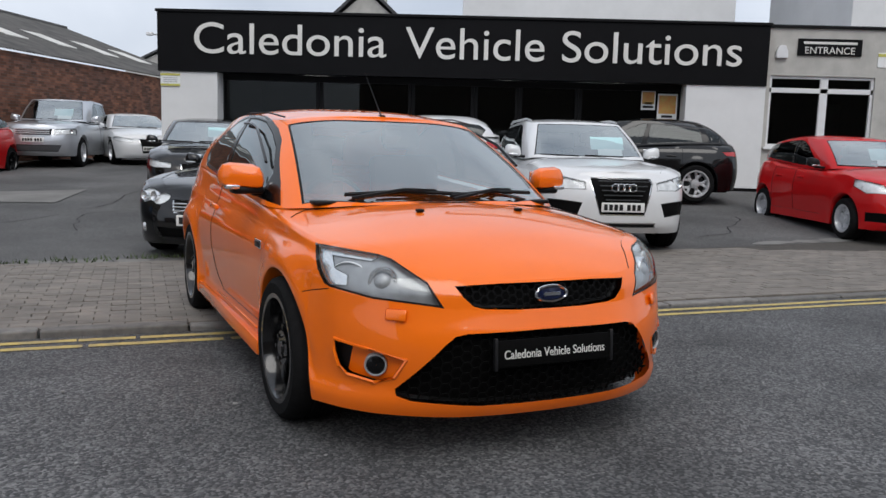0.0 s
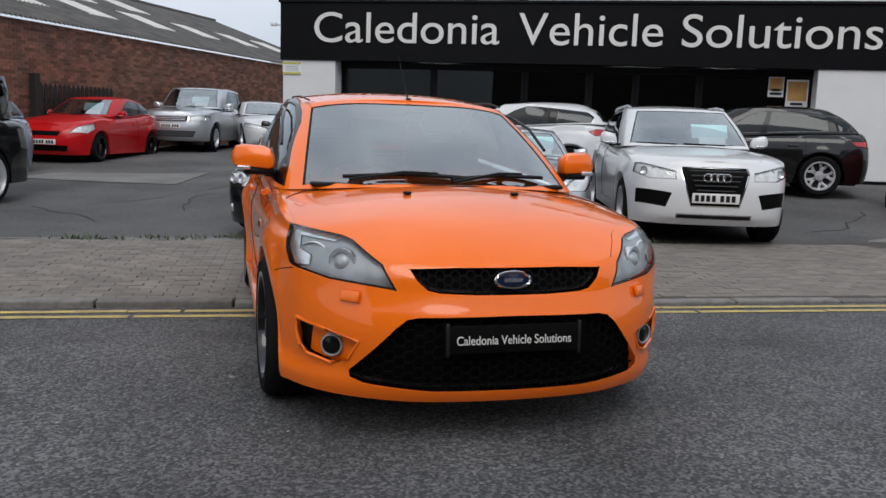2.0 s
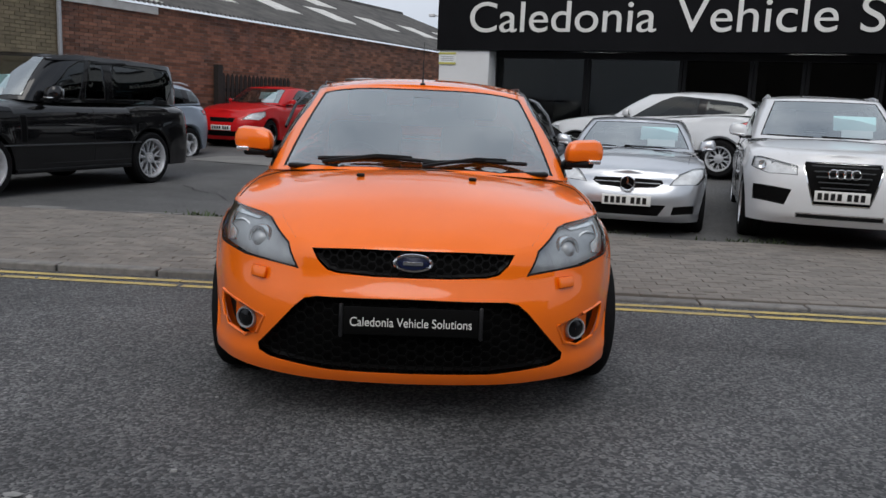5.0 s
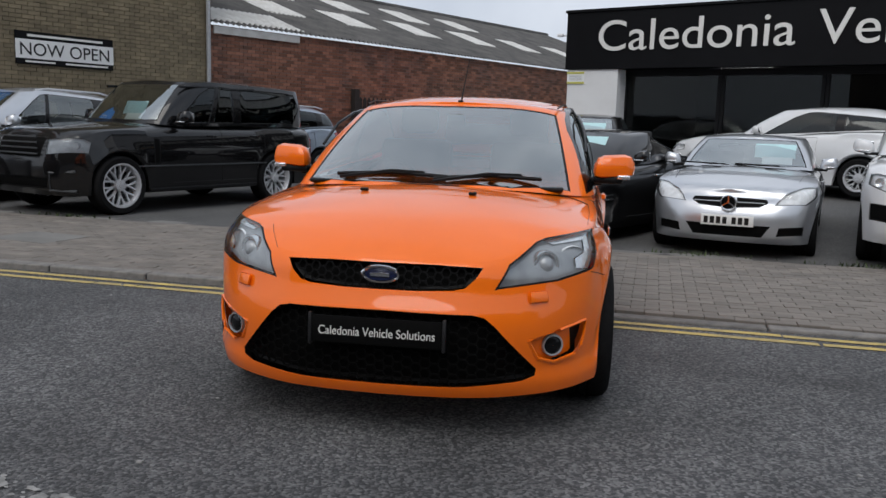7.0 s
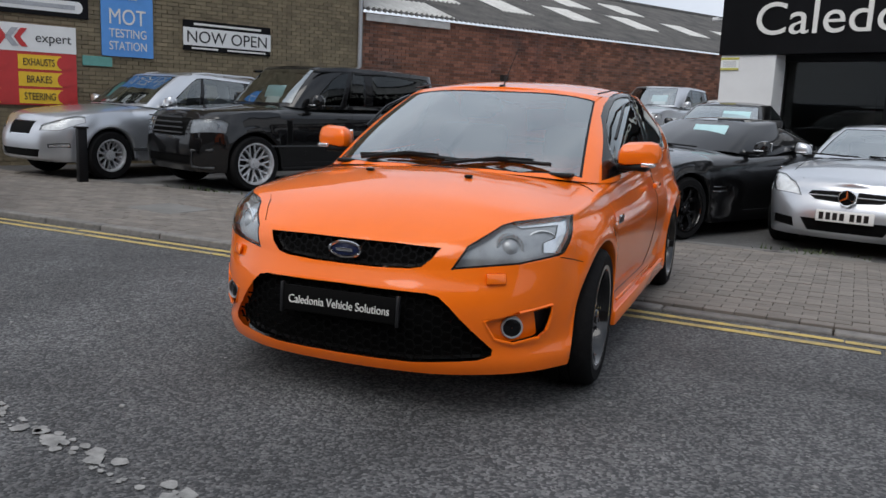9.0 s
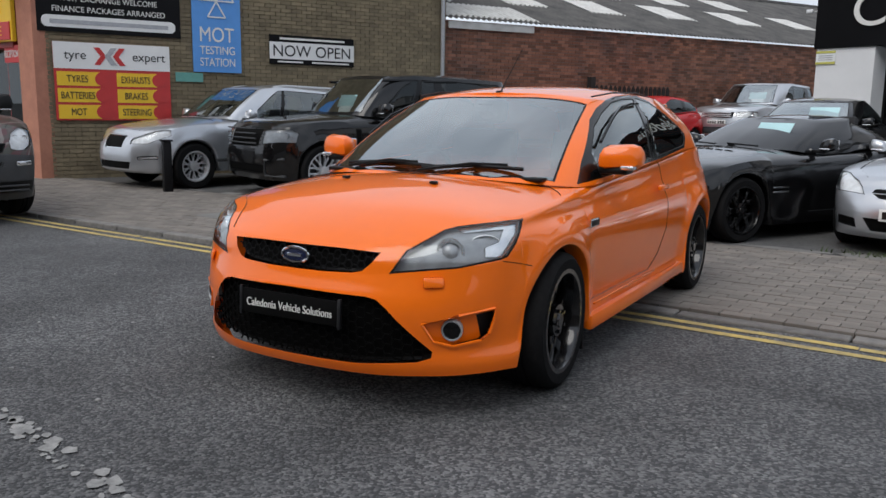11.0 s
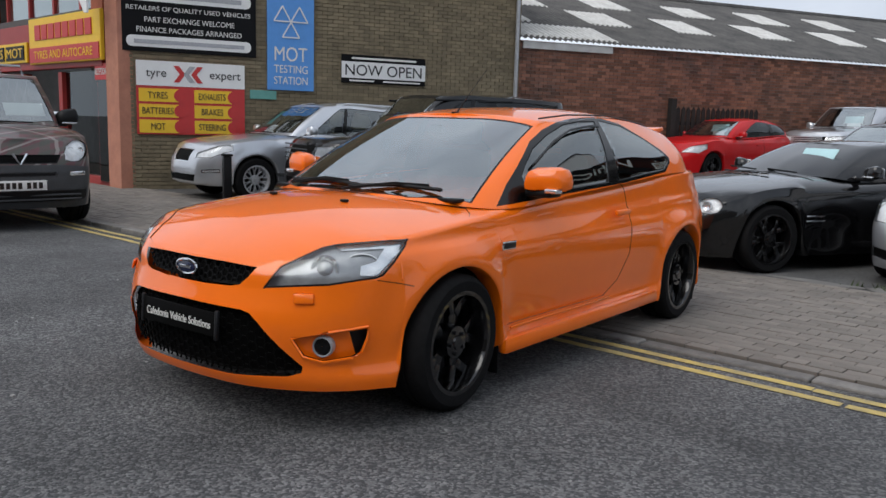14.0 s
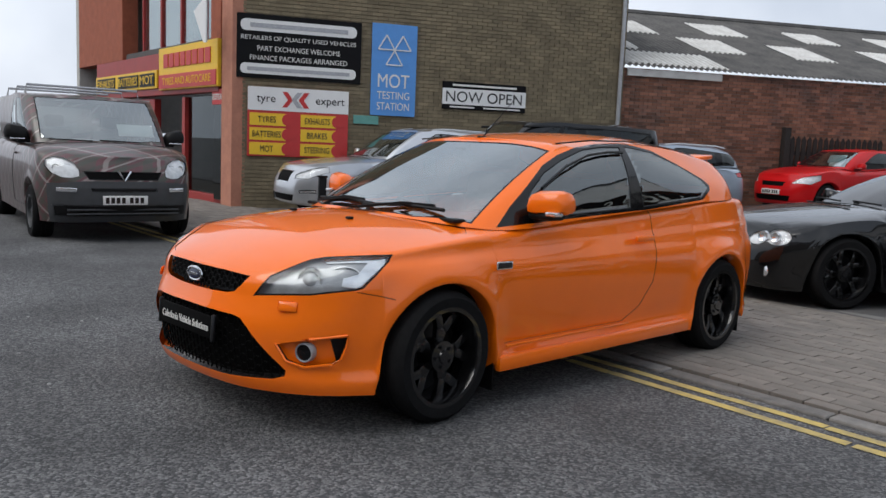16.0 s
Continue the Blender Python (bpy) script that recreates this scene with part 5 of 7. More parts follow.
def hatchback(at):
    P = HERO
    car = thing("hatchback", at, "glossy orange three-door hatchback with black alloy wheels", "car")
    body = skin(P)
    lean = smooth_fn(P["front"])
    bow = curve_points(P["plan"][:7], None)
    face_x = (lambda y, z: float(np.interp(y, bow[:, 1], bow[:, 0])) - lean(z))
    # upper grille and lower intake
    up = [(0.86, 0.388, 0.694), (0.86, 0.362, 0.652), (0.86, 0.325, 0.618), (0.86, 0.28, 0.608), (0.86, 0.14, 0.602)]
    up = up + [(x, -y, z) for x, y, z in up[::-1]] + [(0.86, -0.2, 0.700), (0.86, 0.2, 0.700)]
    dn = [(0.86, 0.36, 0.522), (0.86, 0.405, 0.512), (0.86, 0.445, 0.478), (0.86, 0.602, 0.298), (0.86, 0.598, 0.272), (0.86, 0.55, 0.255), (0.86, 0.3, 0.238)]
    dn = dn + [(x, -y, z) for x, y, z in dn[::-1]] + [(0.86, 0, 0.528)]
    for nm, pts, cell, sink in (("upper_grille", up, 0.034, 0.02), ("lower_grille", dn, 0.042, 0.035)):
        g = carve(body, pts, (1, 0, 0))
        rimmed(g, 0.012, -0.006, 1)
        holder = part(nm, moved(g, (-sink - 0.02, 0, 0)), [GRILLE, SEAL], car, "black honeycomb grille")
        part("honeycomb", lattice([(p[1], p[2]) for p in pts], cell, face_x, 0.006, sink), GRILLE if nm == "lower_grille" else SEAL, holder, smooth=False)
    b = box(0.04, 0.98, 0.10, (0.822, 0, 0.385), 0.015)
    for v in b.verts:
        v.co.x -= 0.34 * v.co.y ** 2
    part("grille_bar", b, GRILLE, car, "black cross bar in the lower grille")
    # lamps
    head = [(0.763, 0.425, 0.610), (0.735, 0.445, 0.655), (0.70, 0.465, 0.700), (0.60, 0.52, 0.748), (0.54, 0.545, 0.772), (0.49, 0.58, 0.784), (0.38, 0.685, 0.797), (0.27, 0.785, 0.812), (0.30, 0.80, 0.785),
            (0.37, 0.80, 0.72), (0.44, 0.80, 0.672), (0.47, 0.785, 0.662), (0.62, 0.66, 0.634)]
    fog = [(0.742, 0.572, 0.418), (0.64, 0.69, 0.446), (0.51, 0.788, 0.466), (0.515, 0.788, 0.42), (0.545, 0.775, 0.36), (0.575, 0.75, 0.335), (0.66, 0.672, 0.318), (0.71, 0.61, 0.342)]
    slit = [(0.585, 0.735, 0.47), (0.47, 0.81, 0.49), (0.50, 0.81, 0.33), (0.56, 0.76, 0.33)]
    for s, flip in ((1, False), (-1, True)):
        pts = mirrored(head) if flip else head
        g = carve(body, pts, (0.72, 0.66 * s, 0.22))
        inner = g.copy()
        inner.transform(Matrix.Translation((-0.028, -0.022 * s, -0.003)))
        rimmed(g, 0.008, 0.0, 1)
        lamp = part("headlight", g, [LENS, SEAL], car, "clear headlight with grey housing")
        brow = [(0.275, 0.78, 0.803), (0.50, 0.575, 0.772), (0.485, 0.60, 0.752), (0.36, 0.725, 0.765), (0.41, 0.725, 0.715), (0.475, 0.70, 0.70), (0.50, 0.72, 0.668), (0.455, 0.785, 0.668), (0.38, 0.79, 0.715)]
        off = Matrix.Translation((-0.028, -0.022 * s, -0.003))
        edge = carve(inner, [off @ Vector(q) for q in (mirrored(brow) if flip else brow)], (0.72, 0.66 * s, 0.22))
        edge.transform(Matrix.Translation((0.006, 0.006 * s, 0)))
        part("lamp_housing", inner, LAMPDEEP, lamp)
        if len(edge.faces):
            part("brow", edge, LAMPIN, lamp, "bright angled brow round the bowl")
        ring = lathe([(0.001, 0.012), (0.035, 0.009), (0.042, 0.0), (0.045, 0.014), (0.058, 0.016), (0.062, 0.0), (0.055, -0.04)], 28, "x")
        ring.transform(pose(0.590, s * 0.612, 0.692, 0, 0, s * 34))
        part("projector", ring, LAMPIN, lamp, "round projector lens with chrome ring")
        dome = lathe([(0.001, 0.02), (0.018, 0.016), (0.032, 0.006), (0.036, -0.004)], 20, "x")
        dome.transform(pose(0.600, s * 0.619, 0.692, 0, 0, s * 34))
        part("projector_lens", dome, LAMPGREY, lamp, "grey glass dome")
        bowl = lathe([(0.002, -0.035), (0.03, -0.03), (0.05, -0.012), (0.062, 0.008), (0.066, 0.0)], 20, "x")
        bowl.transform(pose(0.475, s * 0.712, 0.712, 0, 0, s * 44) @ Matrix.Diagonal((1, 1.15, 0.75, 1)))
        part("reflector", bowl, LAMPBRIGHT, lamp, "bright main beam bowl")
        part("side_lamp", box(0.010, 0.045, 0.018, (0, 0, 0), 0.006, pose(0.668, s * 0.525, 0.648, 0, -20, s * 35)), AMBER, lamp, "amber indicator")
        pts = mirrored(fog) if flip else fog
        g = carve(body, pts, (0.78, 0.62 * s, 0.0))
        g.transform(Matrix.Translation((-0.022, -0.018 * s, 0)))
        cut = carve(g, mirrored(slit) if flip else slit, (0.78, 0.62 * s, 0.0))
        pocket = part("fog_pocket", g, ORANGE, car, "orange recess round the fog lamp")
        if len(cut.faces):
            part("vent", cut, SEAL, pocket, "black corner vent")
        rimw = tube([(face_x(y, z) - 0.007, s * (y - 0.004), z) for x, y, z in fog + fog[:1]], 0.007, 5)
        part("pocket_lip", rimw, ORANGE, pocket)
        ring = lathe([(0.001, 0.006), (0.03, 0.004), (0.037, 0.0)], 24, "x")
        ring.transform(pose(0.648, s * 0.660, 0.384, 0, 0, s * 25))
        fl = part("fog_lamp", ring, GLOSSBLACK, pocket, "round dark fog lamp")
        ring = lathe([(0.036, 0.004), (0.038, 0.009), (0.042, 0.009), (0.045, 0.0), (0.045, -0.03)], 24, "x")
        ring.transform(pose(0.648, s * 0.660, 0.384, 0, 0, s * 25))
        part("fog_ring", ring, LAMPGREY, pocket, "chrome fog lamp ring")
        cap = box(0.012, 0.085, 0.045, (0, 0, 0), 0.008, pose(0.706, s * 0.605, 0.562, 0, -14, s * 40))
        part("washer_cap", cap, ORANGE, car)
    # bonnet
    hood = [(0.778, 0.0, 0.8), (0.768, 0.2, 0.8), (0.74, 0.385, 0.72), (0.705, 0.46, 0.70), (0.60, 0.516, 0.75), (0.54, 0.541, 0.774), (0.49, 0.576, 0.786), (0.38, 0.681, 0.80), (0.26, 0.775, 0.815), (0.0, 0.782, 0.85),
            (-0.20, 0.775, 0.87), (-0.245, 0.74, 0.9), (-0.30, 0.68, 0.9), (-0.18, 0.40, 0.9), (-0.13, 0.0, 0.9)]
    hood = hood + [(x, -y, z) for x, y, z in hood[-2:0:-1]]
    g = carve(body, hood, (0.12, 0, 1))
    bon = part("bonnet", rimmed(g, 0.0012, -0.004, 1), [ORANGE, SEAL], car)
    for y in (-0.26, 0.25):
        part("washer_jet", box(0.03, 0.035, 0.014, (0.11, y, 0.922), 0.005), SEAL, bon, "black washer jet")
    # joint between bumper and wing, from lamp to wheel arch
    for s in (1, -1):
        gap = carve(body, [(0.475, s * 0.8, 0.660), (0.475, s * 0.8, 0.656), (0.38, s * 0.83, 0.637), (0.30, s * 0.84, 0.618), (0.30, s * 0.84, 0.622), (0.38, s * 0.83, 0.641)], (0.3, s, 0))
        if len(gap.faces):
            part("bumper_joint", moved(gap, (0, -0.003 * s, 0)), SEAL, car, "thin dark joint")
    # doors
    door = [(-0.475, 0.9, 0.93), (-0.46, 0.9, 0.60), (-0.44, 0.9, 0.325), (-1.5, 0.9, 0.325), (-1.66, 0.9, 0.40), (-1.78, 0.9, 0.55), (-1.815, 0.9, 0.80), (-1.82, 0.9, 0.99)]
    for s in (1, -1):
        pts = [(x, s * y, z) for x, y, z in door]
        d = part("door", rimmed(carve(body, pts, (0, s, 0)), 0.0012, -0.003, 1), [ORANGE, SEAL], car)
        part("door_handle", box(0.19, 0.028, 0.034, (-1.655, s * 0.880, 0.805), 0.012), ORANGE, d)
        part("badge", box(0.12, 0.008, 0.042, (-0.385, s * 0.885, 0.715), 0.004), CHROME, car, "chrome wing badge")
        part("badge_face", box(0.10, 0.004, 0.028, (-0.385, s * 0.891, 0.722), 0.002), DISC, car, "dark wing badge face")
        part("side_skirt", box(1.86, 0.05, 0.085, (-1.31, s * 0.872, 0.185), 0.02), ORANGE, car)
        part("side_strip", box(1.1, 0.012, 0.012, (-0.98, s * 0.884, 0.312), 0.004), ORANGE, car)
        for x in (-0.40, -3.03):
            part("mud_flap", box(0.012, 0.15, 0.22, (x + 0.02, s * 0.775, 0.085), 0.004), SEAL, car, "black mud flap")
    part("body", body, ORANGE, car)
    # cabin and glass
    top = cabin(P)
    ws = [(-0.135, 0.0, 0.952), (-0.18, 0.40, 0.945), (-0.335, 0.685, 0.928), (-1.06, 0.57, 1.34), (-1.04, 0.35, 1.357), (-1.03, 0.0, 1.362)]
    ws = ws + [(x, -y, z) for x, y, z in ws[-2:0:-1]]
    g = rimmed(carve(top, ws, (0.4, 0, 0.9)), 0.012, -0.004, 1)
    screen = part("windscreen", g, [GLASS, SEAL], car, "sloping windscreen with black border")
    part("sensor", box(0.05, 0.10, 0.09, (0, 0, 0), 0.01, pose(-0.98, 0.0, 1.245, 0, 60)), SEAL, screen, "black mirror mount")
    dlo = [(-0.44, 0.8, 0.922), (-0.575, 0.7, 1.01), (-0.77, 0.65, 1.13), (-0.93, 0.6, 1.225), (-1.08, 0.6, 1.292), (-1.25, 0.6, 1.343), (-1.45, 0.58, 1.368), (-1.68, 0.57, 1.370), (-1.98, 0.6, 1.338), (-2.28, 0.65, 1.25),
           (-2.54, 0.7, 1.165), (-2.605, 0.7, 1.125), (-2.59, 0.7, 1.09), (-2.46, 0.75, 1.033), (-1.8, 0.8, 0.988), (-0.94, 0.8, 0.945), (-0.55, 0.8, 0.925)]
    dg = [(-0.68, 0.8, 0.955), (-0.70, 0.7, 1.05), (-0.76, 0.7, 1.105), (-0.90, 0.65, 1.192), (-1.08, 0.65, 1.272), (-1.28, 0.6, 1.325), (-1.45, 0.6, 1.345), (-1.63, 0.6, 1.348), (-1.585, 0.8, 0.998)]
    qg = [(-1.72, 0.8, 1.004), (-1.68, 0.6, 1.355), (-1.97, 0.6, 1.326), (-2.27, 0.6, 1.238), (-2.52, 0.65, 1.153), (-2.58, 0.7, 1.112), (-2.565, 0.7, 1.095), (-2.45, 0.75, 1.048)]
    for s in (1, -1):
        f = (lambda q: [(x, s * y, z) for x, y, z in q])
        trim = carve(top, f(dlo), (0, s, 0.25))
        g1 = carve(trim, f(dg), (0, s, 0.25))
        g2 = carve(trim, f(qg), (0, s, 0.25))
        frame_part = part("window_surround", trim, GLOSSBLACK, car, "black window surround")
        part("door_window", rimmed(g1, 0.006, -0.004, 1), [SIDEGLASS, SEAL], frame_part)
        part("quarter_window", rimmed(g2, 0.006, -0.002, 1), [SIDEGLASS, SEAL], frame_part)
        vis = tube([(-0.80, s * 0.752, 1.115), (-1.02, s * 0.735, 1.235), (-1.25, s * 0.705, 1.305), (-1.45, s * 0.698, 1.328), (-1.62, s * 0.697, 1.332)], 0.009, 6)
        part("wind_deflector", vis, GLOSSBLACK, frame_part, "smoked wind deflector")
        gut = tube([(-1.12, s * 0.575, 1.362), (-1.4, s * 0.60, 1.392), (-1.9, s * 0.605, 1.404), (-2.5, s * 0.575, 1.365), (-2.9, s * 0.49, 1.314)], 0.005, 5)
        part("roof_strip", gut, SEAL, car, "black roof strip")
    rear_glass = [(-3.22, 0.45, 1.08), (-3.04, 0.42, 1.26), (-3.04, -0.42, 1.26), (-3.22, -0.45, 1.08)]
    part("rear_window", carve(top, rear_glass, (-1, 0, 0.4)), DARKGLASS, car)
    part("roof", top, ORANGE, car)
    sp = box(0.20, 0.98, 0.035, (0, 0, 0), 0.014, pose(-3.05, 0, 1.312, 0, 6))
    for v in sp.verts:
        v.co.x += 0.12 * v.co.y ** 2
    for s in (1, -1):
        box(0.12, 0.06, 0.05, (-2.98, s * 0.42, 1.28), 0.015, bm=sp)
    part("spoiler", sp, ORANGE, car)
    base = box(0.06, 0.03, 0.02, (-1.10, 0.0, 1.375), 0.008)
    joined(base, tube([(-1.11, 0, 1.385), (-1.2, 0.0, 1.47), (-1.41, 0.0, 1.66)], [0.006, 0.003, 0.0016], 6))
    part("aerial", base, SEAL, car, "thin black roof aerial")
    # wipers
    for y0, y1, x0, x1 in ((0.54, 0.02, -0.30, -0.17), (0.08, -0.50, -0.20, -0.26)):
        w = tube([(x0 + 0.02, y0, 0.985), ((x0 + x1) / 2 - 0.0, (y0 + y1) / 2, 0.995), (x1 + 0.01, y1, 0.978)], 0.010, 5)
        joined(w, tube([(x1 + 0.05, y1 * 0.95, 0.965), ((x0 + x1) / 2 + 0.02, (y0 + y1) / 2, 1.005), (x0 - 0.01, (y0 * 0.8 + y1 * 0.2), 1.0)], 0.009, 5))
        part("wiper", w, SEAL, car, "black wiper arm and blade")
    cowl = box(0.08, 1.30, 0.02, (-0.115, 0, 0.928), 0.008)
    for v in cowl.verts:
        v.co.x -= 0.42 * v.co.y ** 2
    part("scuttle", cowl, SEAL, car, "black scuttle panel")
    # badge and plate
    oval = lathe([(0.001, 0.010), (0.9, 0.006), (1.0, 0.0)], 32, "x")
    oval.transform(pose(0.826, 0, 0.658, 0, -10) @ Matrix.Diagonal((1, 0.064, 0.027, 1)))
    bd = part("emblem", oval, BADGEBLUE, car, "blue oval emblem in a chrome ring")
    ring = bmesh.new()
    joined(ring, tube([(0.830, 0.07 * math.cos(a), 0.658 + 0.031 * math.sin(a)) for a in np.linspace(0, 2 * math.pi, 33)], 0.006, 6))
    part("emblem_ring", ring, CHROME, bd)
    part("bar", box(0.004, 0.075, 0.014, (0.837, 0, 0.651), 0.002), CHROME, bd, "pale plain bar")
    b = box(0.012, 0.52, 0.105, (0, 0, -0.052), 0.004)
    pl = part("show_plate", b, GRILLE, car, "black show plate with white lettering", m=pose(0.872, 0.0, 0.442, 0, -3))
    w = words("Caledonia Vehicle Solutions", 0.455, 0.034, (0, 0, 0), radians(90), SIGNWHITE, pl, 0.003)
    w.matrix_basis = pose(0.0075, 0, -0.002)
    for s in (1, -1):
        part("plate_bracket", box(0.02, 0.014, 0.125, (0.0, s * 0.262, -0.062), 0.004), DISC, pl, "grey end bracket")
    # mirrors
    for s in (1, -1):
        b = box(0.15, 0.235, 0.125, (0, 0, 0), 0.046, taper=0.84)
        for v in b.verts:
            v.co.x -= 0.25 * s * v.co.y
            v.co.z += 0.06 * s * v.co.y
        o = part("door_mirror", b, ORANGE, car, m=pose(-0.70, s * 0.905, 0.985))
        part("mirror_glass", box(0.006, 0.15, 0.085, (-0.078, 0, 0.018), 0.003), CHROME, o)
        part("mirror_base", box(0.12, 0.16, 0.04, (0.0, -s * 0.03, -0.028), 0.016), SEAL, o, "black mirror base")
        part("mirror_arm", box(0.09, 0.09, 0.045, (-0.02, -s * 0.10, -0.042), 0.016), SEAL, o, "black mirror arm")
        part("repeater", box(0.07, 0.07, 0.024, (0.035, s * 0.05, -0.004), 0.008), LAMPIN, o, "clear repeater lamp")
    seats(car, P, -1.05, -1)
    part("under_tray", box(3.6, 1.2, 0.08, (-1.42, 0, 0.19), 0.02), SEAL, car, "black underside")
    for x in (0.0, -P["wb"]):
        for s in (1, -1):
            part("wheel_housing", box(0.74, 0.36, 0.40, (x, s * 0.55, 0.30), 0.08), SEAL, car, "dark wheel housing")
    wheels(car, P, "gloss black five-spoke alloy rim", 2)
    return car


def stand(x, y, heading, dz=0.0, pitch=0.0):
    p = Vector((x, y, 0)) - KO
    s, d = p.dot(KS), p.dot(KN)
    return pose(x, y, ground_z(s, d) + dz, 0, 0, heading) @ pose(0, 0, 0, 0, pitch, 0)


hatchback(pose(0.071, 4.037, 0.0, 0, 0, -63.6) @ pose(0, 0.015, 0, 0, -0.45, 0))


# ---------------------------------------------------------------- the other vehicles
def fill(P):
    """Works the full shape out of a car's main measures."""
    fo, wb, ro, hw, nz, cz, bz, br, H = (P[k] for k in ("fo", "wb", "ro", "hw", "nose", "cowl", "belt", "belt_r", "H"))
    tail, low = -(wb + ro), P["low"]
    ws, hd, rr, rg = P["ws"], P["hd"], P["rr"], P["rg"]
    P.setdefault("low_front", low)
    P.setdefault("arch", P["r"] + 0.045)
    P.setdefault("flare", 0.012)
    P.setdefault("seat_z", bz - 0.42)
    P.setdefault("rim", [(fo, nz), (fo - 0.3, nz + 0.35 * (cz - nz)), (ws + 0.35, cz - 0.05), (ws - 0.4, bz), (-wb * 0.6, (bz + br) / 2), (-wb, br), (tail + 0.12, br - 0.02), (tail, br - 0.07)])
    P.setdefault("crown", [(fo, nz + 0.005), (fo - 0.22, nz + 0.5 * (cz - nz) * 0.8), (ws + 0.3, cz), (ws - 0.2, cz + 0.015), (-wb * 0.6, bz), (rg, br + 0.03), (tail + 0.1, br), (tail, br - 0.06)])
    P.setdefault("front", [(0, 0.12), (low, 0.08), (0.35 * nz, 0.02), (0.62 * nz, 0.0), (0.82 * nz, 0.035), (0.93 * nz, 0.085), (nz, 0.15), (nz + 0.12, 0.2), (nz + 0.5, 0.12)])
    P.setdefault("side", [(0, 0.07), (low, 0.035), (0.32, 0.03), (0.6 * bz, 0.0), (0.78 * bz, 0.006), (0.92 * bz, 0.035), (bz, 0.06), (bz + 0.3, 0.1)])
    P.setdefault("rear", [(0, 0.12), (low + 0.1, 0.03), (0.5, 0.0), (0.8 * br, 0.03), (br, 0.1), (br + 0.4, 0.14)])
    yb, yr, ze = hw - 0.085, P["yr"] + 0.05, P["edge"]
    P.setdefault("cab_base", [(ws, 0, cz), (ws - 0.05, 0.5 * yb, cz), (ws - 0.17, 0.9 * yb, cz - 0.01), (ws - 0.36, 0.97 * yb, bz - 0.01), (ws - 0.9, yb, bz - 0.005), (-wb * 0.72, yb * 0.99, (bz + br) / 2),
                              (rg + 0.45, yb * 0.93, br), (rg + 0.14, yb * 0.78, br), (rg + 0.02, yb * 0.4, br), (rg, 0, br)])
    P.setdefault("cab_roof", [(hd, 0, ze), (hd - 0.02, 0.5 * yr, ze), (hd - 0.07, 0.9 * yr, ze - 0.012), (hd - 0.2, yr, ze - 0.01), (ws - 1.2, yr * 1.03, ze + 0.012), (-wb * 0.72 - 0.05, yr * 1.01, ze + 0.005),
                              (rr + 0.2, yr * 0.95, ze + P.get("drop", -0.03)), (rr + 0.06, yr * 0.82, ze + P.get("drop", -0.03) - 0.01), (rr + 0.01, yr * 0.4, ze + P.get("drop", -0.03)), (rr, 0, ze + P.get("drop", -0.03))])
    P.setdefault("roof_line", [(hd, ze + 0.008), (hd + (rr - hd) * 0.3, H - 0.008), (hd + (rr - hd) * 0.55, H), (hd + (rr - hd) * 0.85, (H + ze) / 2), (rr, ze + P.get("drop", -0.03) + 0.01)])
    return P


def along(P, v, t, k=0.03):
    """A point on the cabin's side: t from windscreen foot to rear glass, v from belt to roof."""
    a, b = curve_points(P["cab_base"], None), curve_points(P["cab_roof"], None)
    i = int(np.clip(t, 0, 1) * (len(a) - 1))
    p = a[i] + (b[i] - a[i]) * v
    return (float(p[0]), float(p[1]), float(p[2]))


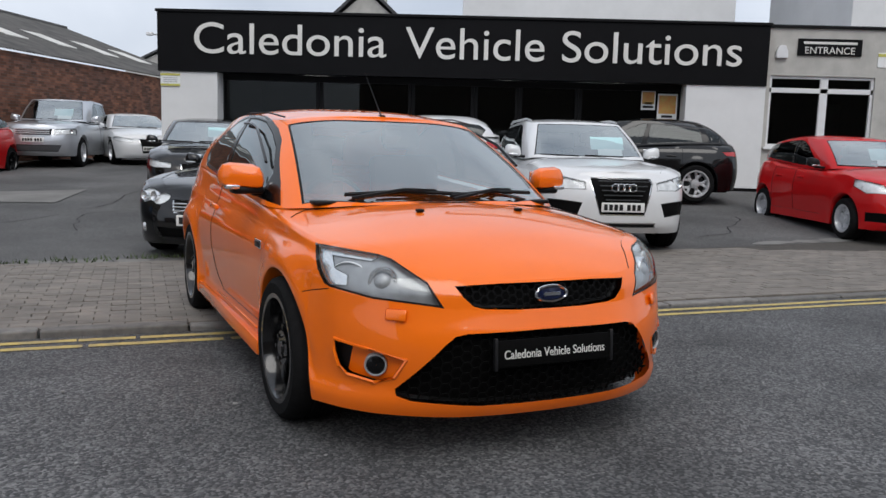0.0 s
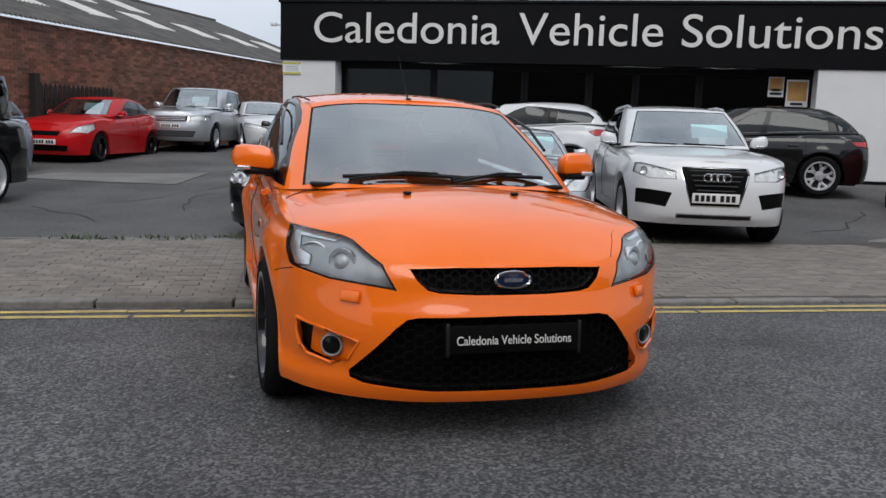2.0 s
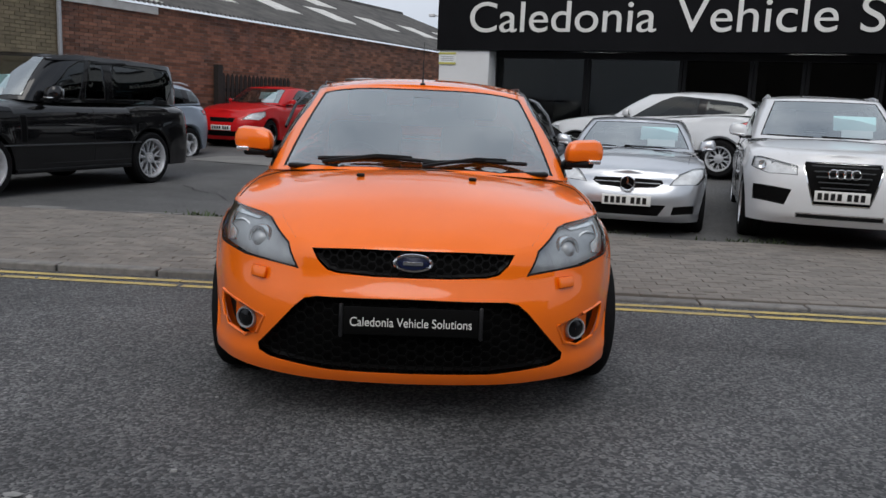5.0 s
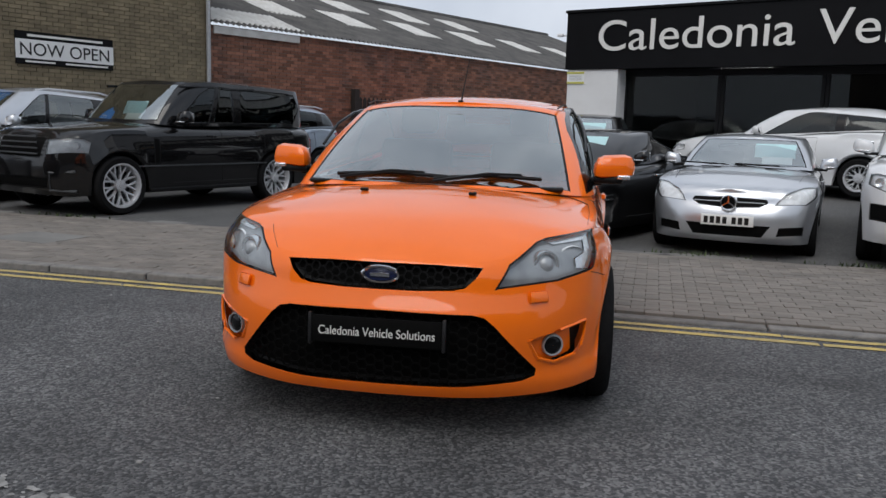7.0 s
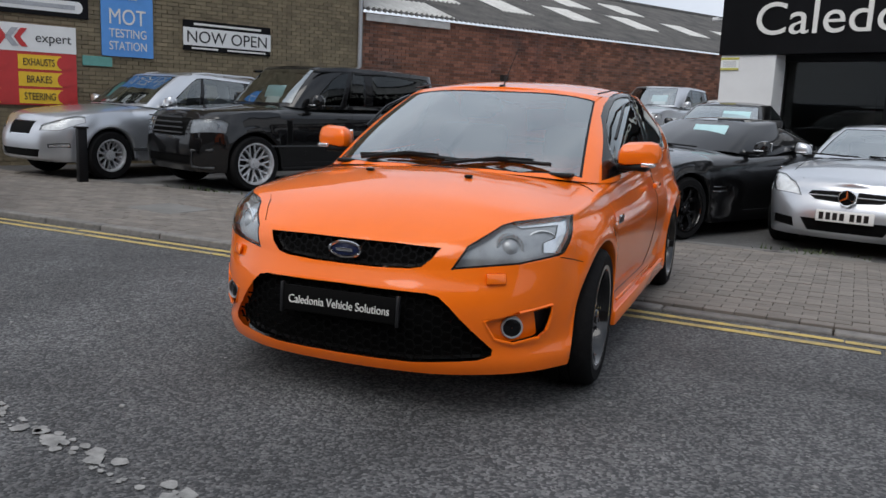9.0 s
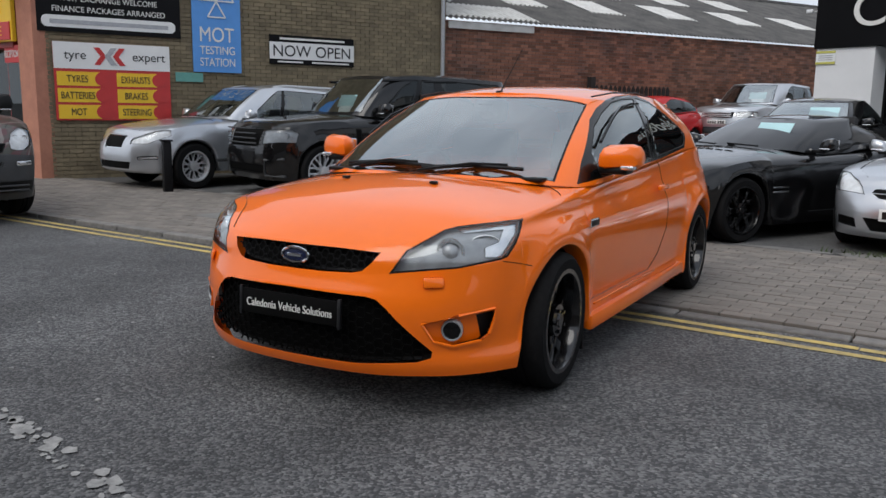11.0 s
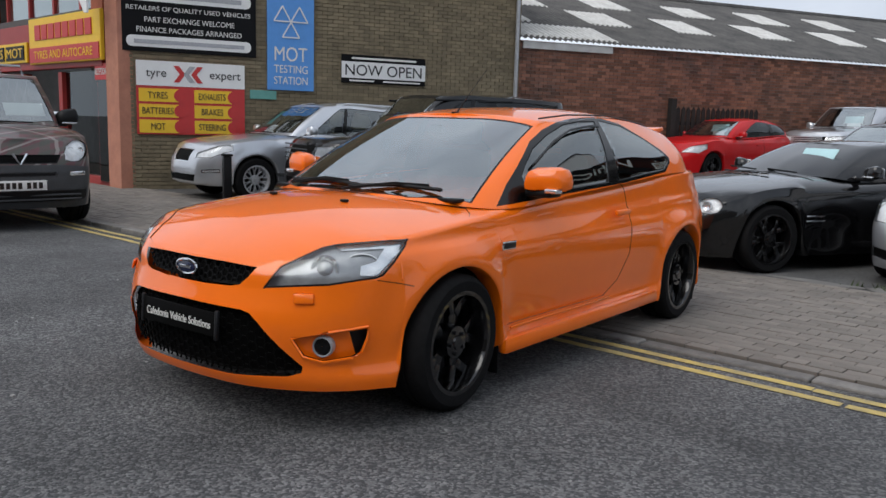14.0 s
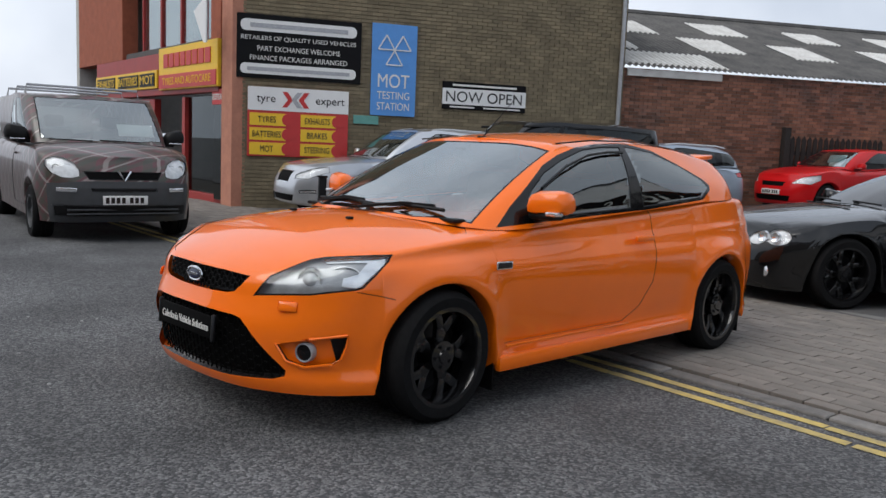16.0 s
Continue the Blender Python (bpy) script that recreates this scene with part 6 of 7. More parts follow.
def vehicle(name, at, P, colour, label, face, category="car", pillars=(0.56,), rear=(), trim=None, glass=None, side_glass=None, mirror_mat=None, plate=None, card=None, rimlabel="", t0=0.36, t1=0.74, steer=0):
    fill(P)
    car = thing(name, at, label, category)
    body = skin(P)
    for nm, pts, way, mt, edge, sink, both in face:
        for s in ((1, -1) if both else (1,)):
            q = [(x, s * y, z) for x, y, z in pts]
            g = carve(body, q, (way[0], way[1] * s, way[2]))
            if not len(g.faces):
                g.free()
                continue
            if mt in (LENS, DARKLENS):
                inner = moved(g.copy(), (-0.03 * way[0], -0.03 * s * way[1], 0))
                o = part(nm, rimmed(g, 0.006, 0, 1), [mt, edge], car, "clear headlight")
                part("lamp_housing", inner, LAMPBRIGHT, o)
                c = sum((Vector(p) for p in q), Vector()) / len(q)
                for dy, rad in ((-0.05, 0.05), (0.055, 0.045)):
                    r = lathe([(0.001, 0.0), (rad * 0.7, 0.006), (rad, 0.02), (rad * 1.02, -0.02)], 16, "x")
                    r.transform(pose(c.x - 0.02 * way[0] - 0.4 * abs(dy) * (1 if dy > 0 else -1), c.y + s * dy * 1.2, c.z, 0, 0, s * 25))
                    part("reflector", r, LAMPIN, o)
            else:
                o = part(nm, rimmed(moved(g, (-sink * way[0], -sink * s * way[1], 0)), 0.014, 0.0, 1), [mt, edge], car)
    for s in (1, -1):
        xs = [P["ws"] - 0.30] + list(P.get("doors", ()))
        for a, b in zip(xs, xs[1:]):
            q = [(a, s, P["belt"] - 0.03), (a, s, P["low"] + 0.12), (b, s, P["low"] + 0.12), (b, s, P["belt"] - 0.01)]
            g = carve(body, q, (0, s, 0))
            if len(g.faces):
                d = part("door", rimmed(g, 0.004, -0.005, 1), [colour, SEAL], car)
                part("door_handle", box(0.17, 0.026, 0.03, (b + 0.2, s * (P["hw"] - 0.012), P["belt"] - 0.16), 0.01), P.get("handle", colour), d)
            else:
                g.free()
    hood = [(P["fo"] - 0.16, 0, 1), (P["fo"] - 0.22, 0.55 * P["hw"], 1), (P["fo"] - 0.5, 0.74 * P["hw"], 1), (P["ws"] + 0.1, 0.80 * P["hw"], 1), (P["ws"] + 0.06, 0, 1)]
    hood = hood + [(x, -y, z) for x, y, z in hood[-2:0:-1]]
    g = carve(body, hood, (0.1, 0, 1))
    if len(g.faces):
        part("bonnet", rimmed(g, 0.004, -0.005, 1), [colour, SEAL], car)
    part("body", body, colour, car)
    top = cabin(P)
    cb, cr = P["cab_base"], P["cab_roof"]
    f = lambda i, v, sc=1.0: (cb[i][0] + (cr[i][0] - cb[i][0]) * v, (cb[i][1] + (cr[i][1] - cb[i][1]) * v) * sc, cb[i][2] + (cr[i][2] - cb[i][2]) * v)
    ws = [f(0, 0.04), f(1, 0.04), f(2, 0.05, 0.97), f(2, 0.93, 0.97), f(1, 0.93), f(0, 0.94)]
    ws = ws + [(x, -y, z) for x, y, z in ws[-2:0:-1] if y > 1e-6]
    n = (Vector(cr[0]) - Vector(cb[0]))
    g = carve(top, ws, (n.z, 0, -n.x))
    part("windscreen", rimmed(g, 0.014, -0.003, 1), [glass or SCREEN, SEAL], car)
    ts = list(np.linspace(t0, t1, 9))
    dlo = [along(P, 0.06, ts[0])] + [along(P, v, t) for v, t in zip((0.72, 0.88, 0.9, 0.9, 0.9, 0.9, 0.88), ts[1:8])] + [along(P, P.get("kick", 0.35), ts[8]), along(P, 0.08, ts[7]), along(P, 0.06, ts[3])]
    for s in (1, -1):
        q = [(x, s * y, z) for x, y, z in dlo]
        panel = carve(top, q, (0, s, 0.25))
        panes = []
        cuts = [t0 - 0.1] + list(pillars) + [t1 + 0.15]
        for a, b in zip(cuts, cuts[1:]):
            p0, p1, p2, p3 = along(P, -0.1, a + 0.008), along(P, 1.1, a + 0.008), along(P, 1.1, b - 0.008), along(P, -0.1, b - 0.008)
            panes.append(carve(panel, [(p[0], s * p[1], p[2]) for p in (p0, p1, p2, p3)], (0, s, 0.25)))
        holder = part("window_surround", panel, P.get("surround", GLOSSBLACK), car)
        for g in panes:
            if len(g.faces):
                part("side_window", rimmed(g, 0.012, -0.003, 1), [side_glass or DARKGLASS, P.get("surround", GLOSSBLACK)], holder)
            else:
                g.free()
    rgp = [f(-1, 0.1), f(-2, 0.1), f(-3, 0.14, 0.9), f(-3, 0.84, 0.9), f(-2, 0.86), f(-1, 0.86)]
    rgp = rgp + [(x, -y, z) for x, y, z in rgp[-2:0:-1] if y > 1e-6]
    part("rear_window", rimmed(carve(top, rgp, (-1, 0, 0.4)), 0.012, -0.003, 1), [DARKGLASS, SEAL], car)
    part("roof", top, colour, car)
    mirror(car, P, P["ws"] - 0.42, P["belt"] + 0.02, mirror_mat or colour, 0.09, P.get("mirror", 1.0))
    seats(car, P, P["ws"] - 0.85)
    part("under_tray", box(P["wb"] + P["fo"] + P["ro"] - 0.5, 1.5 * P["hw"], 0.1, (-P["wb"] / 2 + (P["fo"] - P["ro"]) / 2, 0, P["low"] - 0.02), 0.02), SEAL, car, "black underside")
    for x in (0.0, -P["wb"]):
        for s in (1, -1):
            part("wheel_housing", box(2 * P["arch"] + 0.02, 0.34, P["arch"] + 0.06, (x, s * (P["hw"] - 0.36), P["r"] * 0.95), 0.08), SEAL, car, "dark wheel housing")
    wheels(car, P, rimlabel, steer)
    if plate:
        number_plate(car, *plate)
    if card:
        cards(car, *card)
    for k in range(2):
        y0 = 0.45 * P["hw"] - k * 0.6
        part("wiper", tube([(P["ws"] + 0.02, y0, P["cowl"] + 0.03), (P["ws"] - 0.06, y0 - 0.5, P["cowl"] + 0.04)], 0.009, 5), SEAL, car, "black wiper")
    for nm, bmx, mt, lb in rear:
        part(nm, bmx(), mt, car, lb)
    return car


def lens3(x0, y0, z0, x1, y1, z1, h):
    """An upright lamp outline from an inner to an outer corner."""
    return [(x0, y0, z0), (x0 - 0.03, y0 + 0.01, z0 + h * 0.8), (x1 + 0.1, y1 - 0.05, z1 + h), (x1, y1, z1 + h * 0.9), (x1, y1 + 0.01, z1), ((x0 + x1) / 2 + 0.03, (y0 + y1) / 2 + 0.03, min(z0, z1) - 0.01)]


def twin(c1, w1, h1, c2, w2, h2):
    """The joined outline of two round lamps side by side."""
    a, b = Vector(c1), Vector(c2)
    e = b - a
    n = Vector((e.x, e.y, 0))
    far = n.length
    n.normalize()
    up, dn = [], []
    for k in range(21):
        u = -w1 + 0.001 + (far + w1 + w2 - 0.002) * k / 20
        ends = [(c.z + q * h * math.sqrt(max(0, 1 - ((u - m) / w) ** 2))) for c, m, w, h in ((a, 0, w1, h1), (b, far, w2, h2)) if abs(u - m) < w for q in (1, -1)]
        up.append((a.x + n.x * u, a.y + n.y * u, max(ends)))
        dn.append((a.x + n.x * u, a.y + n.y * u, min(ends)))
    return up + dn[::-1]


DIAG, AHEAD = (0.75, 0.6, 0.2), (1, 0, 0)


def strip(pts, r, n=6):
    return lambda: tube(pts, r, n)


def block(sx, sy, sz, at, bevel=0.01, rot=None):
    return lambda: box(sx, sy, sz, at, bevel, rot)


# white sport utility
P = dict(wb=2.81, fo=0.87, ro=0.95, hw=0.94, H=1.65, r=0.365, rim_r=0.24, nose=0.93, cowl=1.10, belt=1.08, belt_r=1.13, low=0.25, ws=-0.5, hd=-1.25, rr=-3.35, rg=-3.6, yr=0.60, edge=1.585, drop=-0.06,
         style="seven", alloy=ALLOY, doors=(-1.75, -2.6), mirror=1.15)
g = [(0.9, 0.36, 0.90), (0.9, 0.38, 0.84), (0.9, 0.27, 0.46), (0.9, -0.27, 0.46), (0.9, -0.38, 0.84), (0.9, -0.36, 0.90)]
vehicle("sport_utility", stand(1.82, 10.75, -82), P, WHITEP, "white sport utility with a tall black chrome-edged grille", [
    ("grille", g, AHEAD, GRILLE, CHROME, 0.01, False),
    ("headlight", lens3(0.82, 0.44, 0.76, 0.5, 0.88, 0.82, 0.12), DIAG, LENS, SEAL, 0, True),
    ("side_intake", [(0.8, 0.45, 0.60), (0.6, 0.86, 0.64), (0.6, 0.87, 0.48), (0.8, 0.52, 0.44)], DIAG, GRILLE, SEAL, 0.015, True),
    ("sump_vent", [(0.9, 0.42, 0.38), (0.9, 0.42, 0.32), (0.9, -0.42, 0.32), (0.9, -0.42, 0.38)], AHEAD, SEAL, CHROME, 0.005, False)],
    plate=(0.885, 0.56), card=(-0.75, 0.3, 1.14, -30), pillars=(0.5, 0.63), mirror_mat=WHITEP, rimlabel="silver alloy rim", category="car",
    rear=[("roof_rail", strip([(-1.5, s * 0.625, 1.60), (-1.8, s * 0.63, 1.63), (-2.9, s * 0.61, 1.61), (-3.1, s * 0.60, 1.575)], 0.018), ALLOY, "silver roof rail") for s in (1, -1)]
    + [("emblem", (lambda k=k: tube([(0.895, -0.105 + 0.07 * k + 0.045 * math.cos(a), 0.79 + 0.045 * math.sin(a)) for a in np.linspace(0, 6.284, 21)], 0.007, 5)), CHROME, "chrome ring emblem") for k in range(4)]
    + [("grille_slat", block(0.012, 0.62 - 0.05 * k, 0.012, (0.875, 0, 0.86 - 0.055 * k), 0.003), GREYTRIM, "dark grille slat") for k in range(5)])

# silver roadster
P = dict(wb=2.43, fo=0.78, ro=0.87, hw=0.865, H=1.29, r=0.315, rim_r=0.22, nose=0.64, cowl=0.90, belt=0.88, belt_r=0.92, low=0.17, ws=-0.62, hd=-1.27, rr=-2.1, rg=-2.55, yr=0.53, edge=1.245, drop=-0.07,
         style="ten", alloy=ALLOY, doors=(-1.75,))
vehicle("roadster", stand(-0.32, 10.35, -79), P, SILVER, "silver two-seat roadster with a round grille emblem", [
    ("grille", [(0.8, 0.07, 0.635), (0.8, 0.36, 0.625), (0.8, 0.38, 0.59), (0.8, 0.30, 0.545), (0.8, 0.07, 0.53)], AHEAD, GRILLE, SEAL, 0.006, True),
    ("headlight", [(0.66, 0.42, 0.56), (0.5, 0.5, 0.67), (0.32, 0.66, 0.735), (0.18, 0.80, 0.74), (0.3, 0.83, 0.66), (0.5, 0.72, 0.57)], (0.72, 0.6, 0.3), LENS, SEAL, 0, True),
    ("lower_intake", [(0.8, 0.42, 0.36), (0.8, 0.34, 0.24), (0.8, -0.34, 0.24), (0.8, -0.42, 0.36)], AHEAD, GRILLE, SEAL, 0.02, False),
    ("side_intake", [(0.7, 0.48, 0.34), (0.55, 0.74, 0.36), (0.55, 0.74, 0.27), (0.7, 0.46, 0.25)], DIAG, GRILLE, SEAL, 0.015, True)],
    plate=(0.805, 0.40), card=(-0.95, 0.3, 0.94, -35), pillars=(), rimlabel="silver alloy rim", t0=0.4, t1=0.66,
    rear=[("emblem", (lambda: tube([(0.80, 0.075 * math.cos(a), 0.585 + 0.075 * math.sin(a)) for a in np.linspace(0, 6.284, 25)], 0.008, 6)), CHROME, "round chrome emblem"),
          ("emblem_disc", (lambda: moved(lathe([(0.001, 0.0), (0.07, 0.0)], 24, "x"), (0.792, 0, 0.585))), GRILLE, "dark emblem disc")]
    + [("emblem_spoke", (lambda a=a: tube([(0.80, 0, 0.585), (0.80, 0.07 * math.sin(a), 0.585 + 0.07 * math.cos(a))], [0.012, 0.005], 4)), CHROME, "chrome emblem spoke") for a in (0, 2.094, 4.189)]
    + [("grille_slat", block(0.012, 0.27, 0.009, (0.755, s * 0.215, 0.588), 0.003), SILVER, "silver grille slat") for s in (1, -1)]
    + [("bonnet_vent", block(0.03, 0.22, 0.012, (-0.42, s * 0.35, 0.902), 0.005), SEAL, "black bonnet vent") for s in (1, -1)])

# black grand tourer beside it
P = dict(wb=2.56, fo=0.84, ro=1.05, hw=0.91, H=1.30, r=0.335, rim_r=0.245, nose=0.66, cowl=0.93, belt=0.90, belt_r=0.95, low=0.16, ws=-0.72, hd=-1.42, rr=-2.35, rg=-2.95, yr=0.55, edge=1.255, drop=-0.06,
         style="five_y", alloy=BLACKALLOY, doors=(-1.95,), handle=CHROME)
vehicle("grand_tourer", stand(-2.49, 9.21, -95), P, BLACKP, "black two-seat grand tourer with black alloy wheels", [
    ("headlight", twin((0.74, 0.54, 0.640), 0.105, 0.075, (0.62, 0.70, 0.655), 0.125, 0.09), (0.75, 0.6, 0.25), LENS, SEAL, 0, True),
    ("grille", [(0.85, 0.36, 0.62), (0.85, 0.32, 0.49), (0.85, -0.32, 0.49), (0.85, -0.36, 0.62)], AHEAD, GRILLE, CHROME, 0.01, False),
    ("lower_intake", [(0.85, 0.5, 0.34), (0.85, 0.45, 0.24), (0.85, -0.45, 0.24), (0.85, -0.5, 0.34)], AHEAD, GRILLE, SEAL, 0.02, False)],
    plate=(0.865, 0.42), card=(-1.02, 0.25, 0.97, -35), pillars=(), rimlabel="black alloy rim", t0=0.4, t1=0.68, mirror_mat=BLACKP, side_glass=CLEARGLASS,
    rear=[("grille_slat", block(0.015, 0.62, 0.016, (0.845, 0, 0.51 + 0.035 * k), 0.004), CHROME, "chrome grille slat") for k in range(3)]
    + [("wing_vent", block(0.24, 0.008, 0.016, (-0.52, s * 0.905, 0.50 + 0.05 * k), 0.004), CHROME, "chrome wing vent strip") for k in range(2) for s in (1, -1)]
    + [("fog_lamp", (lambda s=s: moved(lathe([(0.001, 0.01), (0.04, 0.008), (0.05, 0.0)], 16, "x"), (0.70, s * 0.66, 0.33))), LAMPIN, "round fog lamp") for s in (1, -1)]
    + [("bonnet_vent", block(0.03, 0.10, 0.012, (-0.42, -0.3 + 0.14 * k, 0.935), 0.004), SEAL, "black bonnet vent") for k in range(5)])

# black coupe behind
P = dict(wb=2.71, fo=0.85, ro=1.05, hw=0.87, H=1.41, r=0.32, rim_r=0.22, nose=0.70, cowl=0.96, belt=0.93, belt_r=0.98, low=0.17, ws=-0.6, hd=-1.35, rr=-2.6, rg=-3.2, yr=0.54, edge=1.35, drop=-0.06,
         style="five", alloy=BLACKALLOY, doors=(-1.95,))
vehicle("coupe", stand(-4.2, 13.6, -75), P, BLACKP, "black coupe parked against the showroom", [
    ("headlight", lens3(0.72, 0.42, 0.58, 0.35, 0.82, 0.62, 0.10), DIAG, LENS, SEAL, 0, True),
    ("grille", [(0.85, 0.32, 0.66), (0.85, 0.30, 0.5), (0.85, -0.30, 0.5), (0.85, -0.32, 0.66)], AHEAD, GRILLE, CHROME, 0.01, False)],
    plate=(0.86, 0.42), card=(-0.9, 0.25, 1.0, -33), pillars=(0.6,))

# white three-door hatchback showing its tail
P = dict(wb=2.57, fo=0.85, ro=0.72, hw=0.88, H=1.45, r=0.315, rim_r=0.21, nose=0.70, cowl=0.98, belt=0.95, belt_r=1.06, low=0.18, ws=-0.5, hd=-1.2, rr=-2.95, rg=-3.22, yr=0.56, edge=1.385, drop=-0.08,
         style="fine", alloy=ALLOY, doors=(-1.9,), kick=0.5)
tail = -(P["wb"] + P["ro"])
vehicle("hatchback", stand(-2.5, 16.5, 177), P, WHITEP, "white three-door hatchback with red tail lamps", [
    ("tail_lamp", [(tail + 0.05, 0.5, 0.82), (tail + 0.25, 0.82, 0.86), (tail + 0.35, 0.86, 0.94), (tail + 0.2, 0.8, 0.99), (tail + 0.08, 0.55, 0.96)], (-0.7, 0.7, 0.1), REDLENS, SEAL, 0, True),
    ("headlight", lens3(0.72, 0.42, 0.58, 0.35, 0.84, 0.66, 0.10), DIAG, LENS, SEAL, 0, True)], pillars=(0.6,), rimlabel="silver alloy rim", t1=0.76)

# black five-door estate before the right pier
P = dict(wb=2.76, fo=0.80, ro=0.86, hw=0.90, H=1.50, r=0.335, rim_r=0.235, nose=0.74, cowl=1.0, belt=0.97, belt_r=1.05, low=0.2, ws=-0.55, hd=-1.3, rr=-3.1, rg=-3.45, yr=0.57, edge=1.43, drop=-0.09,
         style="five_y", alloy=ALLOY, doors=(-1.7, -2.5), kick=0.45)
tail = -(P["wb"] + P["ro"])
vehicle("estate_car", stand(1.50, 16.2, 177), P, BLACKP, "black five-door estate with silver alloys and red lamps", [
    ("tail_lamp", [(tail + 0.05, 0.5, 0.80), (tail + 0.3, 0.84, 0.84), (tail + 0.36, 0.88, 0.93), (tail + 0.06, 0.55, 0.94)], (-0.7, 0.7, 0.1), REDLENS, SEAL, 0, True)], pillars=(0.52, 0.66), rimlabel="silver five-spoke alloy rim", t1=0.78)

# small red five-door
P = dict(wb=2.49, fo=0.75, ro=0.66, hw=0.845, H=1.47, r=0.29, rim_r=0.19, nose=0.76, cowl=0.98, belt=0.96, belt_r=1.06, low=0.18, ws=-0.35, hd=-1.1, rr=-2.8, rg=-3.05, yr=0.55, edge=1.41, drop=-0.07,
         style="cap", alloy=ALLOY, doors=(-1.45, -2.15), kick=0.4)
vehicle("small_hatchback", stand(6.2, 11.95, -84), P, REDP, "small bright red five-door hatchback", [
    ("headlight", [(0.60, 0.42, 0.64), (0.42, 0.52, 0.76), (0.15, 0.78, 0.84), (0.2, 0.83, 0.76), (0.42, 0.76, 0.66)], (0.72, 0.6, 0.25), LENS, SEAL, 0, True),
    ("lower_intake", [(0.75, 0.40, 0.46), (0.75, 0.48, 0.26), (0.75, -0.48, 0.26), (0.75, -0.40, 0.46)], AHEAD, GRILLE, SEAL, 0.02, False),
    ("side_intake", [(0.62, 0.52, 0.40), (0.45, 0.78, 0.42), (0.45, 0.78, 0.30), (0.62, 0.56, 0.28)], DIAG, GRILLE, SEAL, 0.015, True)],
    plate=(0.765, 0.5), card=(-0.7, 0.2, 1.02, -30), pillars=(0.52, 0.66), rimlabel="silver wheel trim", mirror_mat=SEAL)

# black off-roader by the wall
P = dict(wb=2.88, fo=0.84, ro=1.05, hw=0.97, H=1.86, r=0.385, rim_r=0.285, nose=1.04, cowl=1.20, belt=1.18, belt_r=1.18, low=0.27, ws=-0.55, hd=-1.2, rr=-3.75, rg=-3.88, yr=0.70, edge=1.80, drop=-0.03,
         style="eleven", alloy=ALLOY, doors=(-1.75, -2.62), kick=0.5, mirror=1.3, tyre_w=0.26,
         plan=[(0.84, 0), (0.825, 0.45), (0.76, 0.72), (0.6, 0.88), (0.3, 0.955), (-0.1, 0.965), (-1.44, 0.97), (-2.9, 0.965), (-3.6, 0.94), (-3.85, 0.86), (-3.91, 0.5), (-3.93, 0)])
vehicle("off_roader", stand(-8.24, 7.15, -86), P, BLACKP, "large black off-roader with split-spoke alloy wheels", [
    ("grille", [(0.85, 0.50, 1.0), (0.85, 0.46, 0.74), (0.85, -0.46, 0.74), (0.85, -0.50, 1.0)], AHEAD, GRILLE, GREYTRIM, 0.01, False),
    ("headlight", [(0.8, 0.55, 0.78), (0.78, 0.56, 0.99), (0.5, 0.9, 0.99), (0.42, 0.94, 0.95), (0.45, 0.93, 0.80)], DIAG, DARKLENS, SEAL, 0, True),
    ("lower_intake", [(0.85, 0.6, 0.50), (0.85, 0.55, 0.36), (0.85, -0.55, 0.36), (0.85, -0.6, 0.50)], AHEAD, GRILLE, SEAL, 0.02, False),
    ("side_vent", [(-0.52, 0.97, 1.0), (-0.52, 0.97, 0.66), (-0.62, 0.97, 0.66), (-0.62, 0.97, 1.0)], (0, 1, 0), GRILLE, SEAL, 0.003, True)],
    card=(-0.75, 0.2, 1.24, -25), pillars=(0.47, 0.56), rimlabel="silver split-spoke alloy rim", t0=0.34, t1=0.71,
    rear=[("grille_slat", block(0.02, 0.92, 0.02, (0.85, 0, 0.78 + 0.07 * k), 0.005), GREYTRIM, "dark grille slat") for k in range(4)]
    + [("side_strip", block(2.4, 0.012, 0.02, (-1.45, s * 0.972, 0.62), 0.004), GREYTRIM, "thin grey side strip") for s in (1, -1)]
    + [("side_step", block(2.0, 0.12, 0.05, (-1.44, s * 0.92, 0.28), 0.015), SEAL, "black side step") for s in (1, -1)]
    + [("bumper_blade", strip([(0.62, s * 0.88, 0.58), (0.80, s * 0.62, 0.56), (0.78, s * 0.6, 0.34), (0.6, s * 0.88, 0.33)], 0.02), GREYTRIM, "grey bumper blade") for s in (1, -1)]
    + [("window_visor", strip([(-1.1 - 0.8 * k, s * 0.79, 1.72), (-1.75 - 0.8 * k, s * 0.78, 1.74)], 0.02), GLOSSBLACK, "smoked window visor") for k in range(2) for s in (1, -1)])

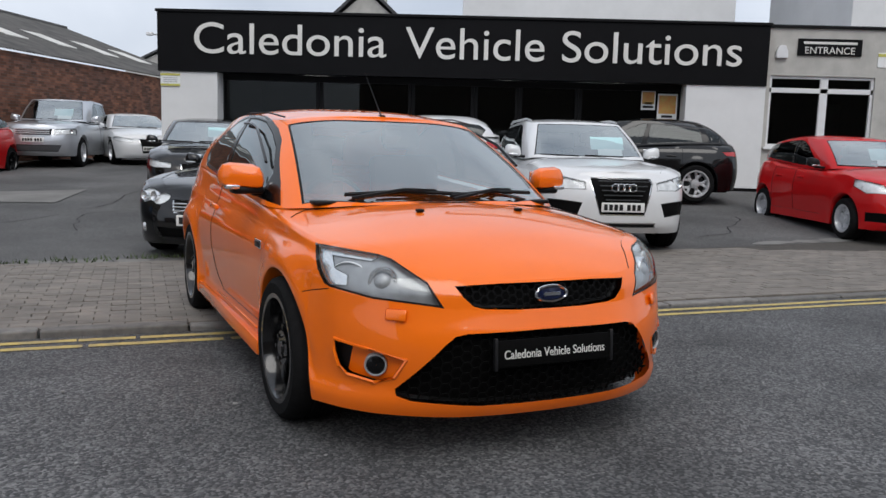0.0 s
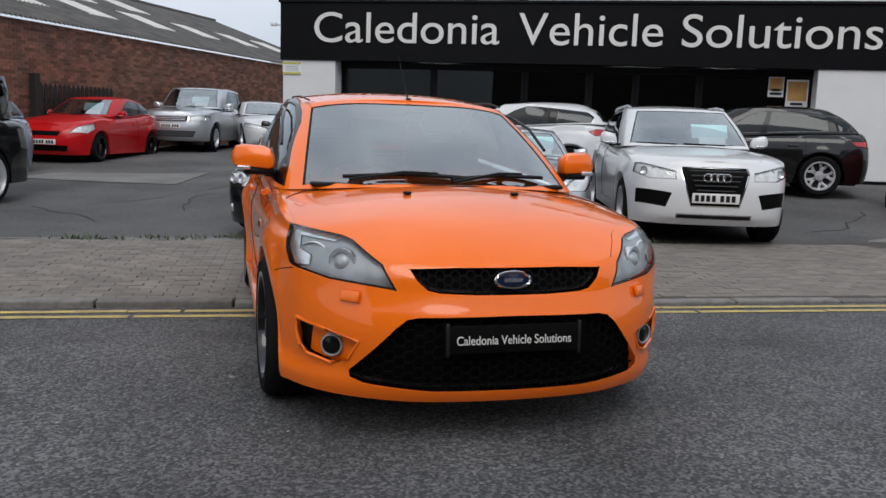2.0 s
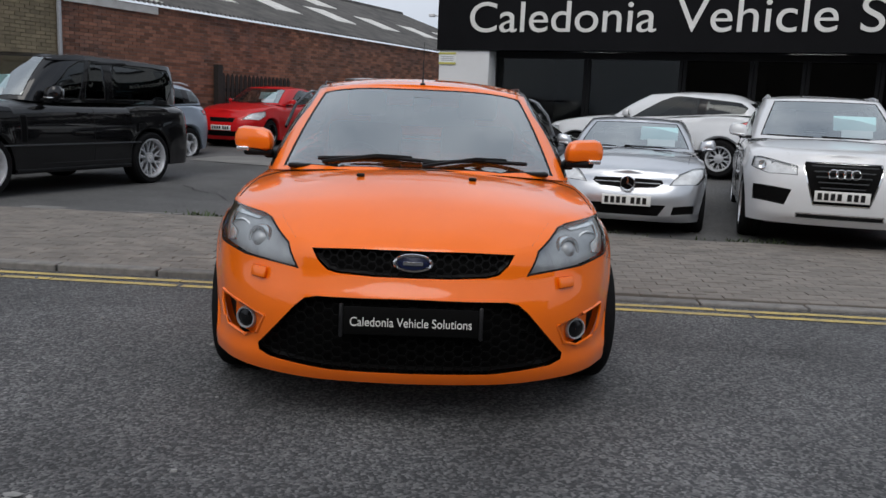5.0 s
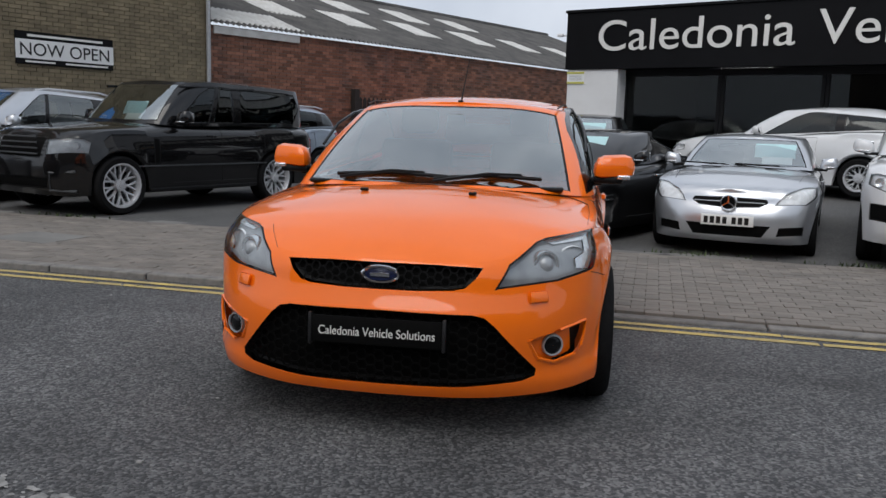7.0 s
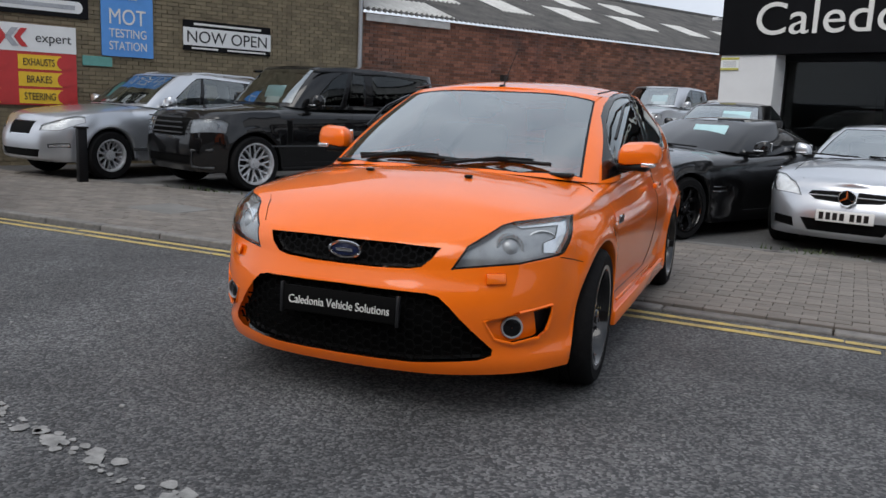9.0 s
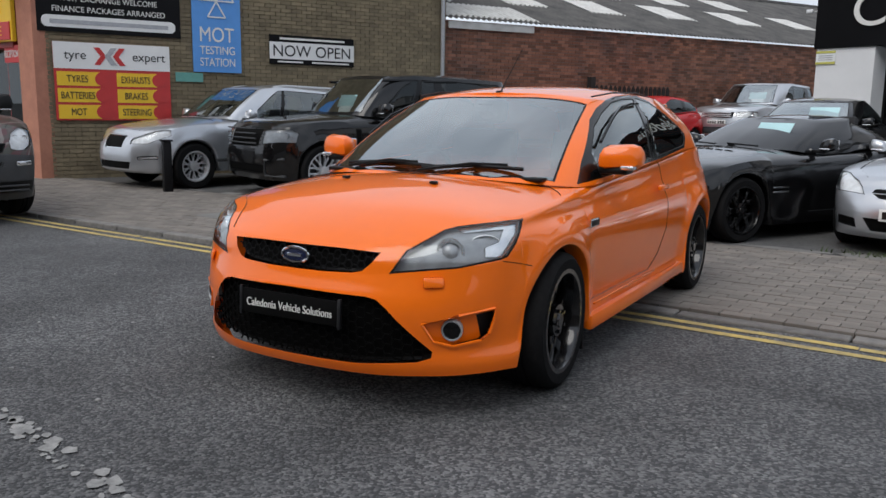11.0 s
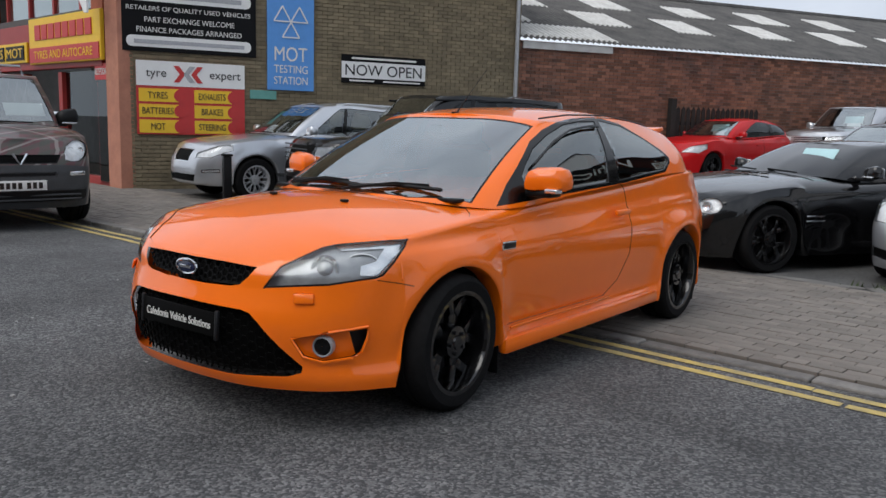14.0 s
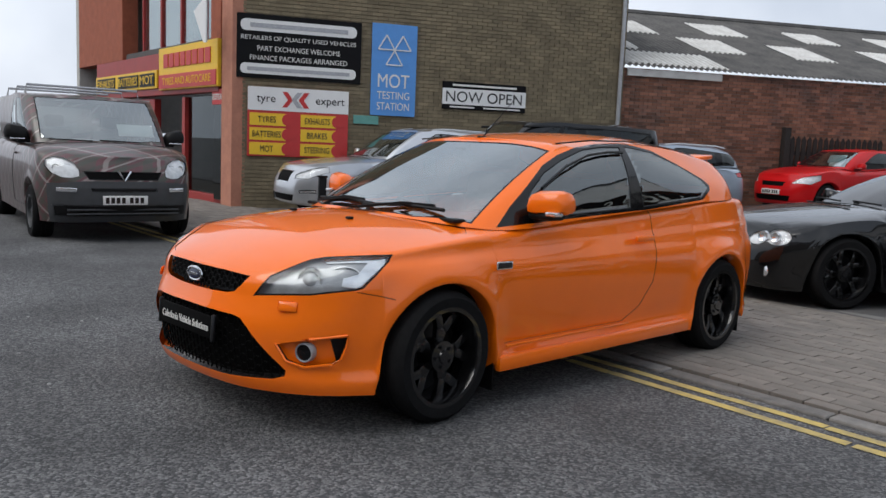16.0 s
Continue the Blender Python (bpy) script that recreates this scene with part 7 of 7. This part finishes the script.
# silver crossover estate by the wall
P = dict(wb=2.77, fo=0.92, ro=0.94, hw=0.945, H=1.70, r=0.36, rim_r=0.235, nose=0.86, cowl=1.10, belt=1.08, belt_r=1.16, low=0.27, ws=-0.55, hd=-1.4, rr=-3.4, rg=-3.65, yr=0.60, edge=1.62, drop=-0.07,
         style="fine", alloy=ALLOY, doors=(-1.8, -2.65), mirror=1.15)
vehicle("crossover", stand(-10.33, 5.8, -77), P, SILVER, "silver crossover with five-spoke alloys beside the brick wall", [
    ("grille", [(0.92, 0.30, 0.84), (0.92, 0.27, 0.64), (0.92, -0.27, 0.64), (0.92, -0.30, 0.84)], AHEAD, GRILLE, CHROME, 0.01, False),
    ("headlight", lens3(0.80, 0.42, 0.70, 0.40, 0.90, 0.84, 0.10), DIAG, LENS, SEAL, 0, True),
    ("lower_intake", [(0.92, 0.5, 0.44), (0.92, 0.46, 0.33), (0.92, -0.46, 0.33), (0.92, -0.5, 0.44)], AHEAD, GRILLE, SEAL, 0.02, False),
    ("side_intake", [(0.75, 0.56, 0.50), (0.6, 0.84, 0.54), (0.6, 0.85, 0.48), (0.75, 0.58, 0.45)], DIAG, LAMPIN, SEAL, 0.01, True)],
    pillars=(0.5, 0.63), rimlabel="silver five-spoke alloy rim", side_glass=CLEARGLASS,
    rear=[("roof_rail", strip([(-1.7, s * 0.625, 1.635), (-1.95, s * 0.63, 1.665), (-3.0, s * 0.61, 1.645), (-3.2, s * 0.60, 1.61)], 0.016), ALLOY, "silver roof rail") for s in (1, -1)]
    + [("side_strip", block(1.9, 0.014, 0.05, (-1.3, s * 0.945, 0.42), 0.005), GREYTRIM, "grey side strip") for s in (1, -1)])

# pale blue crossover behind
P = dict(wb=2.63, fo=0.86, ro=0.84, hw=0.89, H=1.61, r=0.34, rim_r=0.225, nose=0.84, cowl=1.08, belt=1.04, belt_r=1.14, low=0.24, ws=-0.5, hd=-1.25, rr=-3.1, rg=-3.35, yr=0.57, edge=1.54, drop=-0.09,
         style="five", alloy=ALLOY, doors=(-1.65, -2.45), kick=0.5)
tail = -(P["wb"] + P["ro"])
vehicle("small_crossover", stand(-11.1, 11.2, -93), P, BLUESIL, "pale blue-silver crossover with red tail lamps", [
    ("tail_lamp", [(tail + 0.05, 0.55, 0.92), (tail + 0.3, 0.83, 0.94), (tail + 0.34, 0.87, 1.04), (tail + 0.06, 0.6, 1.08)], (-0.7, 0.7, 0.1), REDLENS, SEAL, 0, True)], pillars=(0.5, 0.64), t1=0.78,
    rear=[("roof_rail", strip([(-1.5, s * 0.60, 1.555), (-1.8, s * 0.60, 1.585), (-2.7, s * 0.585, 1.565), (-2.9, s * 0.57, 1.53)], 0.016), ALLOY, "silver roof rail") for s in (1, -1)])

# red three-door by the fence
P = dict(wb=2.51, fo=0.82, ro=0.66, hw=0.855, H=1.46, r=0.315, rim_r=0.225, nose=0.76, cowl=1.0, belt=0.97, belt_r=1.06, low=0.16, ws=-0.42, hd=-1.15, rr=-2.75, rg=-3.05, yr=0.55, edge=1.40, drop=-0.08,
         style="five_y", alloy=BLACKALLOY, doors=(-1.75,), kick=0.5)
vehicle("small_hatchback", stand(-11.05, 16.6, -84), P, REDP, "red three-door hatchback with dark wheels by the fence", [
    ("grille", [(0.85, 0.34, 0.66), (0.85, 0.30, 0.56), (0.85, -0.30, 0.56), (0.85, -0.34, 0.66)], AHEAD, GRILLE, SEAL, 0.01, False),
    ("headlight", [(0.66, 0.42, 0.60), (0.48, 0.52, 0.72), (0.18, 0.78, 0.82), (0.24, 0.84, 0.72), (0.45, 0.76, 0.61)], (0.72, 0.6, 0.25), LENS, SEAL, 0, True),
    ("lower_intake", [(0.8, 0.50, 0.36), (0.8, 0.46, 0.24), (0.8, -0.46, 0.24), (0.8, -0.50, 0.36)], AHEAD, GRILLE, SEAL, 0.02, False)],
    plate=(0.825, 0.43), card=(-0.8, 0.2, 1.04, -30), pillars=(0.6,), rimlabel="dark alloy rim")

# silver off-roader and pale cars at the back
P = dict(wb=2.66, fo=0.83, ro=0.95, hw=0.94, H=1.74, r=0.365, rim_r=0.235, nose=0.98, cowl=1.14, belt=1.10, belt_r=1.14, low=0.28, ws=-0.52, hd=-1.15, rr=-3.3, rg=-3.5, yr=0.64, edge=1.68, drop=-0.04,
         style="five", alloy=ALLOY, doors=(-1.65, -2.5), mirror=1.2)
vehicle("off_roader", stand(-10.4, 20.5, -80), P, SILVER, "silver compact off-roader with a slatted grille", [
    ("grille", [(0.84, 0.42, 0.92), (0.84, 0.40, 0.78), (0.84, -0.40, 0.78), (0.84, -0.42, 0.92)], AHEAD, GRILLE, GREYTRIM, 0.01, False),
    ("headlight", [(0.8, 0.48, 0.78), (0.76, 0.5, 0.93), (0.5, 0.86, 0.95), (0.42, 0.92, 0.92), (0.45, 0.91, 0.80)], DIAG, LENS, SEAL, 0, True),
    ("lower_intake", [(0.84, 0.62, 0.54), (0.84, 0.55, 0.38), (0.84, -0.55, 0.38), (0.84, -0.62, 0.54)], AHEAD, GREYTRIM, SEAL, 0.01, False)],
    plate=(0.85, 0.66), card=(-0.75, 0.25, 1.18, -25), pillars=(0.5, 0.62), rimlabel="silver alloy rim",
    rear=[("grille_slat", block(0.02, 0.78, 0.025, (0.845, 0, 0.80 + 0.045 * k), 0.005), ALLOY, "silver grille slat") for k in range(3)])
P = dict(wb=2.75, fo=0.88, ro=1.0, hw=0.925, H=1.37, r=0.33, rim_r=0.235, nose=0.70, cowl=0.95, belt=0.92, belt_r=0.99, low=0.17, ws=-0.6, hd=-1.35, rr=-2.7, rg=-3.3, yr=0.56, edge=1.31, drop=-0.06,
         style="five", alloy=ALLOY, doors=(-1.95,))
vehicle("coupe", stand(-8.55, 22.3, -57), P, WHITEP, "white coupe with a dark grille at the back of the yard", [
    ("grille", [(0.9, 0.34, 0.67), (0.9, 0.26, 0.30), (0.9, -0.26, 0.30), (0.9, -0.34, 0.67)], AHEAD, GRILLE, CHROME, 0.01, False),
    ("headlight", lens3(0.74, 0.42, 0.57, 0.35, 0.86, 0.62, 0.09), DIAG, LENS, SEAL, 0, True)], plate=(0.885, 0.42), pillars=(0.6,), rimlabel="silver alloy rim")
P2 = dict(P)
for k in ("cab_base", "cab_roof", "roof_line", "rim", "crown", "front", "side", "rear"):
    P2.pop(k, None)
vehicle("coupe", stand(-8.6, 27.4, -70), P2, WHITEP, "pale coupe half hidden behind the pier", [
    ("headlight", lens3(0.74, 0.42, 0.57, 0.35, 0.86, 0.62, 0.09), DIAG, LENS, SEAL, 0, True)], pillars=(0.6,))

# tartan van in the street
VANGLASS = glass_material("van_windscreen", (0.5, 0.55, 0.54), 0.3)
TARTAN = material("tartan_wrap", (0.10, 0.028, 0.033), 0.35, 0, 0.4, vary=0.3, scale=3)
tn, tl = TARTAN.node_tree.nodes, TARTAN.node_tree.links
tb = tn["Principled BSDF"]
tc = tn.new("ShaderNodeTexCoord")
src = tb.inputs["Base Color"].links[0].from_socket
for ang, sc, col in ((35, 7.0, (0.03, 0.045, 0.03)), (-35, 7.0, (0.03, 0.045, 0.03)), (35, 3.5, (0.28, 0.26, 0.24)), (-35, 3.5, (0.28, 0.26, 0.24))):
    mp_ = tn.new("ShaderNodeMapping")
    mp_.inputs["Rotation"].default_value = (radians(20), radians(ang), radians(ang))
    wv = tn.new("ShaderNodeTexWave")
    wv.inputs["Scale"].default_value = sc * 0.35
    wv.inputs["Distortion"].default_value = 0.0
    cmpn = tn.new("ShaderNodeMapRange")
    cmpn.inputs[1].default_value, cmpn.inputs[2].default_value = (0.6, 0.66) if col[0] < 0.1 else (0.975, 0.99)
    cmpn.inputs[4].default_value = 0.55
    mx = tn.new("ShaderNodeMixRGB")
    mx.inputs[2].default_value = (*col, 1)
    tl.new(tc.outputs["Object"], mp_.inputs[0])
    tl.new(mp_.outputs[0], wv.inputs[0])
    tl.new(wv.outputs["Fac"], cmpn.inputs[0])
    tl.new(cmpn.outputs[0], mx.inputs[0])
    tl.new(src, mx.inputs[1])
    src = mx.outputs[0]
tl.new(src, tb.inputs["Base Color"])
P = dict(wb=3.1, fo=0.83, ro=0.95, hw=0.95, H=1.86, r=0.33, rim_r=0.2, nose=0.98, cowl=1.18, belt=1.16, belt_r=1.2, low=0.25, ws=-0.12, hd=-0.98, rr=-3.95, rg=-4.0, yr=0.78, edge=1.80, drop=0.0,
         style="cap", alloy=GREYTRIM, doors=(-1.35,), mirror=1.5, arch=0.39)
vehicle("van", stand(-7.0, 2.36, 17), P, TARTAN, "tartan-wrapped panel van with dark grey bumper", [
    ("lower_intake", [(0.9, 0.78, 0.46), (0.9, 0.76, 0.32), (0.9, -0.76, 0.32), (0.9, -0.78, 0.46)], AHEAD, SEAL, GREYTRIM, 0.01, False),
    ("bumper_slot", [(0.9, 0.40, 0.665), (0.9, 0.38, 0.61), (0.9, -0.38, 0.61), (0.9, -0.40, 0.665)], AHEAD, SEAL, GREYTRIM, 0.01, False),
    ("bumper", [(0.9, 0.95, 0.70), (0.9, 0.95, 0.2), (0.9, -0.95, 0.2), (0.9, -0.95, 0.70), (0.9, -0.45, 0.745), (0.9, 0.45, 0.745)], AHEAD, GREYTRIM, GREYTRIM, 0.0, False),
    ("grille", [(0.9, 0.46, 0.86), (0.9, 0.40, 0.76), (0.9, -0.40, 0.76), (0.9, -0.46, 0.86)], AHEAD, GRILLE, SEAL, 0.01, False),
    ("headlight", [(0.76, 0.50, 0.80), (0.73, 0.50, 0.88), (0.68, 0.56, 0.96), (0.60, 0.66, 1.02), (0.50, 0.76, 1.03), (0.44, 0.82, 0.98), (0.47, 0.82, 0.90), (0.56, 0.76, 0.82), (0.66, 0.66, 0.77), (0.72, 0.56, 0.77)], DIAG, LENS, SEAL, 0, True)],
    category="van", glass=VANGLASS, plate=(0.845, 0.52), pillars=(0.47,), t0=0.33, t1=0.52, mirror_mat=SEAL, rimlabel="dark wheel cover", card=(-0.35, 0.45, 1.22, -40, False),
    rear=[("emblem", (lambda: joined(tube([(0.80, 0.075, 0.87), (0.815, 0, 0.75)], [0.016, 0.008], 5), tube([(0.80, -0.075, 0.87), (0.815, 0, 0.75)], [0.016, 0.008], 5))), CHROME, "chrome chevron emblem"),
          ("fog_lamp", block(0.02, 0.24, 0.05, (0, 0, 0), 0.008, pose(0.735, 0.64, 0.615, 0, 0, 30)), LAMPIN, "clear bumper lamp"), ("fog_lamp", block(0.02, 0.24, 0.05, (0, 0, 0), 0.008, pose(0.735, -0.64, 0.615, 0, 0, -30)), LAMPIN, "clear bumper lamp")]
    + [("intake_slat", block(0.02, 1.3, 0.02, (0.80, 0, 0.345 + 0.05 * k), 0.005), GREYTRIM, "dark bumper slat") for k in range(2)]
    + [("roof_bar", strip([(x, -0.75, 1.82), (x, -0.73, 1.94), (x, 0.73, 1.94), (x, 0.75, 1.82)], 0.018), LAMPGREY, "grey roof bar") for x in (-1.5, -2.4, -3.3)]
    + [("bonnet_crest", (lambda: moved(box(0.012, 0.24, 0.2, (0, 0, 0), 0.004, pose(0, 0, 0, 0, -62)), (0.42, 0, 1.055))), SIGNWHITE, "white plain crest shape on the bonnet")])

# ---------------------------------------------------------------- brickwork and block paving
brickwork(brown, WA - WN * 0.0, WT, 8.5, -0.05, 6.8, (1.9, 4.4, 0.2, 1.9), BRICKB, BRICKBS, 21)
brickwork(shed, SA, ST, SL, -0.05, STOP - 0.02, (1.0, 4.0, 1.8, 3.1), BRICKR, BRICKRS, 22)

random.seed(31)
block_me = bpy.data.meshes.new("paving_block")
b = box(0.196, 0.096, 0.06, (0, 0, -0.06), 0.004)
b.to_mesh(block_me)
b.free()
block_me.materials.append(PAVER)
verts, faces, count = [], [], 0
rows = int((PAVE - 0.14) / 0.1)
for r in range(rows):
    d = 0.18 + 0.1 * r
    s = -14 + 0.1 * (r % 2)
    while s < 13:
        near = -0.2 < s < 3.2 and d < 2.2
        dz = random.uniform(-0.003, 0.003)
        z = -0.03 + (0.02 * (1 - d / PAVE)) + dz
        if near and count < 300:
            o = new("paving_block", block_me)
            o.parent = pavement
            o.matrix_basis = Matrix.Translation(kerb_point(s + 0.1, d, z)) @ Matrix.Rotation(KA, 4, "Z")
            count += 1
        else:
            k = len(verts)
            for zz, i in ((z, 0.004), (z - 0.004, 0.002)):
                for a, c in ((s + i, d - 0.05 + i), (s + 0.2 - i, d - 0.05 + i), (s + 0.2 - i, d + 0.05 - i), (s + i, d + 0.05 - i)):
                    verts.append(tuple(kerb_point(a, c, zz)))
            for a, c in ((s + 0.002, d - 0.048), (s + 0.198, d - 0.048), (s + 0.198, d + 0.048), (s + 0.002, d + 0.048)):
                verts.append(tuple(kerb_point(a, c, z - 0.03)))
            faces.append((k, k + 1, k + 2, k + 3))
            for q in range(4):
                faces.append((k + 4 + q, k + 4 + (q + 1) % 4, k + (q + 1) % 4, k + q))
                faces.append((k + 8 + q, k + 8 + (q + 1) % 4, k + 4 + (q + 1) % 4, k + 4 + q))
        s += 0.2
me = bpy.data.meshes.new("block_paving")
me.from_pydata(verts, [], faces)
me.materials.append(PAVERS)
o = new("block_paving", me)
o.parent = pavement
o["kind"] = "stuff"
